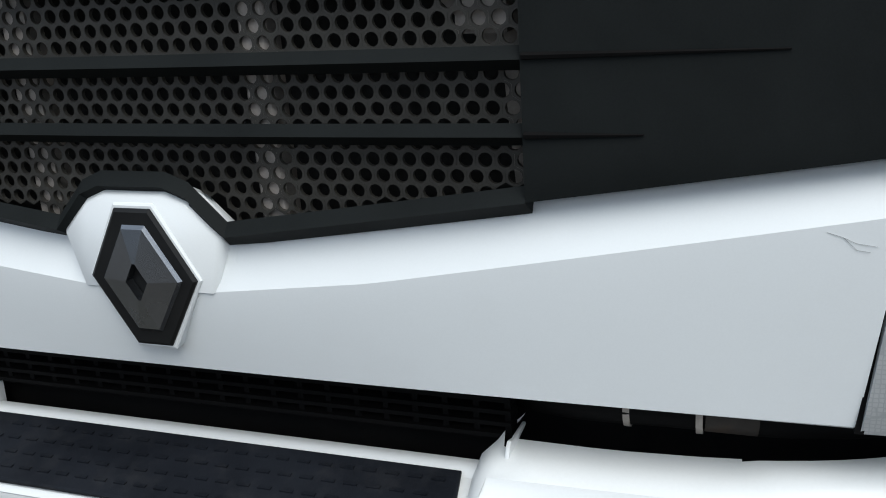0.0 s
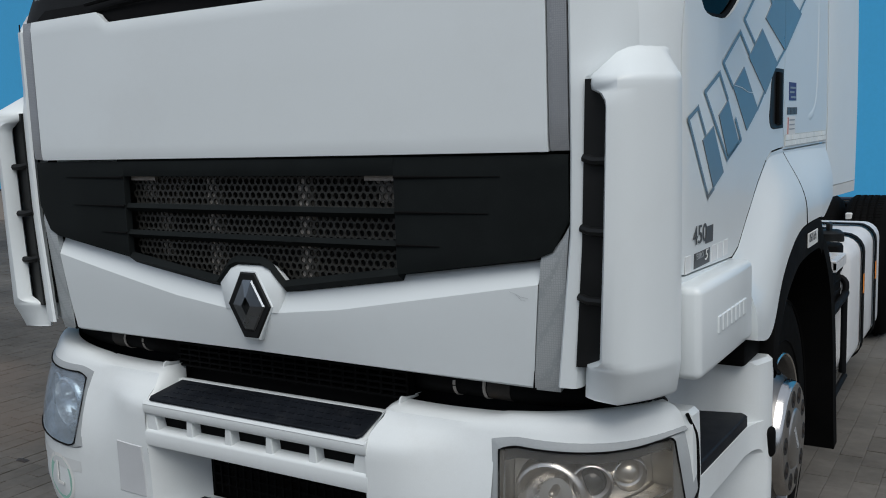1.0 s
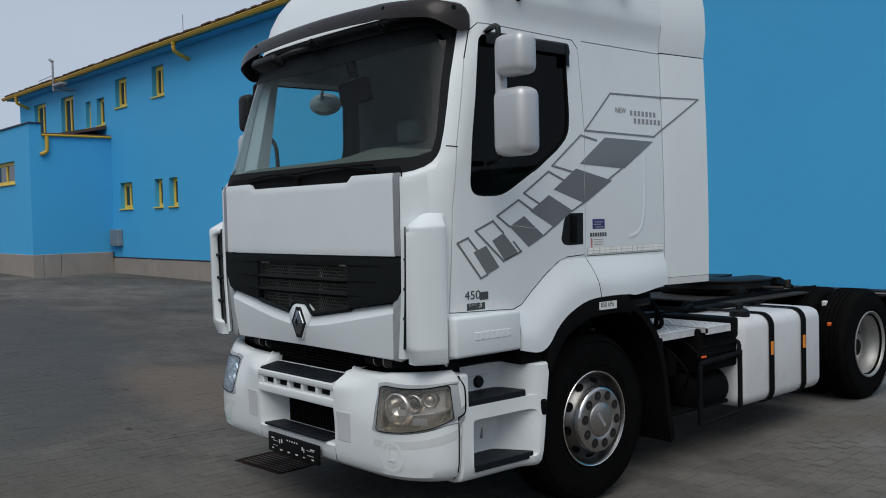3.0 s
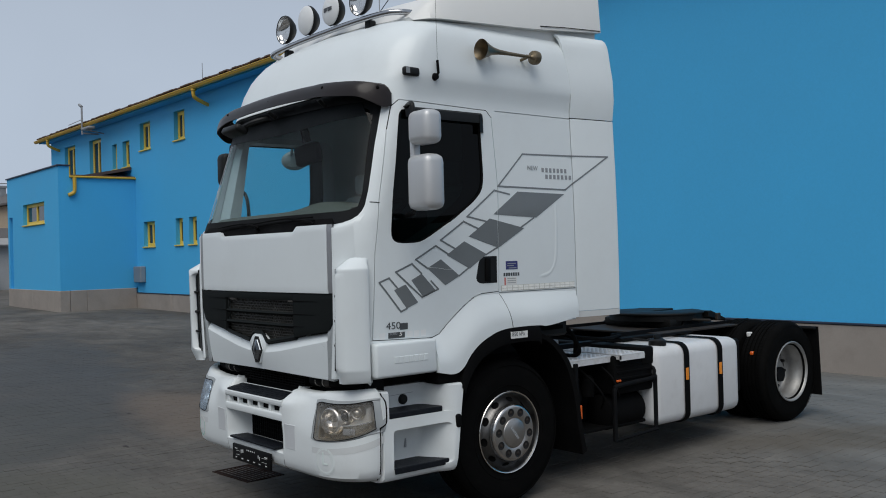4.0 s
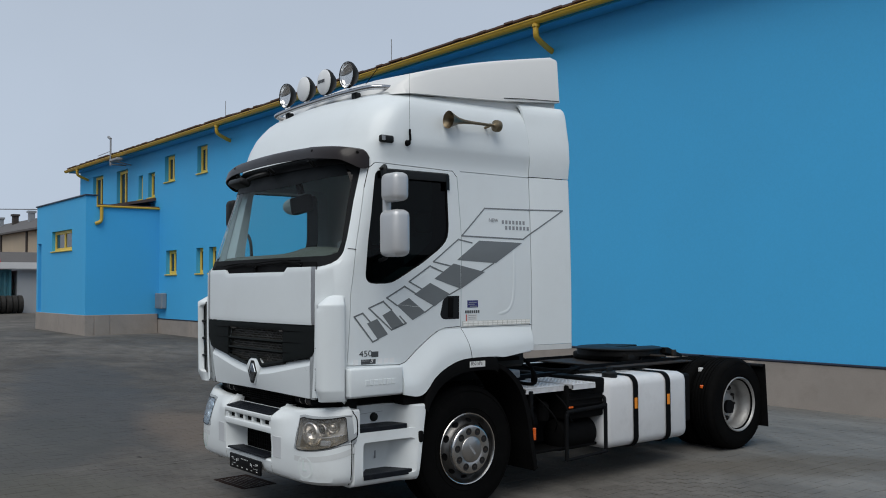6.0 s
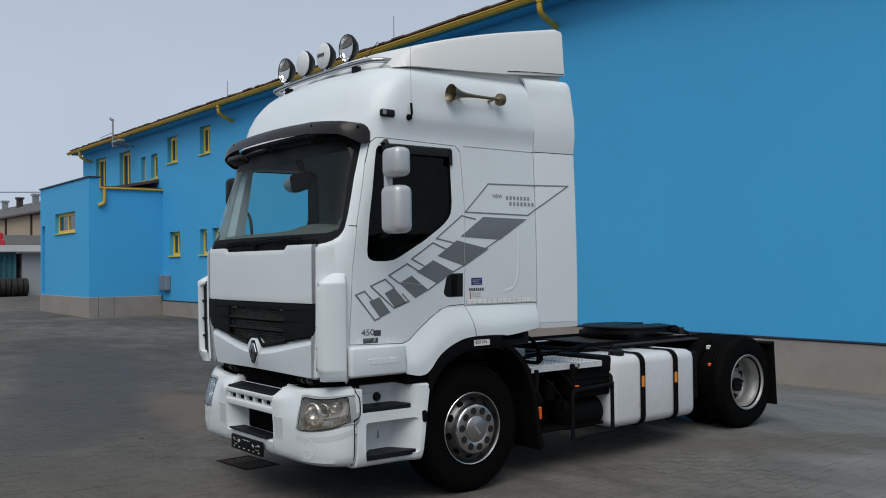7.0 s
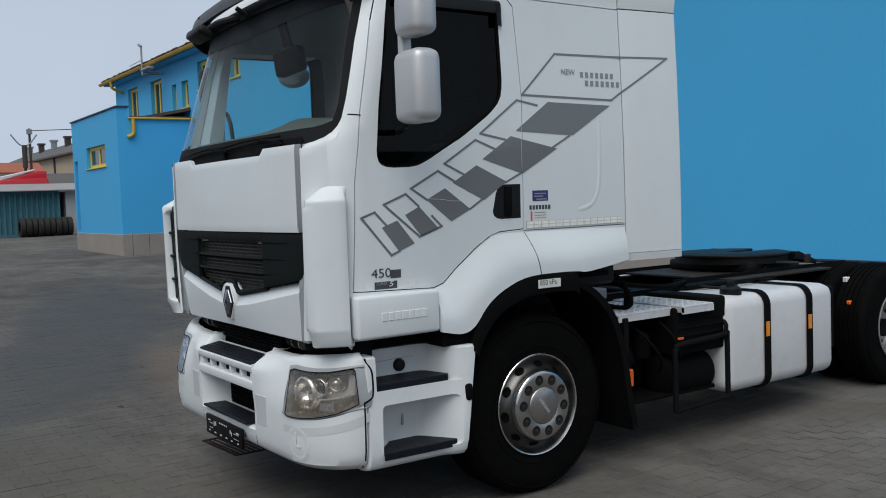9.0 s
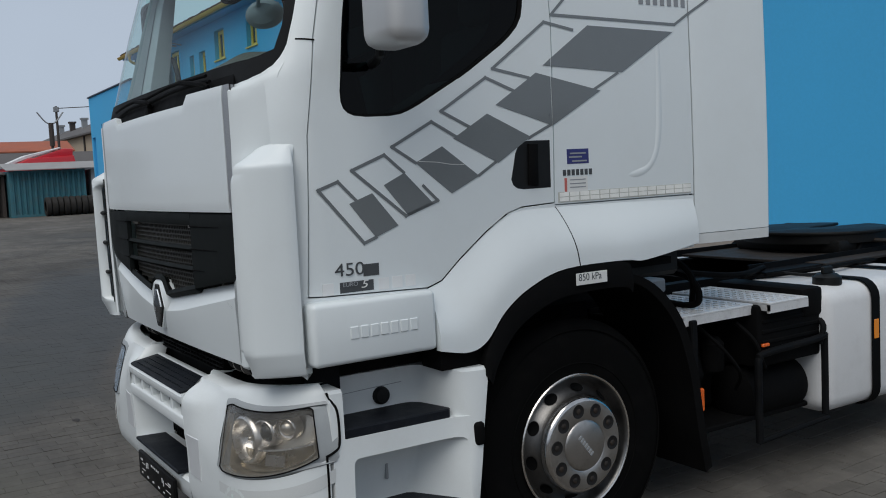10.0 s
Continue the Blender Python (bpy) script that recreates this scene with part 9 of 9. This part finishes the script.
build_grate()
random.seed(11)
for x, y, r in ((-2.38, 0.90, 0.05), (-2.86, 0.22, 0.07), (-1.75, 2.2, 0.04), (-3.3, 2.6, 0.06), (-4.6, 0.9, 0.06), (2.55, -0.55, 0.03), (3.1, 1.0, 0.025), (-3.9, 4.4, 0.09), (-5.6, 6.3, 0.10)):
    bm = bmesh.new()
    n = 9
    lo = [bm.verts.new((r * random.uniform(0.6, 1.2) * math.cos(2 * math.pi * k / n), 0.45 * r * random.uniform(0.6, 1.2) * math.sin(2 * math.pi * k / n), 0)) for k in range(n)]
    top = bm.verts.new((0, 0, r * 0.16))
    for k in range(n):
        bm.faces.new((lo[k], lo[(k + 1) % n], top))
    d = part("debris", bm, DEBRIS)
    d.location = (x, y, ground_z(x) + 0.001)
    tagged(d, "small dark scrap lying on the paving", "debris", "scraps on the yard")
# crumpled bag at the foot of the wall
bm = bmesh.new()
bmesh.ops.create_icosphere(bm, subdivisions=3, radius=0.2)
for v in bm.verts:
    k = 1 + 0.45 * noise.noise(v.co * 9) + 0.2 * noise.noise(v.co * 23)
    v.co = Vector((v.co.x * 0.9 * k, v.co.y * 0.6 * k, max(-0.15, v.co.z * 1.35 * k)))
bag = part("plastic_bag", bm, BAG)
bag.location = (-12.45, 8.6, ground_z(-12.45) + 0.15)
tagged(bag, "pale green crumpled plastic bag by the wall", "bag")

# ---- far end of the yard ----
CX = -50.0
cont = thing("storage_container", "faded teal corrugated container with a tin roof", "container", at=(CX, 7.85, ground_z(CX)))


bm = bmesh.new()
prof = []
y = -1.82
while y < 1.75:
    for dy, dx in ((0.0, 0.0), (0.10, 0.0), (0.14, -0.09), (0.24, -0.09)):
        prof.append((dx, y + dy))
    y += 0.28
prof.append((0.0, 1.82))
sheet(bm, [[(x, yy, z) for x, yy in prof] for z in (0.1, 2.4)])
part("corrugated_wall", bm, CONTAINER_BLUE, cont)
bm = bmesh.new()
for y0, y1 in ((-1.93, -1.82), (1.82, 1.93)):
    box(bm, -2.4, 0.02, y0, y1, 0.0, 2.5)
box(bm, -0.1, 0.02, -1.82, 1.82, 2.36, 2.5)
box(bm, -0.1, 0.02, -1.82, 1.82, 0.0, 0.14)
box(bm, -2.44, -2.34, -1.88, 1.88, 0.0, 2.5)
part("frame", bm, CONTAINER_BLUE, cont)
bm = bmesh.new()
prism(bm, [(-2.9, 2.92), (0.45, 2.50), (0.45, 2.54), (-2.9, 2.98)], "y", -2.1, 6.1)
part("tin_roof", bm, TIN_ROOF, cont)
shed = thing("lean_to_shed", "pale lean-to wall beside the container", "shed", at=(CX, 12.0, ground_z(CX)))
bm = bmesh.new()
box(bm, -2.4, 0.0, -1.9, 2.0, 0.0, 2.44)
part("wall", bm, PALE_WALL, shed)

hut = thing("open_shed", "low dark open shed with a pale sheet leaning in it", "shed", at=(CX - 1.0, 3.6, ground_z(CX)))
bm = bmesh.new()
box(bm, -2.6, -2.4, -2.4, 2.2, 0.0, 2.3)
box(bm, -2.4, 0.0, -2.4, -2.3, 0.0, 2.3)
box(bm, -2.4, 0.0, 2.05, 2.2, 0.0, 2.3)
part("wall", bm, WOOD_POLE, hut)
bm = bmesh.new()
prism(bm, [(-2.8, 2.32), (0.3, 2.32), (0.3, 2.40), (-2.8, 2.62)], "y", -2.5, 2.25)
part("roof", bm, HOUSE_ROOF, hut)
bm = bmesh.new()
box(bm, -1.2, -1.12, 0.9, 1.7, 0.02, 1.9, 0.02, 1)
part("leaning_sheet", bm, PALE_WALL, hut)

# row of used tyres lying against the container
tyre0 = None
for i in range(9):
    if tyre0 is None:
        bm = bmesh.new()
        lathe(bm, [(0.29, -0.11), (0.30, -0.13), (0.40, -0.14), (0.47, -0.13), (0.51, -0.10), (0.51, 0.10), (0.47, 0.13), (0.40, 0.14), (0.30, 0.13), (0.29, 0.11)], (0, 0, 0), "y", 28)
        lathe(bm, [(0.27, 0.0), (0.29, 0.11)], (0, 0, 0), "y", 28)
        tyre0 = part("used_tyre", bm, OLD_TYRE)
        tagged(tyre0, "worn grey-black truck tyre stored by the container", "tyre", "row of used tyres")
        tyre0.location = (CX + 0.75, 7.62, ground_z(CX) + 0.505)
    else:
        copy_thing(tyre0, Matrix.Translation((CX + 0.75 + 0.05 * math.sin(i * 2.3), 7.62 + 0.305 * i, ground_z(CX) + 0.505)))

# red truck parked behind the container, roof showing
rt = thing("red_truck", "red truck with a white roof spoiler parked behind the container", "truck", at=(-55.5, 8.6, ground_z(-55.5)))
bm = bmesh.new()
prism(bm, [(-2.3, 0.6), (1.55, 0.6), (1.6, 2.9), (1.5, 3.35), (-1.0, 3.25), (-2.3, 2.7)], "x", -1.2, 1.2, 0.08, 2)
part("cab", bm, RED_PAINT, rt)
bm = bmesh.new()
prism(bm, [(-0.9, 3.2), (1.45, 3.25), (1.5, 3.75), (1.0, 3.78)], "x", -1.05, 1.05, 0.06, 2)
part("spoiler", bm, RED_PAINT, rt)
bm = bmesh.new()
prism(bm, [(-2.35, 2.75), (-1.0, 3.24), (0.9, 3.8), (0.75, 3.86), (-1.1, 3.45), (-2.4, 2.9)], "x", -1.0, 1.0, 0.04, 1)
part("white_spoiler", bm, WHITE_TANK, rt)
for yy in (-1.4, 1.0):
    bm = bmesh.new()
    lathe(bm, [(0.3, -0.15), (0.5, -0.13), (0.5, 0.13), (0.3, 0.15)], (1.1, yy, 0.5), "x", 20)
    part("wheel", bm, TYRE_RUBBER, rt)

# long low building, orange-roofed shed and cream house in the distance
lowb = thing("low_building", "long low building with a grey roof", "building", at=(-60, 4.0, ground_z(-60)))
bm = bmesh.new()
box(bm, -4, 0, -20, 14, 0.0, 2.75)
part("wall", bm, PALE_WALL, lowb)
bm = bmesh.new()
box(bm, -4.2, 0.2, -20, 14, 2.75, 2.95)
part("fascia", bm, CONTAINER_BLUE, lowb)
bm = bmesh.new()
prism(bm, [(0.4, 2.96), (0.4, 3.02), (-2, 3.85), (-4.4, 3.02), (-4.4, 2.96)], "y", -20.3, 14.3)
part("roof", bm, HOUSE_ROOF, lowb)
osh = thing("orange_shed", "low shed with a rusty orange roof", "shed", at=(-71, 5.0, ground_z(-71)))
bm = bmesh.new()
box(bm, -5, 0, -9, 8, 0.0, 4.2)
part("wall", bm, HOUSE_CREAM, osh)
bm = bmesh.new()
prism(bm, [(0.4, 4.15), (0.4, 4.25), (-2.5, 5.1), (-5.4, 4.25), (-5.4, 4.15)], "y", -9.3, 8.3)
part("roof", bm, ROOF_RED, osh)
house = thing("cream_house", "long cream house with a weathered grey roof and chimneys", "house", at=(-90, 21.0, ground_z(-90)))
bm = bmesh.new()
box(bm, -22, 22, -4, 4, 0.0, 6.2)
part("wall", bm, HOUSE_CREAM, house)
bm = bmesh.new()
prism(bm, [(-4.5, 6.0), (-4.5, 6.15), (0, 8.0), (4.5, 6.15), (4.5, 6.0)], "x", -22.4, 22.4)
part("roof", bm, HOUSE_ROOF, house)
for i in range(8):
    bm = bmesh.new()
    x = -19 + 5.4 * i
    box(bm, x - 0.26, x + 0.26, -1.26, -0.74, 7.0, 8.35)
    box(bm, x - 0.36, x + 0.36, -1.36, -0.64, 8.35, 8.55)
    part("chimney", bm, WOOD_POLE if i % 2 else GREY_METAL, house)
for x in (-8.0, 4.0, 12.0):
    bm = bmesh.new()
    box(bm, x - 0.15, x + 0.15, -4.12, -4.0, 0.0, 6.1)
    part("pilaster", bm, WOOD_POLE, house)
house.rotation_euler = (0, 0, radians(2))
pole = thing("utility_pole", "dark utility pole with a wire", "pole", at=(-65, 11.2, ground_z(-65)))
bm = bmesh.new()
tube(bm, [(0, 0, 0), (0, 0, 7.1)], [0.11, 0.08], 8)
part("mast", bm, WOOD_POLE, pole)
bm = bmesh.new()
box(bm, -0.12, 0.12, -0.18, 0.18, 6.7, 7.05, 0.02, 1)
part("insulator", bm, GREY_METAL, pole)
bm = bmesh.new()
tube(bm, smooth_path([(0, 0.1, 6.95), (10, 6, 6.6), (22, 14, 6.9)], 6), 0.03, 5)
part("wire", bm, WOOD_POLE, pole)
pole2 = thing("yard_mast", "dark mast with two raised arms", "mast", at=(-61, 10.1, ground_z(-61)))
bm = bmesh.new()
tube(bm, [(0, 0, 0), (0, 0, 5.0)], 0.09, 8)
tube(bm, [(0, 0, 4.2), (0, 0, 5.7)], 0.16, 8)
part("mast", bm, WOOD_POLE, pole2)
for sy in (-1, 1):
    bm = bmesh.new()
    tube(bm, smooth_path([(0, 0, 5.6), (0, sy * 0.35, 5.8), (0, sy * 0.8, 6.4)], 4), 0.05, 6)
    part("arm", bm, GREY_METAL, pole2)

# unseen walls added on the open sides, so glass and paint reflect a dark horizon
for nm, x0, x1, y0, y1 in (("wall_east", 44.0, 44.4, -40.0, 60.0), ("wall_south", -60.0, 44.0, -40.4, -40.0), ("wall_north", 6.4, 44.0, 34.0, 34.4)):
    bm = bmesh.new()
    box(bm, x0, x1, y0, y1, -0.2, 5.4)
    tagged(part(nm, bm, UNSEEN_WALL), "unseen dark wall added to darken low reflections", "wall", kind="structure")

# ---- paving blocks, two hundred by one hundred ----
random.seed(21)
PX0, PX1, PY0, PY1 = -24.0, 14.0, -9.0, 8.8
NEAR = ((1.25, 2.75, 1.9, 3.9), (-2.6, -1.1, -0.6, 1.4))


def block_points(g=0.0012, c=0.0024, d=0.012):
    a, b = 0.05 - g, 0.10 - g
    return [(-a, -b, -d), (a, -b, -d), (a, b, -d), (-a, b, -d), (-a, -b, -c * 0.5), (a, -b, -c * 0.5), (a, b, -c * 0.5), (-a, b, -c * 0.5),
            (-a + c, -b + c, 0), (a - c, -b + c, 0), (a - c, b - c, 0), (-a + c, b - c, 0)]


BLOCK_FACES = [(0, 1, 5, 4), (1, 2, 6, 5), (2, 3, 7, 6), (3, 0, 4, 7), (4, 5, 9, 8), (5, 6, 10, 9), (6, 7, 11, 10), (7, 4, 8, 11), (8, 9, 10, 11)]
block_me = bpy.data.meshes.new("paving_block")
block_me.from_pydata(block_points(), [], BLOCK_FACES)
block_me.materials.append(PAVER_MAT)
verts, faces = [], []
BP = block_points()
for i in range(int((PX1 - PX0) / 0.1)):
    x = PX0 + 0.05 + 0.1 * i
    shift = 0.1 if i % 2 else 0.0
    for j in range(int((PY1 - PY0) / 0.2)):
        y = PY0 + shift + 0.1 + 0.2 * j
        jog = random.uniform(-0.0016, 0.0012)
        z = ground_z(x, y) + jog
        tx, ty = random.gauss(0, 0.006), random.gauss(0, 0.004)
        if any(a < x < b and c < y < d for a, b, c, d in NEAR):
            ob = new("paving_block", block_me)
            ob.parent = ground
            ob.location = (x, y, z)
            ob.rotation_euler = (ty, tx, random.gauss(0, 0.004))
        else:
            n0 = len(verts)
            verts.extend((x + p[0], y + p[1], ground_z(x + p[0], y + p[1]) + jog + p[2] + (p[0] * tx + p[1] * ty)) for p in BP)
            faces.extend(tuple(n0 + k for k in f) for f in BLOCK_FACES)
me = bpy.data.meshes.new("paving_blocks")
me.from_pydata(verts, [], faces)
me.materials.append(PAVER_MAT)
paving = new("paving_blocks", me)
tagged(paving, "worn grey paving blocks laid in rows", "paving", kind="stuff")
